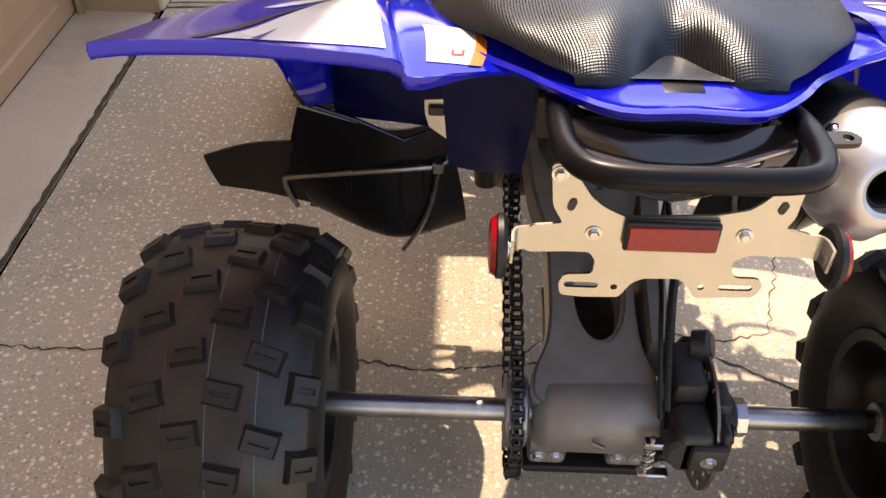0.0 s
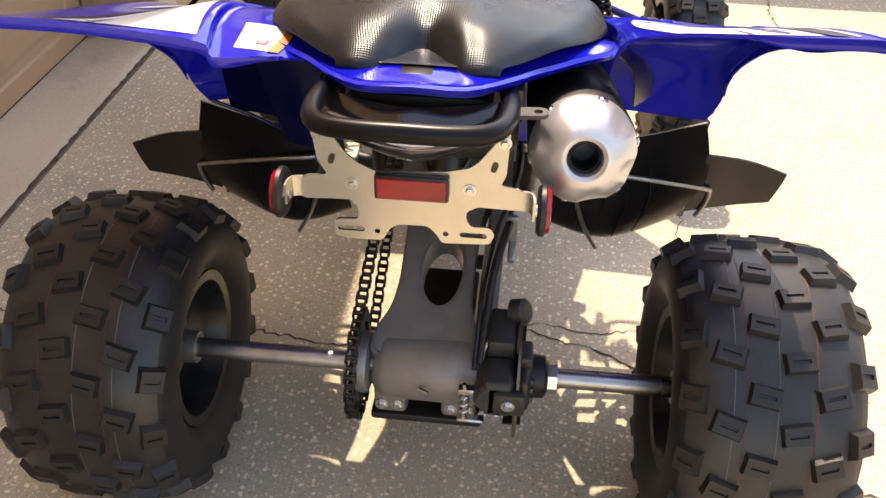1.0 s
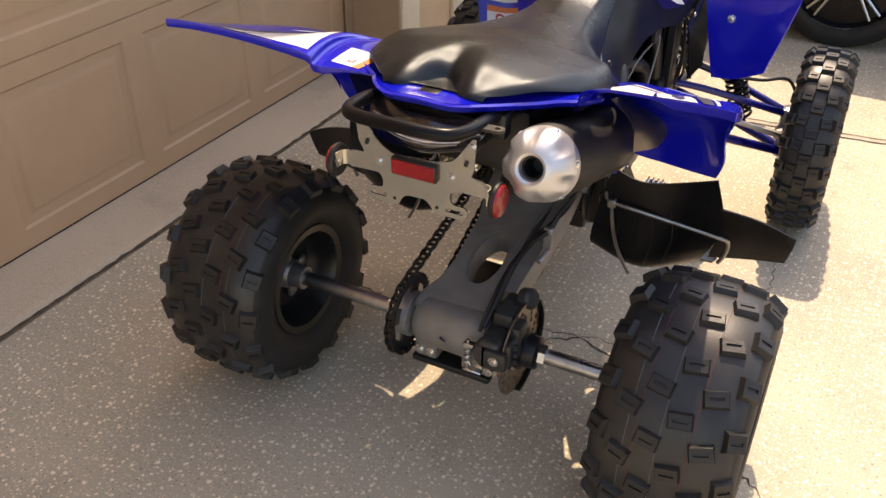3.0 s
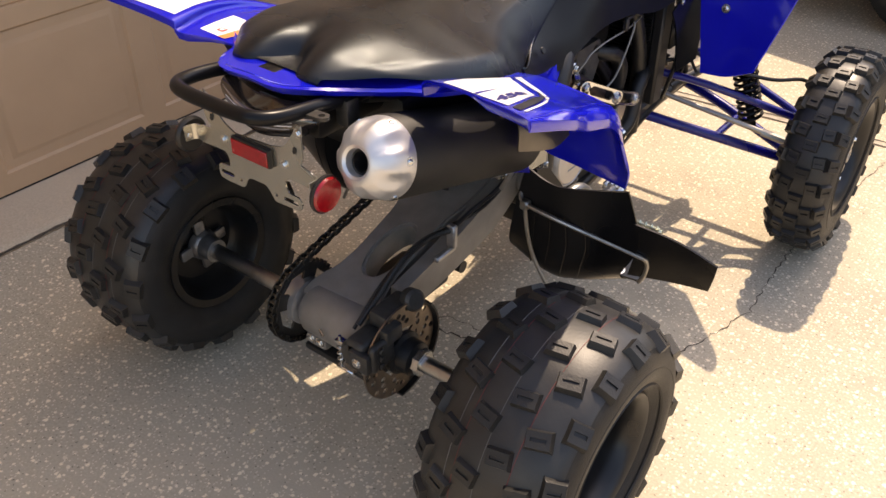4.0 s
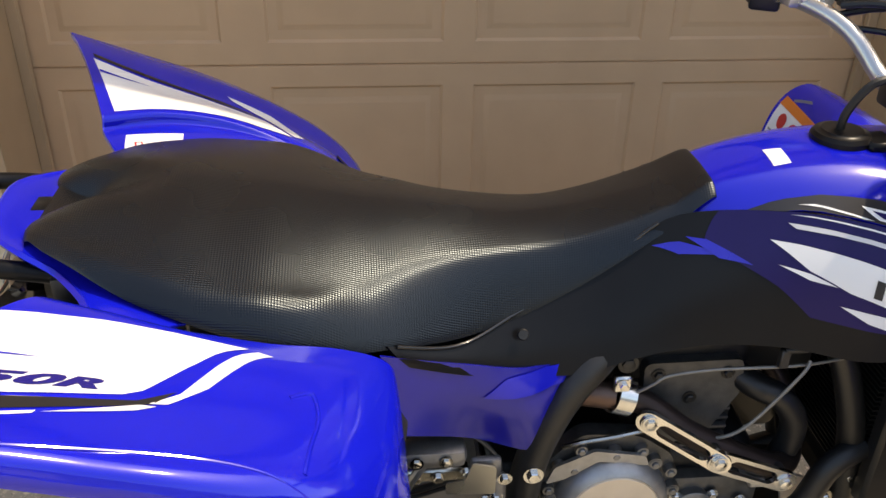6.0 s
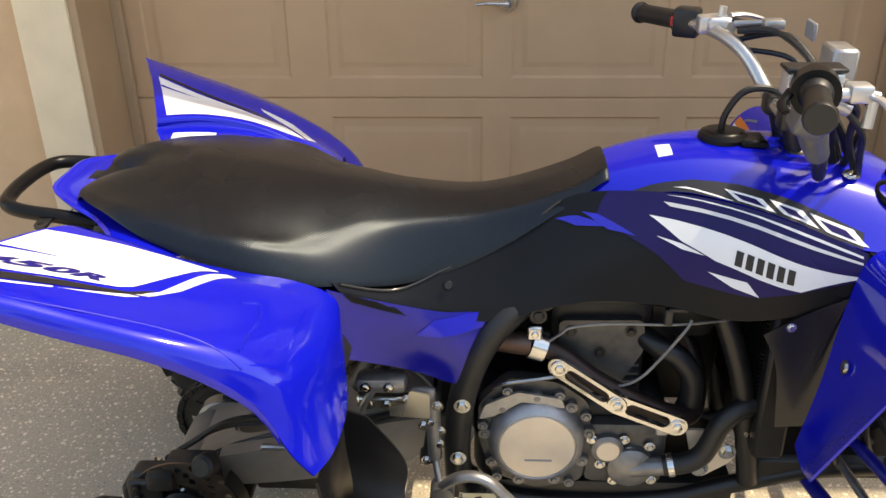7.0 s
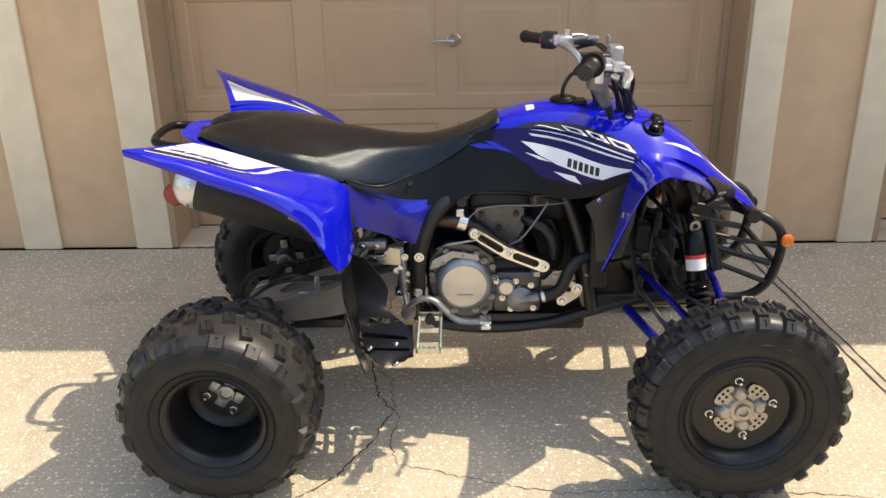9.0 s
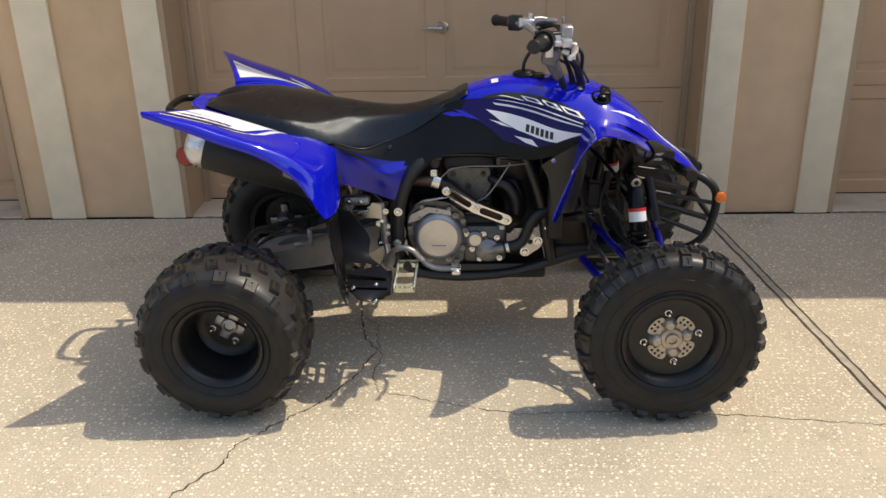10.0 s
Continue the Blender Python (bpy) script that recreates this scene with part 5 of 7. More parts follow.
stickers("nose_flash", tank, [([(0.600, 0.872), (0.640, 0.835), (0.745, 0.755), (0.700, 0.828)], WHITE)], (tank_part, tank_part), -1)
stickers("tank_mark", tank, [([(0.178, 0.535), (0.203, 0.555), (0.203, 0.700), (0.178, 0.705)], WHITE)], (tank_part,), -1, mirror=False)

# side covers with their graphics
COVER = [
    [(0.196, 0.300, 0.736), (0.197, 0.310, 0.722), (0.192, 0.325, 0.702)], [(0.152, 0.385, 0.700), (0.160, 0.390, 0.685), (0.164, 0.400, 0.664)], [(0.112, 0.460, 0.716), (0.136, 0.464, 0.679), (0.148, 0.470, 0.648)],
    [(0.092, 0.530, 0.744), (0.126, 0.535, 0.690), (0.146, 0.540, 0.645)], [(0.079, 0.595, 0.784), (0.123, 0.600, 0.715), (0.147, 0.612, 0.668)], [(0.076, 0.660, 0.828), (0.123, 0.680, 0.752), (0.149, 0.694, 0.684)],
    [(0.101, 0.780, 0.842), (0.132, 0.780, 0.766), (0.158, 0.790, 0.682)], [(0.128, 0.880, 0.835), (0.157, 0.880, 0.766), (0.176, 0.890, 0.668)], [(0.158, 0.970, 0.815), (0.180, 0.970, 0.757), (0.193, 0.980, 0.690)], [(0.188, 1.058, 0.786), (0.198, 1.060, 0.757), (0.203, 1.065, 0.735)]]
cover = Skin(COVER, 5)
EDGE = simple("polished_black_edge", (0.006, 0.006, 0.007), 0.14, 0, 0.1, 20, coat=0.6)
covers = both("side_cover", cover.mesh(0.0035, -1), GLOSS, "satin black plastic side cover with stickers", 55)

# blue panel under the seat, before the fender, with shade in its deeper blue
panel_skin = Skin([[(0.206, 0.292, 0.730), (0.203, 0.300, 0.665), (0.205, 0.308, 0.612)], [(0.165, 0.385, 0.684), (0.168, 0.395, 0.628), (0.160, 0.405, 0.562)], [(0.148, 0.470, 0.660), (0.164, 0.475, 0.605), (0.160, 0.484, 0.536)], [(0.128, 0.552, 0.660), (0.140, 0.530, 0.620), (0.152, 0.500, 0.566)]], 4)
side_panels = both("side_panel", panel_skin.mesh(0.003, -1), SHADED_BLUE, "side panel below the seat, its blue deepened to stand for shade", 50)
# the light on this facet is painted with a patch of brighter blue
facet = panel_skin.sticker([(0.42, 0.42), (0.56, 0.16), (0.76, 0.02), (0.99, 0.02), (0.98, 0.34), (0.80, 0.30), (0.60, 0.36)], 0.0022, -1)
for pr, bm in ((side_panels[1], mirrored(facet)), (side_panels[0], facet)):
    part("lit_facet", bm, BLUE, pr, "slightly lifted brighter blue patch, painted as the panel's lit facet", 60)
edge_line = tube([cover.at(0.02 + 0.50 * k / 24, 0.0) + 0.001 * Vector((1, 0, 1)) for k in range(25)], 0.0026, 2, 8)
for pr, bm in ((covers[1], mirrored(edge_line)), (covers[0], edge_line)):
    part("rolled_edge", bm, EDGE, pr, "", 60)

# front fenders
FRONT_FENDER = [
    [(0.265, 0.975, 0.512), (0.330, 0.962, 0.524), (0.395, 0.946, 0.558)], [(0.236, 1.006, 0.60), (0.335, 1.000, 0.620), (0.430, 0.985, 0.680)], [(0.207, 1.032, 0.71), (0.330, 1.034, 0.742), (0.453, 1.022, 0.776)],
    [(0.190, 1.060, 0.783), (0.320, 1.070, 0.804), (0.456, 1.066, 0.816)], [(0.176, 1.120, 0.790), (0.300, 1.130, 0.798), (0.440, 1.108, 0.811)], [(0.160, 1.180, 0.760), (0.270, 1.190, 0.766), (0.372, 1.172, 0.777)], [(0.145, 1.232, 0.730), (0.230, 1.240, 0.728), (0.296, 1.232, 0.726)]]
ffend = Skin(FRONT_FENDER, 5)
ffends = both("front_fender", ffend.mesh(0.0035, -1), BLUE, "glossy blue plastic front fender", 55)
for s, pr in ((1, ffends[0]), (-1, ffends[1])):
    p = ffend.at(0.24, 0.30)
    part("fender_bolt", bolt_bm((s * p.x, p.y - 0.004, p.z), (0, -1, 0.2), 0.007, 0.004), CHROME, pr)

# black shroud below the side cover, and headlights under the fender
both("radiator_shroud", Skin([[(0.190, 0.930, 0.655), (0.196, 0.985, 0.695), (0.204, 1.062, 0.738)], [(0.196, 0.955, 0.600), (0.205, 1.010, 0.62), (0.215, 1.060, 0.640)], [(0.205, 0.965, 0.500), (0.215, 1.000, 0.51), (0.225, 1.030, 0.52)]], 4).mesh(0.004, -1), simple("glossy_black_shroud", (0.006, 0.006, 0.007), 0.17, 0, 0.15, 12, 0.03, 60, spec=0.45), "glossy black radiator shroud")
lights = both("headlight", join(Skin([[(0.112, 1.300, 0.682), (0.160, 1.268, 0.712), (0.225, 1.228, 0.732)], [(0.118, 1.335, 0.668), (0.185, 1.292, 0.692), (0.255, 1.246, 0.708)], [(0.10, 1.335, 0.632), (0.17, 1.285, 0.652), (0.245, 1.225, 0.682)]], 4).mesh(0.01, 1)), GLOSS, "black headlight housing")
for s, pr in ((1, lights[0]), (-1, lights[1])):
    bm = Skin([[(0.195, 1.290, 0.694), (0.225, 1.272, 0.702), (0.254, 1.252, 0.710)], [(0.190, 1.286, 0.668), (0.220, 1.266, 0.678), (0.248, 1.244, 0.690)]], 4).mesh(0.006, 1)
    part("lamp_glass", bm if s > 0 else mirrored(bm), simple("headlight_glass", (0.5, 0.52, 0.5), 0.1, 0.3, 0.2, 40, coat=1), pr, "clear headlight lens")

# -- heel guards and nerf rods --
SHEEN = simple("black_moulded_guard", (0.0060, 0.0060, 0.0068), 0.3, 0, 0.2, 25, 0.08, 300, spec=0.27)
guard_rows = [[(0.215, 0.300, 0.545), (0.292, 0.298, 0.528), (0.428, 0.302, 0.566)], [(0.190, 0.308, 0.435), (0.320, 0.300, 0.430), (0.452, 0.326, 0.450)], [(0.178, 0.322, 0.340), (0.295, 0.312, 0.318), (0.418, 0.340, 0.358)],
              [(0.205, 0.392, 0.312), (0.305, 0.392, 0.292), (0.420, 0.405, 0.318)], [(0.245, 0.468, 0.330), (0.330, 0.472, 0.322), (0.425, 0.478, 0.335)]]


def drain_slot(p, lift=0.0, side=1):
    """Slots moulded through the floor of the guard, in three rows of two."""
    x, y = p.x + side * 0.13 * lift, p.y - 0.56 * lift
    return p.z < 0.40 and any(c < x < c + 0.040 for c in (0.232, 0.286)) and any(c < y < c + 0.022 for c in (0.322, 0.356, 0.390))


guards = both("heel_guard", Skin(guard_rows, 12).mesh(0.004, 1, drain_slot), SHEEN, "black moulded plastic heel guard", 50)
flap = Skin([[(0.440, 0.312, 0.500), (0.520, 0.338, 0.478), (0.594, 0.352, 0.448)], [(0.446, 0.330, 0.440), (0.520, 0.350, 0.430), (0.589, 0.360, 0.414)], [(0.430, 0.345, 0.362), (0.510, 0.366, 0.368), (0.581, 0.370, 0.378)]], 4)
side = Skin([[(0.236, 0.308, 0.540), (0.238, 0.325, 0.536), (0.240, 0.345, 0.530)], [(0.240, 0.309, 0.480), (0.245, 0.358, 0.474), (0.250, 0.402, 0.452)], [(0.262, 0.320, 0.420), (0.268, 0.370, 0.410), (0.275, 0.404, 0.398)],
             [(0.305, 0.330, 0.372), (0.322, 0.400, 0.374), (0.345, 0.462, 0.376)], [(0.392, 0.350, 0.350), (0.402, 0.410, 0.346), (0.398, 0.478, 0.346)], [(0.438, 0.380, 0.332), (0.442, 0.412, 0.324), (0.418, 0.455, 0.318)]], 16)
for s, g in ((1, guards[0]), (-1, guards[1])):
    for nm, sk in (("flap", flap), ("side_plate", side)):
        bm = sk.mesh(0.004, 1, lambda p: p.z < 0.385 and drain_slot(p, p.z - 0.32, s))
        part(nm, bm if s > 0 else mirrored(bm), SHEEN, g)
    for k in range(4):
        u = 0.22 + 0.13 * k
        pts = [Skin(guard_rows, 2).at(v, u + 0.1 * v) + Vector((0, -0.004, 0)) for v in (0.16, 0.3, 0.42, 0.5)]
        bm = tube(pts, 0.0011, 3, 6)
        part("rib", bm if s > 0 else mirrored(bm), SHEEN, g)
    for a, b in (((0.350, 0.345, 0.367), (0.372, 0.462, 0.366)), ((0.400, 0.345, 0.351), (0.404, 0.468, 0.350))):
        bm = tube([a, b], 0.004, 1, 8)
        part("edge_ridge", bm if s > 0 else mirrored(bm), SHEEN, g)
    for p in ((0.388, 0.430, 0.352), (0.435, 0.432, 0.322), (0.405, 0.365, 0.351)):
        bm = bolt_bm(p, (0.3, -0.3, 1), 0.007, 0.005)
        part("bolt", bm if s > 0 else mirrored(bm), CHROME, g)
ROD = simple("grey_plated_rod", (0.30, 0.29, 0.27), 0.35, 0.9, 0.3, 60)
both("nerf_rod", join(tube([(0.205, 0.31, 0.485), (0.218, 0.296, 0.468), (0.30, 0.290, 0.462), (0.445, 0.330, 0.424), (0.466, 0.342, 0.408), (0.462, 0.350, 0.372), (0.452, 0.352, 0.350)], 0.0046, 4, 8),
                      tube([(0.222, 0.294, 0.464), (0.232, 0.296, 0.40), (0.250, 0.298, 0.345), (0.277, 0.304, 0.296)], 0.0042, 4, 8), box((0.214, 0.286, 0.455), (0.232, 0.304, 0.475), 0.003, 1)), ROD, "thin grey steel nerf rod")

# -- footpegs, brake pedal --
ZINC = simple("yellow_zinc_plate", (0.60, 0.60, 0.46), 0.3, 0.85, 0.25, 50)
X0, X1, Y0, Y1, PZ = 0.198, 0.408, 0.482, 0.548, 0.350
bms = [box((X0, Y0, PZ - 0.016), (X1, Y0 + 0.007, PZ), 0.0015, 1), box((X0, Y1 - 0.007, PZ - 0.016), (X1, Y1, PZ), 0.0015, 1), box((X1 - 0.007, Y0, PZ - 0.016), (X1, Y1, PZ), 0.0015, 1), box((X0, Y0, PZ - 0.016), (X0 + 0.030, Y1, PZ), 0.003, 1),
       box((0.365, Y0, PZ - 0.016), (0.372, Y1, PZ - 0.003), 0.001, 1), box((0.288, Y0, PZ - 0.016), (0.296, Y1, PZ - 0.003), 0.001, 1)]
for k in range(13):
    x = X0 + 0.036 + k * 0.0135
    for y in (Y0 + 0.0005, Y1 - 0.0065):
        bms.append(lathe([(0, 0.0055), (0.006, 0.0008), (0.006, 0)], (x, y + 0.003, PZ - 0.001), "z", 4))
for k in range(4):
    bms.append(lathe([(0, 0.0055), (0.006, 0.0008), (0.006, 0)], (X1 - 0.0035, Y0 + 0.012 + 0.014 * k, PZ - 0.001), "z", 4))
both("footpeg", join(*bms), ZINC, "serrated zinc-plated footpeg")
both("footpeg_arm", tube([(0.11, 0.50, 0.315), (0.16, 0.51, 0.325), (0.23, 0.515, 0.340)], 0.015, 4, 10), BLACK, "black footpeg mount")
pedal = q("brake_pedal", join(tube([(0.205, 0.455, 0.366), (0.212, 0.478, 0.390), (0.216, 0.506, 0.398), (0.220, 0.532, 0.390), (0.224, 0.556, 0.366), (0.228, 0.584, 0.342), (0.230, 0.618, 0.333), (0.230, 0.655, 0.333)], 0.0118, 5, 12, flat=0.75), lathe([(-0.02, 0), (-0.02, 0.02), (0.012, 0.02), (0.012, 0)], (0.205, 0.455, 0.352), seg=18)), simple("dull_pedal_alloy", (0.27, 0.265, 0.255), 0.42, 0.8, 0.25, 50, 0.2, 400), "dull cast aluminium brake pedal")
part("pedal_tip", join(box((0.205, 0.652, 0.318), (0.255, 0.682, 0.335), 0.004, 1), *[box((0.207 + 0.012 * k, 0.652, 0.334), (0.211 + 0.012 * k, 0.682, 0.340)) for k in range(4)]), CHROME, pedal)

# -- frame --
WIRE_DARK = simple("dark_wire", (0.03, 0.03, 0.03), 0.4, 0, 0.2, 40)
FRAME = simple("black_frame_paint", (0.0105, 0.0105, 0.0105), 0.4, 0, 0.2, 30, 0.05, 200)
both("frame_rail", join(tube([(0.115, 0.475, 0.40), (0.115, 0.490, 0.325), (0.112, 0.525, 0.278), (0.108, 0.60, 0.256), (0.104, 0.72, 0.250), (0.100, 0.85, 0.262), (0.098, 0.97, 0.296), (0.10, 1.10, 0.330), (0.10, 1.34, 0.345)], 0.0165, 5, 12),
                        tube([(0.140, 0.482, 0.305), (0.144, 0.478, 0.40), (0.146, 0.486, 0.498), (0.144, 0.512, 0.582), (0.132, 0.553, 0.640), (0.100, 0.615, 0.672), (0.095, 0.72, 0.678), (0.10, 0.87, 0.662)], 0.0225, 5, 14),
                        tube([(0.115, 0.875, 0.68), (0.122, 0.905, 0.61), (0.124, 0.935, 0.52), (0.118, 0.955, 0.42), (0.108, 0.975, 0.31)], 0.0185, 5, 12)), FRAME, "black painted steel frame rail")
q("frame_spine", join(tube([(0, 0.42, 0.62), (0, 0.60, 0.66), (0, 0.85, 0.72), (0, 1.02, 0.76)], 0.025, 4, 12), tube([(-0.09, 0.0, 0.765), (-0.085, 0.2, 0.70), (-0.08, 0.42, 0.64)], 0.012, 4, 10), tube([(0.09, 0.0, 0.765), (0.085, 0.2, 0.70), (0.08, 0.42, 0.64)], 0.012, 4, 10),
                         box((-0.11, 0.44, 0.36), (0.11, 0.50, 0.46), 0.01, 1), box((-0.11, 0.98, 0.31), (0.11, 1.34, 0.36), 0.01, 1), box((-0.045, 1.10, 0.36), (0.045, 1.22, 0.50), 0.02, 2), rod((-0.10, 1.10, 0.34), (-0.085, 1.15, 0.60), 0.013, 12), rod((0.10, 1.10, 0.34), (0.085, 1.15, 0.60), 0.013, 12), rod((-0.10, 1.30, 0.34), (-0.085, 1.21, 0.62), 0.013, 12), rod((0.10, 1.30, 0.34), (0.085, 1.21, 0.62), 0.013, 12), rod((-0.23, 1.205, 0.622), (0.23, 1.205, 0.622), 0.011, 12)), FRAME, "black painted frame spine")
# black filler boxes, added so that the gaps round the engine look dark
q("engine_backing", join(box((-0.125, 0.50, 0.34), (-0.070, 0.95, 0.70), 0.02, 2), box((-0.08, 0.76, 0.56), (0.06, 0.90, 0.70), 0.02, 2)), BLACK, "plain black boxes added as a dark backing beyond the engine")
q("skid_plate", box((-0.10, 0.52, 0.236), (0.10, 0.96, 0.292), 0.012, 2), FRAME, "black skid plate under the engine")
q("air_box", box((-0.10, 0.06, 0.60), (0.12, 0.44, 0.745), 0.03, 2), BLACK, "black plastic air box under the seat")
for p in ((0.168, 0.480, 0.395), (0.168, 0.487, 0.50), (0.13, 0.955, 0.43)):
    q("frame_bolt", bolt_bm(p, (1, 0, 0), 0.009, 0.007), CHROME, "plated frame bolt")
link = q("brake_linkage", join(rod((0.165, 0.440, 0.478), (0.168, 0.430, 0.405), 0.0085, 12), box((0.158, 0.418, 0.385), (0.176, 0.440, 0.412), 0.004, 1), box((0.158, 0.428, 0.462), (0.174, 0.450, 0.486), 0.004, 1)), DARKSTEEL, "dark steel brake linkage")
for p in ((0.176, 0.438, 0.474), (0.178, 0.429, 0.398), (0.170, 0.452, 0.452), (0.168, 0.400, 0.512)):
    part("bolt", bolt_bm(p, (1, 0, 0), 0.006, 0.006), CHROME, link)
q("breather_wire", tube([(0.150, 0.395, 0.570), (0.156, 0.425, 0.545), (0.158, 0.444, 0.515), (0.158, 0.442, 0.470)], 0.0028, 5, 7), WIRE_DARK, "thin dark wire")
# small hardware behind the side panel: reservoir, bracket, linkage
res = q("brake_reservoir", join(box((0.135, 0.318, 0.522), (0.175, 0.40, 0.552), 0.012, 2), tube([(0.16, 0.35, 0.53), (0.165, 0.33, 0.50), (0.15, 0.32, 0.46)], 0.006, 3, 8)), DARKCAST, "small dark cast brake reservoir")
for p in ((0.176, 0.335, 0.538), (0.176, 0.372, 0.538)):
    part("bolt", bolt_bm(p, (1, 0, 0), 0.006, 0.004), CHROME, res)
plate = q("master_cylinder", join(box((0.155, 0.405, 0.478), (0.168, 0.445, 0.53), 0.005, 2), rod((0.165, 0.440, 0.50), (0.172, 0.442, 0.40), 0.012, 14), rod((0.172, 0.442, 0.40), (0.20, 0.452, 0.36), 0.006, 10)), DARKCAST, "dark cast brake master cylinder")
part("cover_plate", slab([rounded([(0.372, 0.486), (0.436, 0.482), (0.436, 0.528), (0.405, 0.535), (0.398, 0.508), (0.372, 0.504)], 0.004, 2)], axes((0.176, 0, 0), (0, 1, 0), (0, 0, 1)), 0.003), PLATE, plate, "bent bare metal cover plate")
part("hanger", box((0.13, 0.315, 0.478), (0.15, 0.405, 0.500), 0.004, 1), PLATE, plate)
for p in ((0.170, 0.425, 0.462), (0.175, 0.450, 0.430), (0.152, 0.335, 0.489), (0.152, 0.365, 0.489), (0.176, 0.448, 0.505)):
    part("bolt", bolt_bm(p, (1, 0, 0), 0.0065, 0.006), CHROME, plate)
q("rear_shock", join(rod((0, 0.30, 0.42), (0, 0.42, 0.62), 0.028, 18), tube([(0.040 * math.cos(a), 0.31 + 0.0016 * k + 0.02 * math.sin(a), 0.43 + 0.0028 * k + 0.03 * math.sin(a)) for a, k in ((j * 0.55, j) for j in range(62))], 0.006, 1, 7)), DARKSTEEL, "dark rear shock with coil spring")

# -- engine --
CASE = simple("engine_case_alloy", (0.10, 0.099, 0.097), 0.4, 0.6, 0.35, 50, 0.25, 400)
engine = q("engine", box((-0.125, 0.505, 0.285), (0.098, 0.83, 0.470), 0.03, 3), ENGINE, "grey alloy single-cylinder engine")
part("cylinder", box((-0.066, 0.64, 0.44), (0.080, 0.785, 0.575), 0.014, 2), ENGINE, engine)
part("cylinder_plate", slab([rounded([(0.640, 0.618), (0.775, 0.620), (0.780, 0.566), (0.745, 0.500), (0.700, 0.478), (0.655, 0.492), (0.645, 0.54)], 0.012)], axes((0.080, 0, 0), (0, 1, 0), (0, 0, 1)), 0.018), CASE, engine, "plain grey side of the cylinder head")
part("cylinder_head", box((-0.075, 0.625, 0.57), (0.082, 0.795, 0.662), 0.02, 2), ENGINE, engine)
part("clutch_housing", slab([rounded([(0.513, 0.471), (0.560, 0.521), (0.642, 0.514), (0.694, 0.475), (0.700, 0.42), (0.690, 0.311), (0.611, 0.292), (0.535, 0.325), (0.512, 0.40)], 0.016)], axes((0.095, 0, 0), (0, 1, 0), (0, 0, 1)), 0.024), CASE, engine, "cast clutch housing")
part("lower_case", box((0.085, 0.69, 0.305), (0.124, 0.83, 0.435), 0.018, 2), CASE, engine)
part("clutch_cover", lathe([(0, 0.0), (0, 0.0815), (0.010, 0.0815), (0.020, 0.077), (0.027, 0.071), (0.030, 0.0655), (0.0275, 0.0635), (0.0275, 0)], (0.118, 0.610, 0.402), seg=56), CAST, engine, "dull machined round clutch cover")
part("clutch_face", lathe([(0, 0), (0, 0.063), (0.002, 0.0615), (0.002, 0.0)], (0.1458, 0.610, 0.402), seg=48), TAN, engine, "champagne-coloured round cover plate")
part("cover_text", box((0.1478, 0.59, 0.374), (0.1482, 0.635, 0.378)), LABEL_GREY, engine, "small bar of unreadable print")
for k in range(9):
    a = 2 * math.pi * k / 9 + 0.2
    part("cover_bolt", join(lathe([(0, 0), (0, 0.011), (0.018, 0.010), (0.018, 0)], (0.112, 0.610 + 0.088 * math.cos(a), 0.402 + 0.088 * math.sin(a)), seg=12), bolt_bm((0.130, 0.610 + 0.088 * math.cos(a), 0.402 + 0.088 * math.sin(a)), (1, 0, 0), 0.0055, 0.005)), DARKCAST, engine)
part("oil_cap", lathe([(0, 0), (0, 0.027), (0.012, 0.027), (0.016, 0.021), (0.016, 0)], (0.124, 0.728, 0.391), seg=28), DARKCAST, engine)
part("oil_cap_face", lathe([(0, 0), (0, 0.0195), (0.0015, 0.0185), (0.0015, 0)], (0.1402, 0.728, 0.391), seg=24), TAN, engine)
pump = part("water_pump", join(lathe([(0, 0), (0, 0.04), (0.018, 0.038), (0.028, 0.022), (0.030, 0)], (0.120, 0.768, 0.354), seg=24), rod((0.136, 0.768, 0.354), (0.143, 0.822, 0.366), 0.016, 14), box((0.118, 0.735, 0.335), (0.136, 0.80, 0.375), 0.008, 2)), DARKCAST, engine, "dark grey cast water pump")
for y, z in ((0.742, 0.322), (0.806, 0.324), (0.718, 0.356), (0.765, 0.386), (0.798, 0.395), (0.702, 0.408), (0.755, 0.408)):
    part("case_bolt", bolt_bm((0.130, y, z), (1, 0, 0), 0.006, 0.006), CHROME, engine)
for y, z in ((0.660, 0.600), (0.755, 0.600), (0.708, 0.560)):
    part("head_bolt", bolt_bm((0.099, y, z), (1, 0, 0), 0.0065, 0.006), DARKSTEEL, engine)
part("frame_link", slab([rounded([(-0.012, -0.006), (0.0, 0.022), (0.055, 0.045), (0.125, 0.028), (0.13, 0.010), (0.06, 0.026), (0.015, 0.0)], 0.005)], axes((0.128, 0.525, 0.455), (0, 1, 0.06), (0, 0, 1)), 0.006), CAST, engine, "bare aluminium casting rib")
for y, z in ((0.532, 0.470), (0.560, 0.500), (0.645, 0.492), (0.690, 0.452), (0.520, 0.430), (0.545, 0.322), (0.668, 0.312)):
    part("case_boss", join(lathe([(0, 0), (0, 0.0095), (0.012, 0.0085), (0.012, 0)], (0.116, y, z), seg=12), bolt_bm((0.128, y, z), (1, 0, 0), 0.0055, 0.005)), DARKCAST, engine)
part("oil_line", tube([(0.124, 0.535, 0.505), (0.134, 0.560, 0.522), (0.136, 0.600, 0.530), (0.132, 0.640, 0.535)], 0.0035, 5, 7), STEEL, engine, "thin metal oil line")
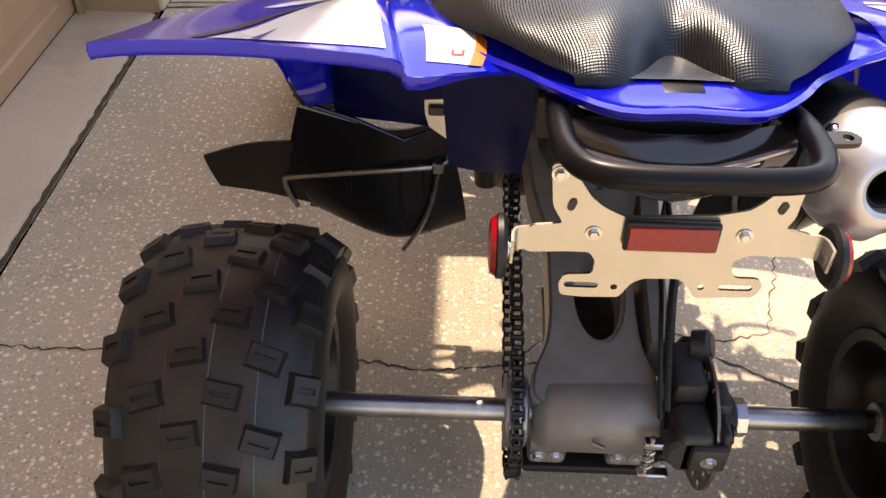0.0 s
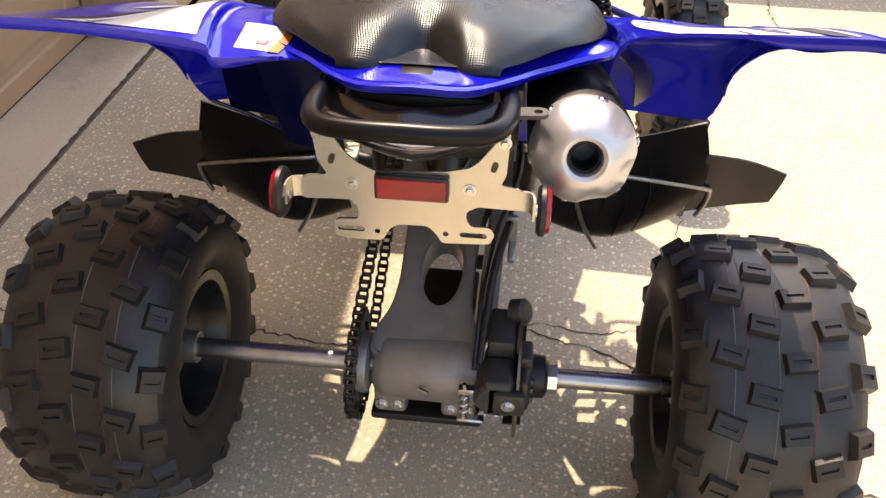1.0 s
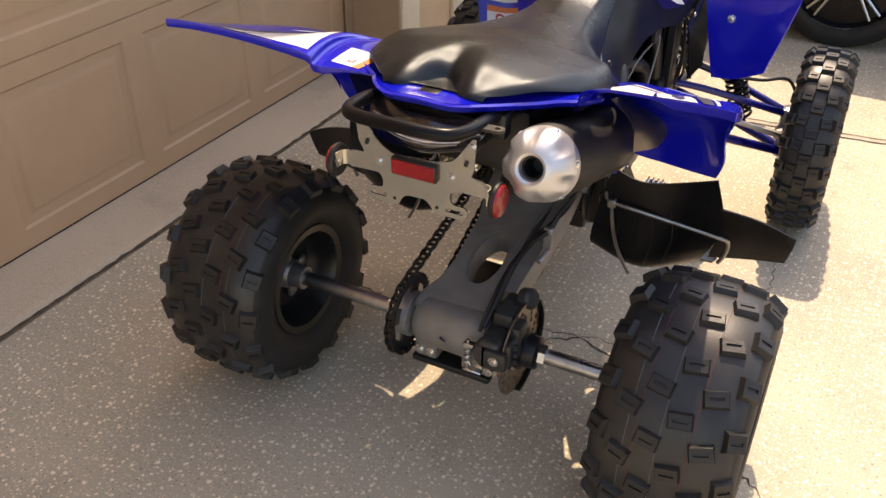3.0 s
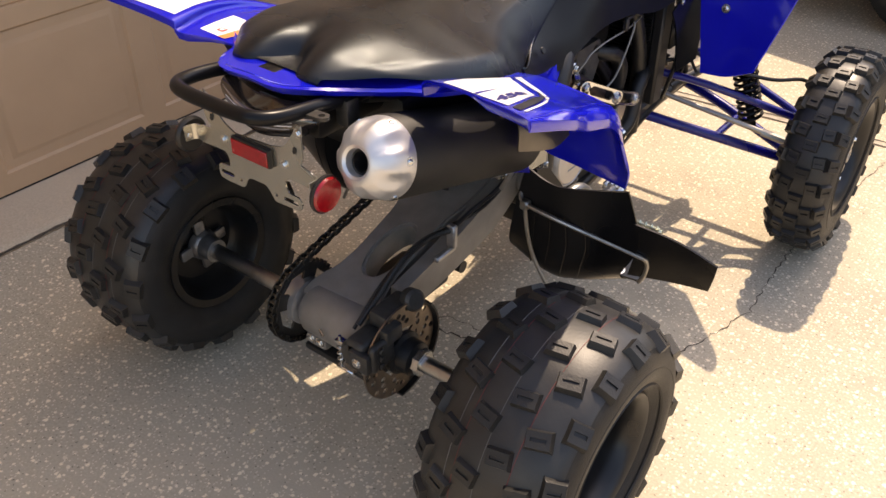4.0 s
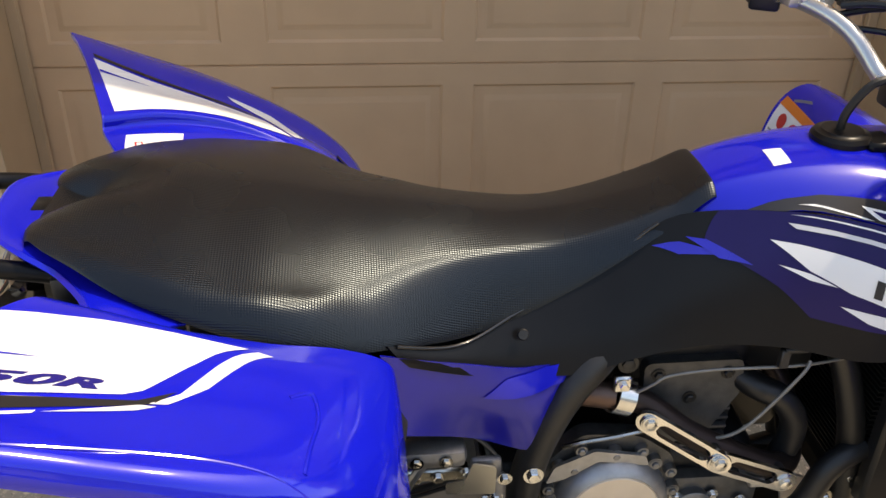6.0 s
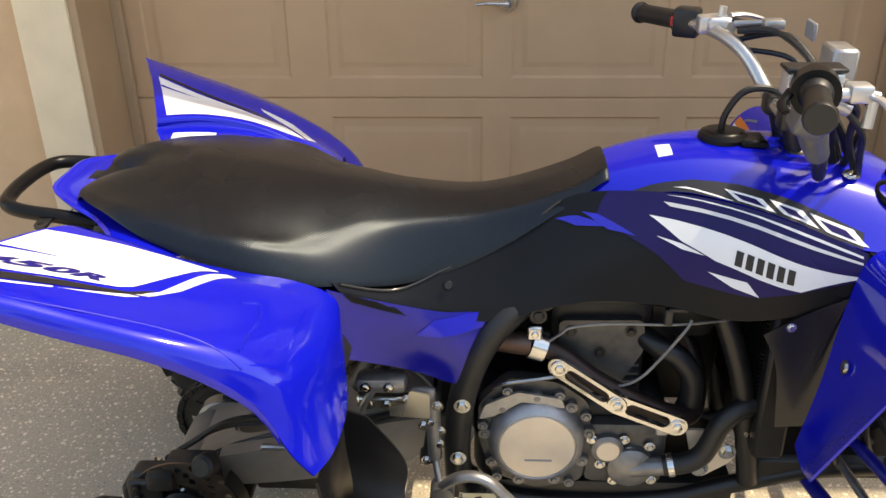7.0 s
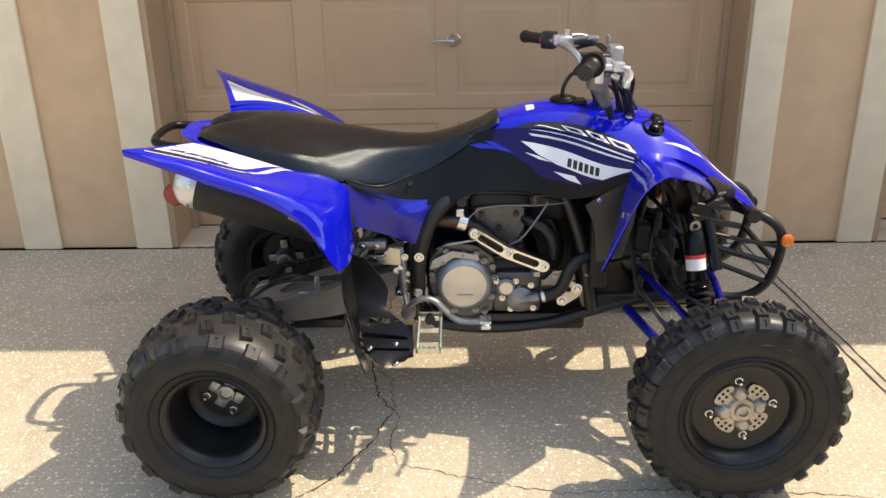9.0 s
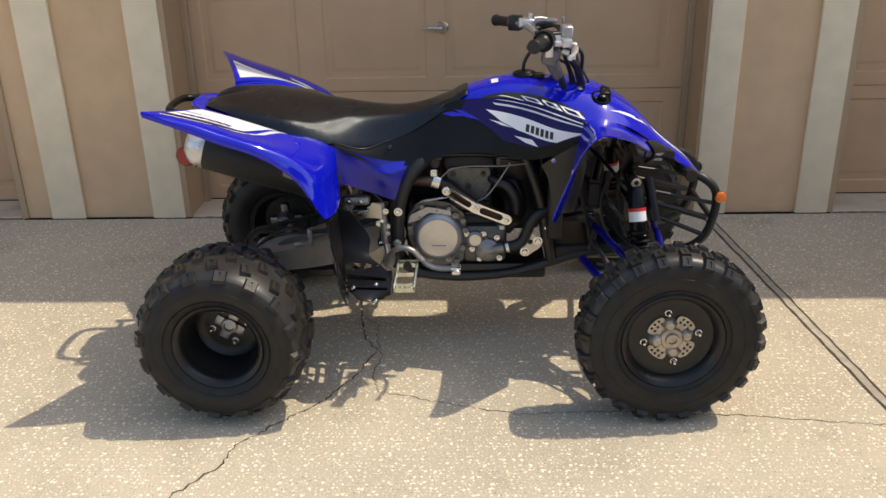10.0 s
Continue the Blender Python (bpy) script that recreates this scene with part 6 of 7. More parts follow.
part("sensor_plug", join(rod((0.085, 0.800, 0.43), (0.132, 0.812, 0.432), 0.010, 10), box((0.118, 0.802, 0.424), (0.140, 0.824, 0.442), 0.003, 1)), CAST, engine)
for k in range(5):
    part("cylinder_rib", box((0.080, 0.652 + 0.003 * k, 0.462 + 0.016 * k), (0.090, 0.775, 0.467 + 0.016 * k), 0.001, 1), CASE, engine)
# exhaust header, clamp and slotted guard
HOT = simple("burnt_header_pipe", (0.045, 0.032, 0.028), 0.42, 0.7, 0.4, 25)
header = q("exhaust_header", tube([(0.115, 0.600, 0.585), (0.118, 0.64, 0.57), (0.132, 0.70, 0.528), (0.140, 0.77, 0.492), (0.138, 0.825, 0.468), (0.11, 0.865, 0.455), (0.06, 0.875, 0.50), (0.03, 0.85, 0.56), (0.02, 0.79, 0.605)], 0.0175, 5, 14), HOT, "heat-stained exhaust header pipe")
part("pipe_clamp", join(lathe([(-0.012, 0.0225), (-0.012, 0.0255), (0.012, 0.0255), (0.012, 0.0225)], (0.116, 0.606, 0.583), seg=26, closed=True, direction=(0, 1, -0.35)), box((0.122, 0.588, 0.603), (0.136, 0.612, 0.628), 0.003, 1)), CHROME, header, "plated band clamp")
part("bolt", bolt_bm((0.137, 0.600, 0.617), (1, 0, 0), 0.006, 0.006), CHROME, header)


def slotted(a, b, w):
    """One arm of the guard between two bolts, open in the middle."""
    a, b = Vector(a), Vector(b)
    L = (b - a).length
    return slab([slot_loop(0, L, 0, w, 8), slot_loop(0.024, L - 0.024, 0.0, w * 0.64, 6)], axes(a, b - a, (0, 0, 1)), 0.007)


ga, gm, gb = (0.140, 0.640, 0.560), (0.172, 0.730, 0.514), (0.172, 0.826, 0.474)
guard = q("pipe_guard", join(slotted(ga, gm, 0.0165), slotted(gm, gb, 0.0165)), simple("polished_aluminium", (0.72, 0.71, 0.68), 0.22, 1, 0.12, 30), "polished slotted aluminium exhaust guard")
for p in (ga, gm, gb):
    part("guard_bolt", join(lathe([(0, 0), (0, 0.0135), (0.005, 0.0135), (0.005, 0)], Vector(p) + Vector((0.004, 0, 0)), seg=20), bolt_bm(Vector(p) + Vector((0.009, 0, 0)), (1, 0, 0), 0.008, 0.005)), CHROME, guard)
    part("standoff", rod(Vector(p) - Vector((0.022, 0, 0)), p, 0.010, 12), DARKSTEEL, guard)
# hoses, cables, brackets
q("coolant_hose", tube([(0.143, 0.820, 0.366), (0.146, 0.857, 0.376), (0.146, 0.880, 0.393), (0.145, 0.893, 0.423), (0.143, 0.904, 0.452), (0.140, 0.926, 0.476), (0.132, 0.955, 0.486)], 0.0175, 5, 14), BLACK, "thick black coolant hose")
q("hose_clip", lathe([(-0.005, 0.0180), (-0.005, 0.0202), (0.005, 0.0202), (0.005, 0.0180)], (0.1445, 0.832, 0.369), seg=24, closed=True, direction=(0.05, 1, 0.25)), CHROME, "steel hose clip")
q("header_hose", tube([(0.06, 0.76, 0.590), (0.10, 0.795, 0.578), (0.112, 0.829, 0.564), (0.115, 0.853, 0.532), (0.112, 0.859, 0.490), (0.105, 0.850, 0.445), (0.09, 0.83, 0.41)], 0.0185, 5, 14), BLACK, "thick black hose looping beside the radiator")
q("engine_bracket", slab([rounded([(0.857, 0.421), (0.888, 0.421), (0.948, 0.378), (0.938, 0.355), (0.892, 0.322), (0.876, 0.343)], 0.008), ring_loop(0.905, 0.375, 0.009, 12)], axes((0.112, 0, 0), (0, 1, 0), (0, 0, 1)), 0.006), TAN, "bare metal engine mount bracket")
for y, z in ((0.930, 0.378), (0.888, 0.341)):
    q("mount_bolt", bolt_bm((0.119, y, z), (1, 0, 0), 0.010, 0.008), CHROME, "plated engine mount bolt")
WIRE = simple("grey_cable", (0.23, 0.22, 0.20), 0.4, 0.5, 0.2, 60)
q("throttle_cable", tube([(0.130, 0.622, 0.598), (0.138, 0.640, 0.618), (0.140, 0.657, 0.631), (0.140, 0.715, 0.638), (0.140, 0.80, 0.638), (0.140, 0.846, 0.641), (0.135, 0.895, 0.645)], 0.0022, 5, 7), WIRE, "thin grey control cable")
q("clutch_cable", tube([(0.130, 0.720, 0.520), (0.145, 0.742, 0.528), (0.150, 0.775, 0.555), (0.150, 0.826, 0.631), (0.145, 0.836, 0.650)], 0.0025, 5, 7), WIRE, "thin grey clutch cable")
q("hose_loop", tube([(0.11, 0.60, 0.66), (0.125, 0.64, 0.672), (0.128, 0.72, 0.675), (0.12, 0.79, 0.668)], 0.006, 5, 8), BLACK, "thin black hose")
q("cable_clip", join(box((0.137, 0.795, 0.64), (0.148, 0.808, 0.668), 0.002, 1), box((0.137, 0.80, 0.663), (0.148, 0.83, 0.671), 0.002, 1)), DARKSTEEL, "dark metal cable clip")
for p in ((0.13, 0.615, 0.668), (0.13, 0.605, 0.645)):
    q("cover_bolt", bolt_bm(p, (1, 0, 0), 0.009, 0.005), FRAME, "black cover bolt")
radiator = q("radiator", box((-0.135, 0.965, 0.405), (0.135, 0.995, 0.685), 0.004, 1), BLACK, "black finned radiator")
for s in (-1, 1):
    part("tank", box((s * 0.150 - 0.015, 0.955, 0.40), (s * 0.150 + 0.015, 1.005, 0.69), 0.006, 1), BLACK, radiator)
fin = part("fin", box((-0.13, 0.955, 0.4100), (0.13, 1.0, 0.4125)), BLACK, radiator)
for k in range(1, 34):
    ob = new("fin", fin.data)
    ob.parent = radiator
    ob.location.z = 0.008 * k

# -- front suspension --
arms = join(tube([(0.10, 1.075, 0.312), (0.22, 1.125, 0.285), (0.46, 1.255, 0.215)], 0.0135, 3, 12), tube([(0.10, 1.33, 0.312), (0.22, 1.315, 0.285), (0.46, 1.275, 0.215)], 0.0135, 3, 12), rod((0.27, 1.155, 0.268), (0.27, 1.305, 0.268), 0.010, 10))
both("lower_arm", arms, BLUE_PAINT, "blue painted lower suspension arm")
both("upper_arm", join(tube([(0.105, 1.11, 0.425), (0.22, 1.155, 0.405), (0.44, 1.255, 0.335)], 0.0105, 3, 10), tube([(0.105, 1.30, 0.425), (0.22, 1.30, 0.405), (0.44, 1.275, 0.335)], 0.0105, 3, 10)), BLUE_PAINT, "blue painted upper suspension arm")
both("tie_rod", join(rod((0.07, 1.10, 0.38), (0.45, 1.20, 0.29), 0.0075, 10), rod((0.38, 1.182, 0.306), (0.45, 1.20, 0.29), 0.011, 8)), simple("bare_tie_rod", (0.35, 0.33, 0.30), 0.35, 0.9, 0.2, 40), "bare steel tie rod")
both("knuckle", join(box((0.435, 1.245, 0.195), (0.475, 1.30, 0.35), 0.012, 2), rod((0.45, 1.272, 0.266), (0.56, 1.272, 0.266), 0.02, 14), box((0.43, 1.19, 0.275), (0.46, 1.26, 0.30), 0.008, 1)), CAST, "cast alloy steering knuckle")
both("front_disc", lathe([(0, 0.03), (0, 0.075), (0.004, 0.075), (0.004, 0.03)], (0.485, 1.272, 0.266), seg=36, closed=True), DARKSTEEL, "front brake disc")
both("front_calliper", box((0.465, 1.325, 0.27), (0.505, 1.375, 0.35), 0.012, 2), ENGINE, "dark front brake calliper")
both("brake_line", tube([(0.47, 1.33, 0.345), (0.43, 1.30, 0.42), (0.36, 1.23, 0.43), (0.25, 1.16, 0.46), (0.12, 1.12, 0.52)], 0.005, 5, 7), BLACK, "black front brake line")
T, B = Vector((0.238, 1.205, 0.618)), Vector((0.335, 1.236, 0.290))
ax = (B - T).normalized()
shock = join(lathe([(0.02, 0), (0.02, 0.022), (0.03, 0.0255), (0.19, 0.0255), (0.20, 0.020), (0.20, 0)], T, seg=24, direction=ax), lathe([(-0.012, 0), (-0.012, 0.014), (0.02, 0.014), (0.02, 0)], T, seg=16, direction=ax), rod(T + ax * 0.19, B, 0.011, 12), lathe([(0.150, 0.0255), (0.150, 0.034), (0.158, 0.034), (0.158, 0.0255)], T, seg=24, direction=ax, closed=True))
shocks = both("front_shock", shock, GLOSS, "black front shock absorber")
qx = Vector((1, 0, 0)).rotation_difference(ax)
coil = tube([T + ax * (0.16 + 0.0011 * k) + qx @ Vector((0, 0.029 * math.cos(k * 0.42), 0.029 * math.sin(k * 0.42))) for k in range(150)], 0.0048, 1, 7)
eye_bm = lathe([(-0.018, 0.007), (-0.018, 0.015), (0.018, 0.015), (0.018, 0.007)], T, seg=20, direction=(1, 0.1, 0), closed=True)
lab = lathe([(0.080, 0.0260), (0.120, 0.0260)], T, seg=24, direction=ax)
lab2 = lathe([(0.080, 0.0264), (0.090, 0.0264)], T, seg=24, direction=ax)
for s, sh in ((1, shocks[0]), (-1, shocks[1])):
    for nm, b0, m, lb in (("coil_spring", coil, GLOSS, "black coil spring"), ("top_eye", eye_bm, CHROME, ""), ("shock_label", lab, WHITE, "white sticker with unreadable print"), ("label_band", lab2, LABEL_RED, "")):
        b1 = b0.copy()
        if s < 0:
            b1 = mirrored(b0)
        part(nm, b1, m, sh, lb)
    can = rod(T + Vector((s * 0.0 - 0.03, 0.045, 0.0)), T + Vector((0.03, 0.065, -0.12)), 0.016, 14)
    part("gas_canister", can if s > 0 else mirrored(can), GLOSS, sh)
for name, p0, p1, r in (("headstock_tube", (0, 1.02, 0.76), (0, 1.10, 0.45), 0.03), ("steering_shaft", (0, 0.985, 0.90), (0, 1.12, 0.40), 0.014)):
    q(name, rod(p0, p1, r, 16), FRAME, "black steel " + name.replace("_", " "))
q("wiring_loom", join(tube([(0.05, 1.05, 0.60), (0.12, 1.12, 0.55), (0.16, 1.16, 0.50), (0.12, 1.2, 0.45)], 0.008, 5, 8), tube([(0.04, 1.1, 0.66), (0.13, 1.15, 0.62), (0.17, 1.2, 0.56), (0.1, 1.25, 0.5)], 0.006, 5, 8), tube([(0.08, 1.02, 0.45), (0.15, 1.08, 0.48), (0.14, 1.15, 0.42)], 0.006, 5, 8), box((0.10, 1.08, 0.50), (0.14, 1.12, 0.58), 0.006, 1)), BLACK, "black wiring and hoses behind the shock")
both("headlight_stay", Skin([[(0.125, 1.165, 0.735), (0.205, 1.160, 0.745), (0.255, 1.175, 0.735)], [(0.118, 1.190, 0.680), (0.190, 1.190, 0.680), (0.232, 1.200, 0.676)], [(0.112, 1.180, 0.625), (0.160, 1.180, 0.622), (0.192, 1.190, 0.626)]], 4).mesh(0.018, 1), GLOSS, "black plastic stay under the headlight")
horn = q("horn", lathe([(0, 0), (0, 0.034), (0.006, 0.037), (0.012, 0.030), (0.022, 0.016), (0.030, 0.014), (0.030, 0)], (0.105, 1.085, 0.470), seg=24, direction=(1, 0.2, 0)), DARKSTEEL, "dark round horn behind the radiator shroud")
part("horn_nut", bolt_bm((0.134, 1.091, 0.470), (1, 0.2, 0), 0.007, 0.006), CHROME, horn)
q("overflow_hose", join(tube([(0.15, 1.01, 0.62), (0.165, 1.05, 0.56), (0.16, 1.075, 0.48), (0.14, 1.09, 0.40), (0.12, 1.12, 0.35)], 0.0055, 5, 8), tube([(0.14, 1.14, 0.60), (0.155, 1.12, 0.53), (0.16, 1.13, 0.45), (0.13, 1.16, 0.39)], 0.0045, 5, 8), tube([(0.12, 1.18, 0.62), (0.15, 1.17, 0.56), (0.15, 1.18, 0.47), (0.17, 1.20, 0.41)], 0.004, 5, 8)), BLACK, "thin black hoses behind the shock")
q("horn_bracket", box((0.145, 1.10, 0.475), (0.15, 1.14, 0.50), 0.001, 1), CHROME, "small plated bracket")

# -- front bumper --
loop_pts = [(0.050, 1.376, 0.596), (0.106, 1.394, 0.600), (0.134, 1.430, 0.594), (0.142, 1.466, 0.566), (0.142, 1.480, 0.525), (0.141, 1.474, 0.460), (0.139, 1.452, 0.398), (0.132, 1.400, 0.358), (0.118, 1.31, 0.350), (0.10, 1.20, 0.345)]
bumper = q("front_bumper", join(tube(loop_pts, 0.0135, 5, 12), tube([(-x, y, z) for x, y, z in loop_pts], 0.0135, 5, 12), rod((-0.055, 1.376, 0.596), (0.055, 1.376, 0.596), 0.0135, 12)), FRAME, "black tubular steel front bumper")
for a, b, r in (((0.12, 1.28, 0.470), (0.140, 1.45, 0.405), 0.008), ((-0.138, 1.470, 0.462), (0.138, 1.470, 0.462), 0.009)):
    part("strut", rod(a, b, r, 10), FRAME, bumper)
for s in (-1, 1):
    part("strut", rod((s * 0.12, 1.27, 0.548), (s * 0.141, 1.476, 0.510), 0.0065, 10), FRAME, bumper)
    part("strut", rod((s * 0.11, 1.24, 0.520), (s * 0.140, 1.455, 0.462), 0.010, 10), FRAME, bumper)
    part("end_plug", lathe([(-0.02, 0), (-0.02, 0.019), (0.02, 0.019), (0.02, 0)], (s * 0.126, 1.396, 0.601), seg=16), FRAME, bumper)
for s in (-1, 1):
    c = (s * 0.156, 1.487, 0.536)
    part("marker_base", lathe([(-0.012, 0), (-0.012, 0.017), (0.002, 0.019), (0.002, 0)], c, seg=24, direction=(s, 0.15, 0)), BLACK, bumper)
    part("amber_reflector", lathe([(0.002, 0), (0.002, 0.0185), (0.008, 0.0175), (0.011, 0.011), (0.012, 0)], c, seg=24, direction=(s, 0.15, 0)), AMBER, bumper, "round amber reflector")

# -- handlebar and controls --
BAR = simple("silver_handlebar", (0.56, 0.56, 0.55), 0.3, 0.85, 0.1, 30)
Lg, Rg = Vector((-0.369, 0.806, 1.005)), Vector((0.363, 0.888, 1.041))
bar = q("handlebar", tube([tuple(Lg), (-0.28, 0.852, 1.012), (-0.19, 0.900, 1.012), (-0.125, 0.935, 0.992), (-0.075, 0.960, 0.950), (-0.03, 0.966, 0.936), (0.03, 0.968, 0.938), (0.075, 0.968, 0.955), (0.115, 0.957, 0.998), (0.18, 0.940, 1.030), (0.27, 0.915, 1.036), tuple(Rg)], 0.0112, 5, 12), BAR, "silver handlebar")
for e, d0 in ((Lg, Vector((-0.28, 0.852, 1.012))), (Rg, Vector((0.27, 0.915, 1.036)))):
    d = (d0 - e).normalized()
    prof = [(-0.004, 0), (-0.004, 0.0175), (0.0, 0.0195), (0.004, 0.0195)] + [(0.008 + 0.004 * k, 0.0165 if k % 2 else 0.0155) for k in range(25)] + [(0.112, 0.021), (0.117, 0.021), (0.117, 0.012)]
    part("grip", lathe(prof, e, seg=22, direction=d), BLACK, bar, "black ribbed rubber grip")
dl = (Vector((-0.28, 0.852, 1.012)) - Lg).normalized()
sw = Lg + dl * 0.135
part("switch_box", turned(box((-0.018, -0.022, -0.026), (0.018, 0.022, 0.024), 0.006, 2), Matrix.Translation(sw) @ pose(0, 0, 0, 0, 0, -25)), BLACK, bar, "black switch housing")
part("stop_switch", turned(box((-0.008, -0.028, -0.010), (0.008, -0.02, 0.008), 0.002, 1), Matrix.Translation(sw) @ pose(0, 0, 0, 0, 0, -25)), LABEL_RED, bar, "red stop switch")
part("clutch_perch", join(turned(box((-0.016, -0.016, -0.013), (0.016, 0.022, 0.016), 0.005, 2), Matrix.Translation(Lg + dl * 0.185)), tube([Lg + dl * 0.185 + Vector((0, 0.02, 0.006)), Lg + dl * 0.16 + Vector((0, 0.045, 0.012)), Lg + dl * 0.10 + Vector((0, 0.065, 0.006)), Lg + dl * 0.02 + Vector((0, 0.07, -0.008))], (0.009, 0.006), 4, 8, flat=0.5), lathe([(0, 0), (0, 0.011), (0.02, 0.009), (0.02, 0)], Lg + dl * 0.20 + Vector((0, 0.02, 0.0)), seg=12, direction=(0.9, 0.3, 0.1))), SILVER, bar, "silver clutch lever and perch")
dr = (Vector((0.27, 0.915, 1.036)) - Rg).normalized()
th = Rg + dr * 0.135
part("throttle_box", join(lathe([(-0.018, 0), (-0.018, 0.03), (0.02, 0.03), (0.024, 0.024), (0.024, 0)], th, seg=20, direction=dr), tube([th + Vector((0, -0.028, 0.0)), th + Vector((0.02, -0.045, -0.01)), th + Vector((0.04, -0.045, -0.015))], (0.008, 0.005), 3, 8, flat=0.6)), GLOSS, bar, "black thumb throttle housing")
part("brake_reservoir_box", box((0.163, 0.903, 1.012), (0.196, 0.976, 1.045), 0.005, 2), SILVER, bar, "grey cast brake fluid reservoir")
part("reservoir_lid", box((0.161, 0.901, 1.0455), (0.198, 0.978, 1.0515), 0.002, 1), BLACK, bar)
part("master_cylinder_body", join(box((0.066, 0.985, 1.000), (0.120, 1.020, 1.056), 0.004, 1), rod((0.10, 0.97, 1.02), (0.18, 0.985, 1.022), 0.010, 12)), CAST, bar, "grey cast brake cylinder")
part("lever_perch", join(box((0.185, 0.978, 1.010), (0.215, 1.008, 1.034), 0.005, 2), box((0.236, 0.928, 0.990), (0.252, 0.950, 1.034), 0.004, 2), rod((0.20, 0.95, 1.02), (0.205, 1.0, 1.02), 0.009, 10)), SILVER, bar, "silver brake lever perch")
part("brake_lever", join(tube([(0.200, 0.998, 1.022), (0.228, 1.014, 1.018), (0.27, 1.012, 1.012), (0.305, 1.000, 1.007), (0.328, 0.991, 1.005)], (0.0075, 0.0048), 5, 9, flat=0.6), lathe([(-0.009, 0), (-0.006, 0.007), (0, 0.009), (0.006, 0.007), (0.009, 0)], (0.332, 0.990, 1.005), seg=14)), SILVER, bar, "silver brake lever with a ball end")
part("clutch_bracket", join(box((-0.222, 0.888, 1.010), (-0.182, 0.930, 1.034), 0.007, 3), rod((-0.200, 0.912, 1.03), (-0.200, 0.914, 1.05), 0.007, 10)), SILVER, bar, "silver clutch bracket")
part("clutch_blade", tube([(-0.196, 0.925, 1.036), (-0.204, 0.952, 1.036), (-0.216, 0.985, 1.026), (-0.232, 1.000, 1.016)], (0.010, 0.006), 4, 9, flat=0.45), CAST, bar, "dull alloy clutch lever blade")
part("cable_adjuster", join(rod((-0.190, 0.93, 1.026), (-0.162, 0.965, 1.022), 0.0085, 10), box((-0.182, 0.936, 1.012), (-0.150, 0.975, 1.032), 0.006, 2)), BLACK, bar, "black cable adjuster")
part("mode_lever", join(rod((-0.16, 0.925, 1.03), (-0.13, 0.97, 1.038), 0.005, 8), box((-0.142, 0.960, 1.028), (-0.118, 0.995, 1.044), 0.005, 2)), CAST, bar, "dull alloy hot start lever")
HOUSING = simple("weathered_grey_housing", (0.17, 0.17, 0.165), 0.45, 0.5, 0.3, 40, 0.2, 300)
part("throttle_body", join(turned(box((-0.022, -0.024, -0.030), (0.022, 0.024, 0.022), 0.009, 3), Matrix.Translation((0.172, 0.952, 0.985)) @ pose(0, 0, 0, -18, 12, 0)), tube([(0.166, 0.955, 0.965), (0.156, 0.966, 0.938), (0.146, 0.978, 0.916)], (0.022, 0.015), 4, 12)), HOUSING, bar, "grey cast throttle cable housing")
part("cable_boot", tube([(0.148, 0.976, 0.920), (0.132, 0.988, 0.898), (0.110, 0.998, 0.872)], (0.013, 0.009), 4, 12), BLACK, bar, "black ribbed cable boot")
for p0, p1, rr in (((0.190, 0.985, 1.018), (0.192, 1.022, 1.012), 0.009), ((0.196, 1.015, 1.012), (0.200, 1.012, 0.975), 0.0075), ((0.150, 0.985, 0.992), (0.152, 1.005, 0.985), 0.011)):
    part("hose_joint", rod(p0, p1, rr, 10), SILVER, bar, "bright metal hose joint")
part("bar_pad_plate", box((-0.05, 1.00, 1.035), (-0.012, 1.006, 1.062), 0.002, 1), LABEL_GREY, bar)
part("bar_clamp", join(box((-0.055, 0.952, 0.918), (-0.022, 0.99, 0.95), 0.006, 2), box((0.022, 0.952, 0.918), (0.055, 0.99, 0.95), 0.006, 2), rod((-0.035, 0.975, 0.92), (-0.03, 0.995, 0.85), 0.014, 12), rod((0.035, 0.975, 0.92), (0.03, 0.995, 0.85), 0.014, 12), box((-0.05, 0.972, 0.868), (0.05, 1.01, 0.886), 0.006, 1)), DARKSTEEL, bar, "dark handlebar clamp and risers")
for k, (pts, r) in enumerate((([(0.13, 1.0, 1.01), (0.12, 1.045, 0.98), (0.09, 1.05, 0.92), (0.06, 1.05, 0.86), (0.05, 1.07, 0.80)], 0.0055), ([(0.15, 0.985, 1.0), (0.145, 1.03, 0.95), (0.11, 1.05, 0.90), (0.08, 1.07, 0.84), (0.06, 1.10, 0.78)], 0.0050),
                              ([(-0.17, 0.93, 1.0), (-0.12, 1.0, 1.02), (-0.05, 1.04, 0.97), (0.0, 1.06, 0.90), (0.02, 1.08, 0.82)], 0.0048), ([(-0.15, 0.94, 0.99), (-0.10, 1.01, 0.985), (-0.03, 1.05, 0.93), (0.02, 1.09, 0.86), (0.03, 1.12, 0.79)], 0.0045), ([(0.10, 0.99, 0.98), (0.075, 1.03, 0.93), (0.05, 1.06, 0.88), (0.02, 1.09, 0.83)], 0.006),
                              ([(0.12, 0.985, 1.0), (0.10, 1.005, 0.95), (0.07, 1.022, 0.90), (0.055, 1.028, 0.84)], 0.0065), ([(0.16, 0.98, 1.01), (0.15, 1.015, 0.985), (0.10, 1.035, 0.92), (0.075, 1.07, 0.85), (0.07, 1.09, 0.81)], 0.0055), ([(0.05, 0.975, 0.95), (0.055, 1.01, 0.935), (0.06, 1.03, 0.89), (0.06, 1.045, 0.83)], 0.006), ([(-0.15, 0.93, 1.02), (-0.10, 0.975, 1.03), (-0.02, 1.01, 1.0), (0.03, 1.03, 0.94), (0.05, 1.055, 0.85)], 0.005))):
    part("control_cable", tube(pts, r, 5, 8), BLACK, bar)
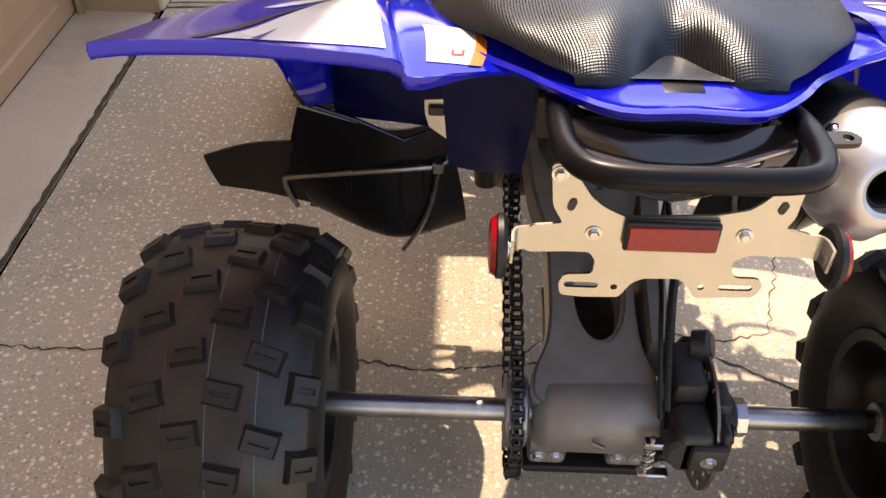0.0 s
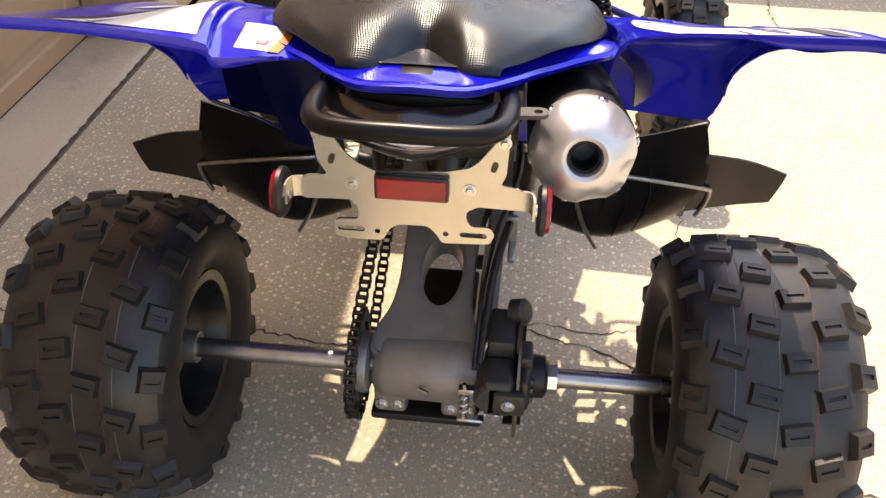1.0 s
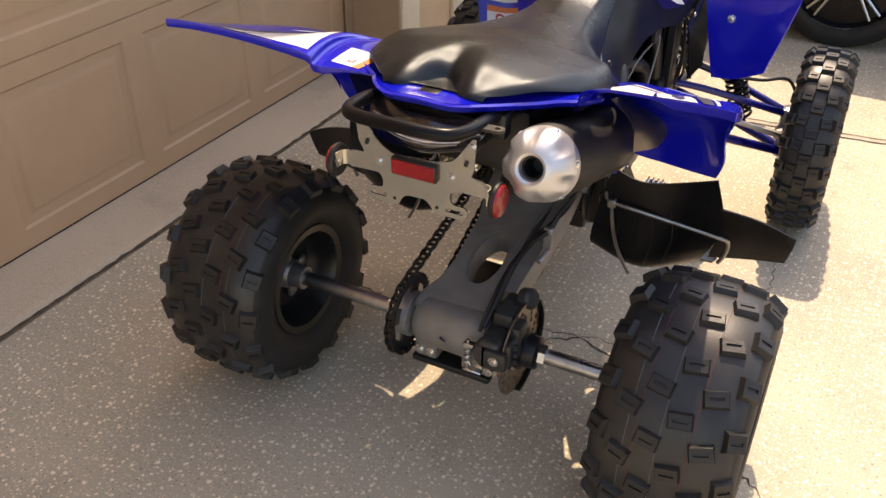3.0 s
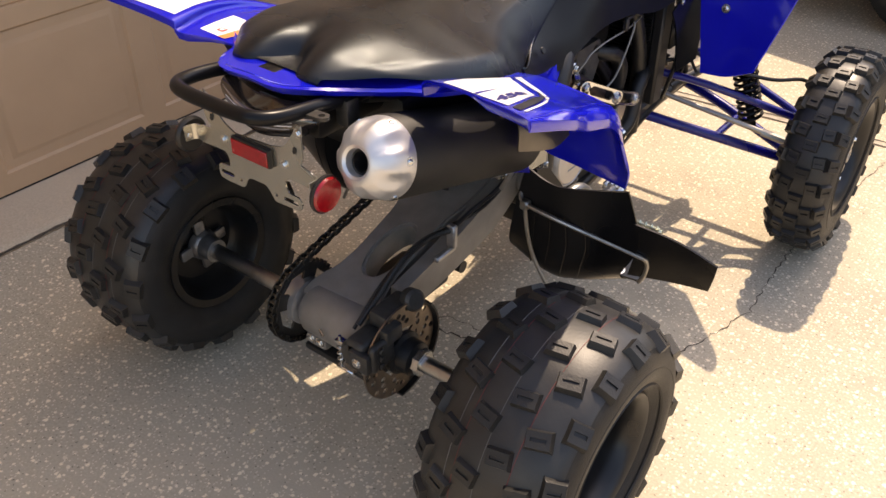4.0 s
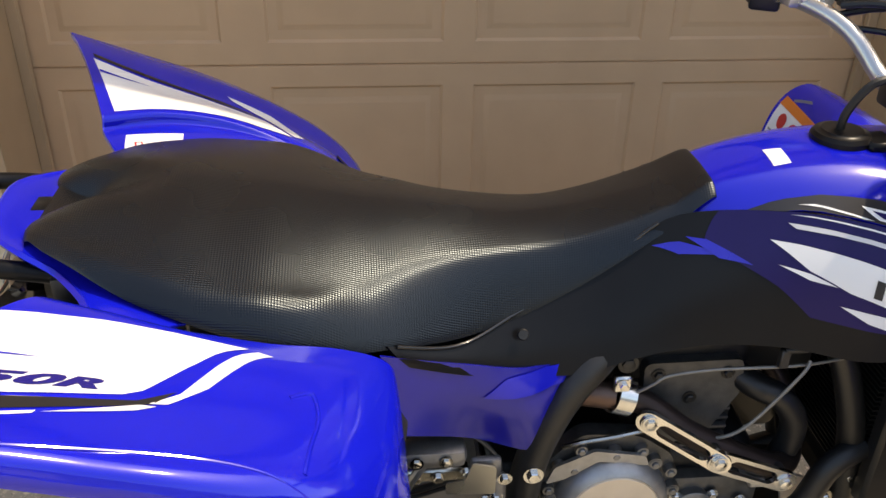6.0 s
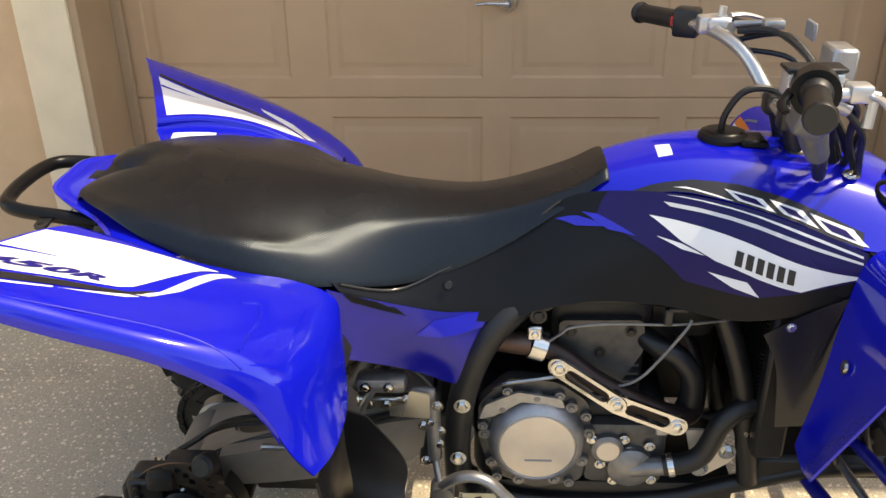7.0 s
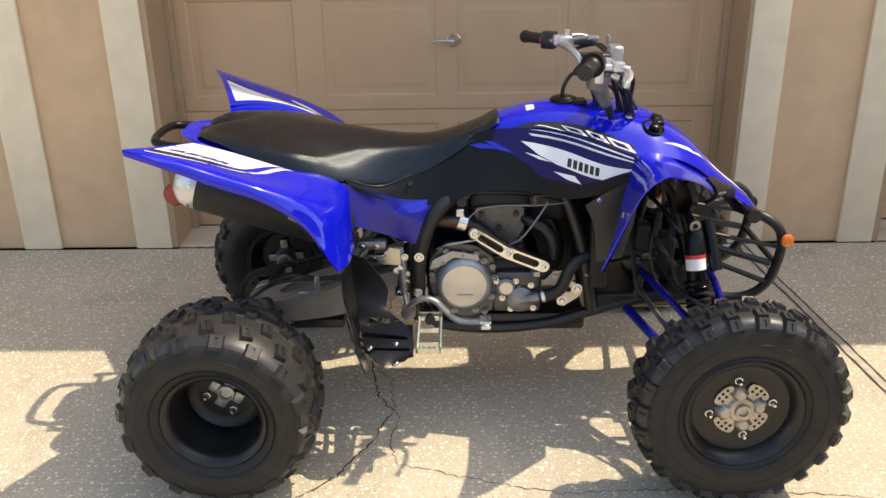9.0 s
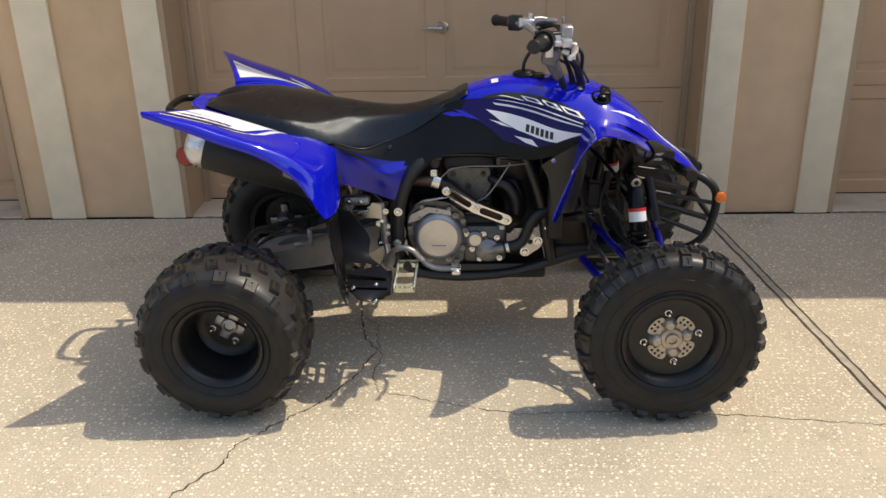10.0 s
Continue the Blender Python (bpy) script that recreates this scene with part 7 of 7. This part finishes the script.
capb = q("fuel_cap", join(lathe([(0, 0), (0, 0.038), (0.010, 0.038), (0.015, 0.034), (0.016, 0.028), (0.018, 0.026), (0.018, 0)], (0.0, 0.886, 0.886), "z", 32), box((-0.006, 0.905, 0.886), (0.040, 0.945, 0.899), 0.004, 1)), GLOSS, "black fuel filler cap")
part("vent_hose", tube([(0.0, 0.882, 0.900), (0.004, 0.884, 0.930), (0.008, 0.905, 0.965), (0.006, 0.94, 0.97), (0.0, 0.975, 0.955)], 0.0055, 5, 8), BLACK, capb)
dash = q("dash_recess", lathe([(-0.012, 0.0), (-0.012, 0.030), (0.004, 0.031), (0.007, 0.028), (0.003, 0.024), (0.001, 0.0)], (0.113, 1.110, 0.841), seg=28, direction=(0.45, 0.25, 1)), GLOSS, "black key switch recess in the nose")
part("key_switch", lathe([(0, 0), (0, 0.014), (0.012, 0.013), (0.014, 0.010), (0.014, 0)], (0.120, 1.112, 0.842), seg=20, direction=(0.45, 0.25, 1)), GLOSS, dash)
part("indicator_block", turned(box((-0.024, -0.016, -0.004), (0.024, 0.014, 0.012), 0.005, 2), pose(0.078, 1.128, 0.850, -14, 14, 0)), GLOSS, dash, "black indicator lamp block")
q("ignition_key", box((0.1235, 1.108, 0.856), (0.1255, 1.120, 0.872), 0.0008, 1), DARKSTEEL, "metal key in its switch")
for p in ((0.095, 1.05, 0.868), (-0.095, 1.05, 0.868)):
    q("nose_bolt", bolt_bm(p, (0.3 if p[0] > 0 else -0.3, 0, 1), 0.008, 0.004), CHROME, "plated nose bolt")
q("cover_screw", lathe([(0, 0), (0, 0.0075), (0.003, 0.006), (0.003, 0)], (0.134, 0.466, 0.700), seg=14, direction=(1, 0, 0.5)), BLACK, "black side cover screw")
q("shroud_bolt", bolt_bm((0.199, 0.965, 0.672), (1, 0, 0), 0.0052, 0.004), CHROME, "plated shroud bolt")

# -- stickers --
RF, LF = fend_parts
PALE = simple("pale_grey_decal", (0.62, 0.62, 0.64), 0.3, 0, 0.05, 20)
for poly, m, up in (([(0.012, 0.40), (0.15, 0.30), (0.27, 0.24), (0.394, 0.20), (0.338, 0.42), (0.284, 0.570), (0.262, 0.594), (0.144, 0.650), (0.025, 0.706), (0.010, 0.556)], WHITE, 0), ([(0.011, 0.553), (0.131, 0.530), (0.012, 0.567)], BLUE, 0.0008),
                    ([(0.027, 0.769), (0.026, 0.725), (0.144, 0.662), (0.288, 0.606), (0.331, 0.556), (0.312, 0.612), (0.188, 0.678), (0.100, 0.728)], DECAL_BLACK, 0), ([(0.306, 0.612), (0.338, 0.562), (0.412, 0.219), (0.440, 0.272), (0.372, 0.531), (0.332, 0.606)], PALE, 0), ([(0.194, 0.690), (0.296, 0.620), (0.320, 0.618), (0.298, 0.640)], PALE, 0),
                    ([(0.031, 0.781), (0.188, 0.688), (0.188, 0.697), (0.036, 0.795)], WHITE, 0)):
    part("graphic", fend.sticker(poly, 0.0009 + up, -1), m, RF, "", 60)
for poly, m, up in (([(0.025, 0.73), (0.125, 0.70), (0.256, 0.67), (0.40, 0.62), (0.46, 0.54), (0.38, 0.502), (0.2, 0.498), (0.038, 0.505)], WHITE, 0), ([(0.03, 0.66), (0.14, 0.650), (0.03, 0.672)], BLUE, 0.0008),
                    ([(0.03, 0.742), (0.14, 0.714), (0.26, 0.684), (0.40, 0.636), (0.30, 0.690), (0.14, 0.732), (0.03, 0.764)], DECAL_BLACK, 0), ([(0.41, 0.64), (0.47, 0.56), (0.50, 0.60), (0.42, 0.70), (0.32, 0.745), (0.33, 0.72)], WHITE, 0),
                    ([(0.056, 0.262), (0.185, 0.232), (0.165, 0.068), (0.025, 0.131)], WHITE, 0), ([(0.167, 0.090), (0.165, 0.068), (0.025, 0.131), (0.029, 0.160)], ORANGE, 0.0006), ([(0.066, 0.196), (0.084, 0.190), (0.082, 0.156), (0.062, 0.164)], LABEL_RED, 0.0006), ([(0.070, 0.188), (0.080, 0.184), (0.078, 0.164), (0.067, 0.170)], WHITE, 0.0009)):
    part("graphic", lfend.sticker(poly, 0.0009 + up, 1, 26), m, LF, "", 60)


def lettering(text, skin, bl, br, tr, tl, material, parent, flip, lift=0.0016, shear=0.35, bold=0.02):
    """Raised letters of the built-in font, bent onto a skin between four (u, v) corners."""
    cu = bpy.data.curves.new("lettering", "FONT")
    cu.body, cu.shear, cu.offset, cu.resolution_u, cu.space_character = text, shear, bold, 3, 1.08
    ob = new("lettering", cu)
    dg = bpy.context.evaluated_depsgraph_get()
    me = bpy.data.meshes.new_from_object(ob.evaluated_get(dg))
    bpy.data.objects.remove(ob)
    bpy.data.curves.remove(cu)
    bm = bmesh.new()
    bm.from_mesh(me)
    bpy.data.meshes.remove(me)
    xs, ys = [v.co.x for v in bm.verts], [v.co.y for v in bm.verts]
    x0, x1, y0, y1 = min(xs), max(xs), min(ys), max(ys)
    for v in bm.verts:
        s, t = (v.co.x - x0) / (x1 - x0), (v.co.y - y0) / (y1 - y0)
        u = (bl[0] * (1 - s) + br[0] * s) * (1 - t) + (tl[0] * (1 - s) + tr[0] * s) * t
        w = (bl[1] * (1 - s) + br[1] * s) * (1 - t) + (tl[1] * (1 - s) + tr[1] * s) * t
        v.co = skin.at(u, w) + flip * lift * skin.normal(u, w)
    return part("lettering", bm, material, parent, "", 60)


lettering("450R", fend, (0.027, 0.664), (0.226, 0.598), (0.240, 0.553), (0.036, 0.614), simple("royal_blue_print", (0.010, 0.008, 0.15), 0.28, 0, 0.1, 20), RF, -1, shear=0.08, bold=0.055)

# side cover graphics, with the maker's marks as plain slanted bars
items = [([(0.60, 0.0), (0.72, 0.0), (0.84, 0.0), (0.995, 0.0), (0.995, 0.62), (0.885, 0.74), (0.812, 0.78), (0.70, 0.73), (0.66, 0.55), (0.575, 0.24)], DECAL_NAVY),
         ([(0.650, 0.238), (0.76, 0.33), (0.88, 0.44), (0.994, 0.562), (0.94, 0.65), (0.888, 0.725), (0.82, 0.645), (0.75, 0.556), (0.70, 0.438)], WHITE, 0.0006),
         ([(0.738, 0.64), (0.80, 0.675), (0.819, 0.775), (0.775, 0.72)], WHITE, 0.0006), ([(0.66, 0.40), (0.70, 0.455), (0.735, 0.53), (0.70, 0.50)], WHITE, 0.0006),
         ([(0.672, 0.03), (0.70, 0.03), (0.985, 0.135), (0.985, 0.185)], WHITE, 0.0006), ([(0.67, 0.115), (0.985, 0.262), (0.985, 0.305), (0.68, 0.158)], PALE, 0.0006),
         ([(0.50, 0.14), (0.545, 0.20), (0.60, 0.33), (0.54, 0.27)], DECAL_BLUE), ([(0.555, 0.18), (0.58, 0.22), (0.63, 0.40), (0.59, 0.34)], DECAL_BLUE, 0.0004)]
for k in range(6):
    a, b = 0.779 + 0.0172 * k, 0.779 + 0.0172 * k + 0.0118
    lo = 0.562 + 0.100 * (a - 0.775) / 0.1
    hi = 0.440 + 0.081 * (a - 0.781) / 0.1
    items.append(([(a, lo), (b, lo + 0.012), (b + 0.005, hi + 0.018), (a + 0.005, hi + 0.006)], DECAL_BLACK, 0.0011))
stickers("graphic", cover, items, covers, -1)
def slant(u0, u1, v0, v1, lean):
    return [(u0, v0), (u1, v0 + 0.10 * (u1 - u0)), (u1 + lean, v1 + 0.10 * (u1 - u0)), (u0 + lean, v1)]


marks = [([(0.10, 0.955), (0.16, 0.915), (0.23, 0.890), (0.31, 0.880), (0.39, 0.885), (0.46, 0.905), (0.505, 0.925), (0.50, 0.998), (0.40, 0.998), (0.30, 0.998), (0.20, 0.998), (0.10, 0.998)], DECAL_BLACK)]
for u0, u1, v0 in ((0.285, 0.350, 0.918), (0.362, 0.415, 0.914), (0.425, 0.488, 0.918)):
    marks += [(slant(u0, u1, v0, v0 + 0.060, 0.022), WHITE, 0.0006), (slant(u0 + 0.014, u1 - 0.012, v0 + 0.014, v0 + 0.047, 0.016), DECAL_NAVY, 0.0012)]
marks += [([(0.195, 0.950), (0.218, 0.946), (0.300, 0.988), (0.285, 0.994)], WHITE, 0.0006)]
stickers("maker_mark", tank, marks, (tank_part, tank_part), -1)
stickers("fender_graphic", ffend, [([(0.42, 0.62), (0.45, 0.72), (0.40, 0.80), (0.375, 0.86), (0.385, 0.74)], DECAL_BLUE), ([(0.455, 0.71), (0.465, 0.74), (0.415, 0.86), (0.405, 0.845)], DECAL_GREY)], ffends, -1)
# warning labels on the back of the near-wall front fender
lp = ffends[1]
for poly, m, up in (([(0.405, 0.95), (0.405, 0.45), (0.19, 0.39), (0.115, 0.965)], WHITE, 0.0), ([(0.405, 0.95), (0.405, 0.45), (0.372, 0.44), (0.362, 0.955)], ORANGE, 0.0005), ([(0.119, 0.80), (0.172, 0.365), (0.081, 0.325), (0.025, 0.82)], WHITE, 0.0), ([(0.119, 0.80), (0.172, 0.365), (0.152, 0.358), (0.098, 0.805)], ORANGE, 0.0005)):
    part("warning_label", mirrored(ffend.sticker(poly, 0.0012 + up, -1)), m, lp, "white safety label with unreadable print")
for k in range(3):
    u, v = 0.325, 0.56 + 0.13 * k
    part("warning_sign", mirrored(ffend.sticker([(u + 0.026 * math.cos(a), v + 0.045 * math.sin(a)) for a in [2 * math.pi * j / 12 for j in range(12)]], 0.0019, -1)), LABEL_RED, lp)
TL, TR, BR, BL = (0.405, 0.95), (0.405, 0.45), (0.19, 0.39), (0.115, 0.965)


def on_label(a, b):
    """A point of the label: a from its upper edge down, b across."""
    return tuple((TL[i] * (1 - b) + TR[i] * b) * (1 - a) + (BL[i] * (1 - b) + BR[i] * b) * a for i in (0, 1))


for k in range(8):
    a, end = 0.44 + 0.065 * k, 0.92 - 0.08 * (k % 3)
    part("print_line", mirrored(ffend.sticker([on_label(a, 0.07), on_label(a, end), on_label(a + 0.022, end), on_label(a + 0.022, 0.07)], 0.0019, -1)), LABEL_GREY, lp)
part("warning_sign", mirrored(ffend.sticker([(0.094 + 0.026 * math.cos(a), 0.57 + 0.10 * math.sin(a)) for a in [2 * math.pi * j / 14 for j in range(14)]], 0.0019, -1)), LABEL_RED, lp)
part("warning_sign", mirrored(ffend.sticker([(0.094 + 0.018 * math.cos(a), 0.57 + 0.07 * math.sin(a)) for a in [2 * math.pi * j / 14 for j in range(14)]], 0.0024, -1)), WHITE, lp)


# ---- parked car beyond the joint ----
def build_car():
    car = empty("car", (1.75, 3.8, 0), "pale silver parked car with black and chrome wheels", "car")
    off = Matrix.Translation((-1.75, -3.8, 0))
    Y0, Y1 = 2.94, 4.66

    def arch(cx, r=0.375):
        return [(cx + r * math.cos(a), 0.33 + r * math.sin(a)) for a in [radians(198 - 216 * k / 16) for k in range(17)]]

    W0, W1 = 0.45, 3.05
    low = [(-0.36, 0.26)] + arch(W0) + arch(W1) + [(3.86, 0.28), (3.95, 0.50), (3.93, 0.80), (3.75, 0.95), (2.9, 1.0), (1.0, 0.97), (0.2, 0.90), (-0.25, 0.76), (-0.42, 0.60), (-0.43, 0.38)]
    body = part("body", turned(join(slab([low], axes((0, Y0, 0), (1, 0, 0), (0, 0, 1)), 0.05), slab([low], axes((0, Y1, 0), (1, 0, 0), (0, 0, 1)), 0.05), Skin([[(x, y, z) for y in (Y0 + 0.004, (Y0 + Y1) / 2, Y1 - 0.004)] for x, z in [(-0.36, 0.26), (-0.43, 0.38), (-0.42, 0.60), (-0.25, 0.76), (0.2, 0.90), (1.0, 0.97), (2.9, 1.0), (3.75, 0.95), (3.93, 0.80), (3.95, 0.50), (3.86, 0.28)]], 3).mesh(0.02)), off), CARPAINT, car, "pale silver painted body")
    part("cabin", turned(join(Skin([[(0.95, y, 0.97) for y in (3.02, 3.8, 4.58)], [(1.55, y, 1.40) for y in (3.12, 3.8, 4.48)], [(2.4, y, 1.45) for y in (3.12, 3.8, 4.48)], [(3.2, y, 1.02) for y in (3.02, 3.8, 4.58)]], 4).mesh(0.03)), off), CARPAINT, car)
    glass = simple("dark_car_glass", (0.02, 0.022, 0.024), 0.06, 0, 0.05, 5, coat=1)
    for y in (3.06, 4.54):
        part("side_window", turned(slab([rounded([(1.05, 0.99), (1.58, 1.36), (2.38, 1.40), (3.05, 1.03)], 0.04)], axes((0, y, 0), (1, 0, 0), (0, 0, 1)), 0.02), off), glass, car)
    part("underbody", turned(box((-0.3, 3.1, 0.20), (3.8, 4.5, 0.5), 0.03, 1), off), SEAL, car)
    part("sill", turned(box((0.84, Y0 - 0.05, 0.215), (2.66, Y0 - 0.006, 0.275), 0.015, 2), off), CARPAINT, car)
    part("door_gap", turned(join(box((0.98, Y0 - 0.053, 0.30), (0.986, Y0 - 0.049, 0.95)), box((0.98, Y0 - 0.053, 0.300), (2.6, Y0 - 0.049, 0.306))), off), SEAL, car)
    for cx in (W0, W1):
        for y, s in ((2.90, -1), (4.68, 1)):
            wl = part("wheel", turned(lathe([(-0.02, 0.0), (-0.02, 0.225), (0.0, 0.232), (0.012, 0.240), (0.0, 0.247), (-0.16, 0.240), (-0.16, 0.0)], (cx, y, 0.333), seg=48, direction=(0, s, 0)), off), GLOSS, car, "black wheel with a chrome lip")
            part("tyre", turned(lathe([(-0.004, 0.242), (0.006, 0.26), (0.008, 0.30), (-0.012, 0.330), (-0.03, 0.333), (-0.17, 0.333), (-0.2, 0.25)], (cx, y, 0.333), seg=48, direction=(0, s, 0)), off), RUBBER, wl)
            part("chrome_lip", turned(lathe([(0.004, 0.236), (0.014, 0.2415), (0.004, 0.247)], (cx, y, 0.333), seg=48, direction=(0, s, 0)), off), CHROME, wl)
            for k in range(5):
                a = 2 * math.pi * k / 5 + 0.35
                for o in (-0.10, 0.10):
                    p0, p1 = Vector((cx + 0.04 * math.cos(a), y + s * 0.004, 0.333 + 0.04 * math.sin(a))), Vector((cx + 0.225 * math.cos(a + o), y + s * 0.002, 0.333 + 0.225 * math.sin(a + o)))
                    part("spoke", turned(tube([p0, p1], (0.016, 0.012), 1, 8, flat=0.6), off), CHROME, wl)
    return car


build_car()
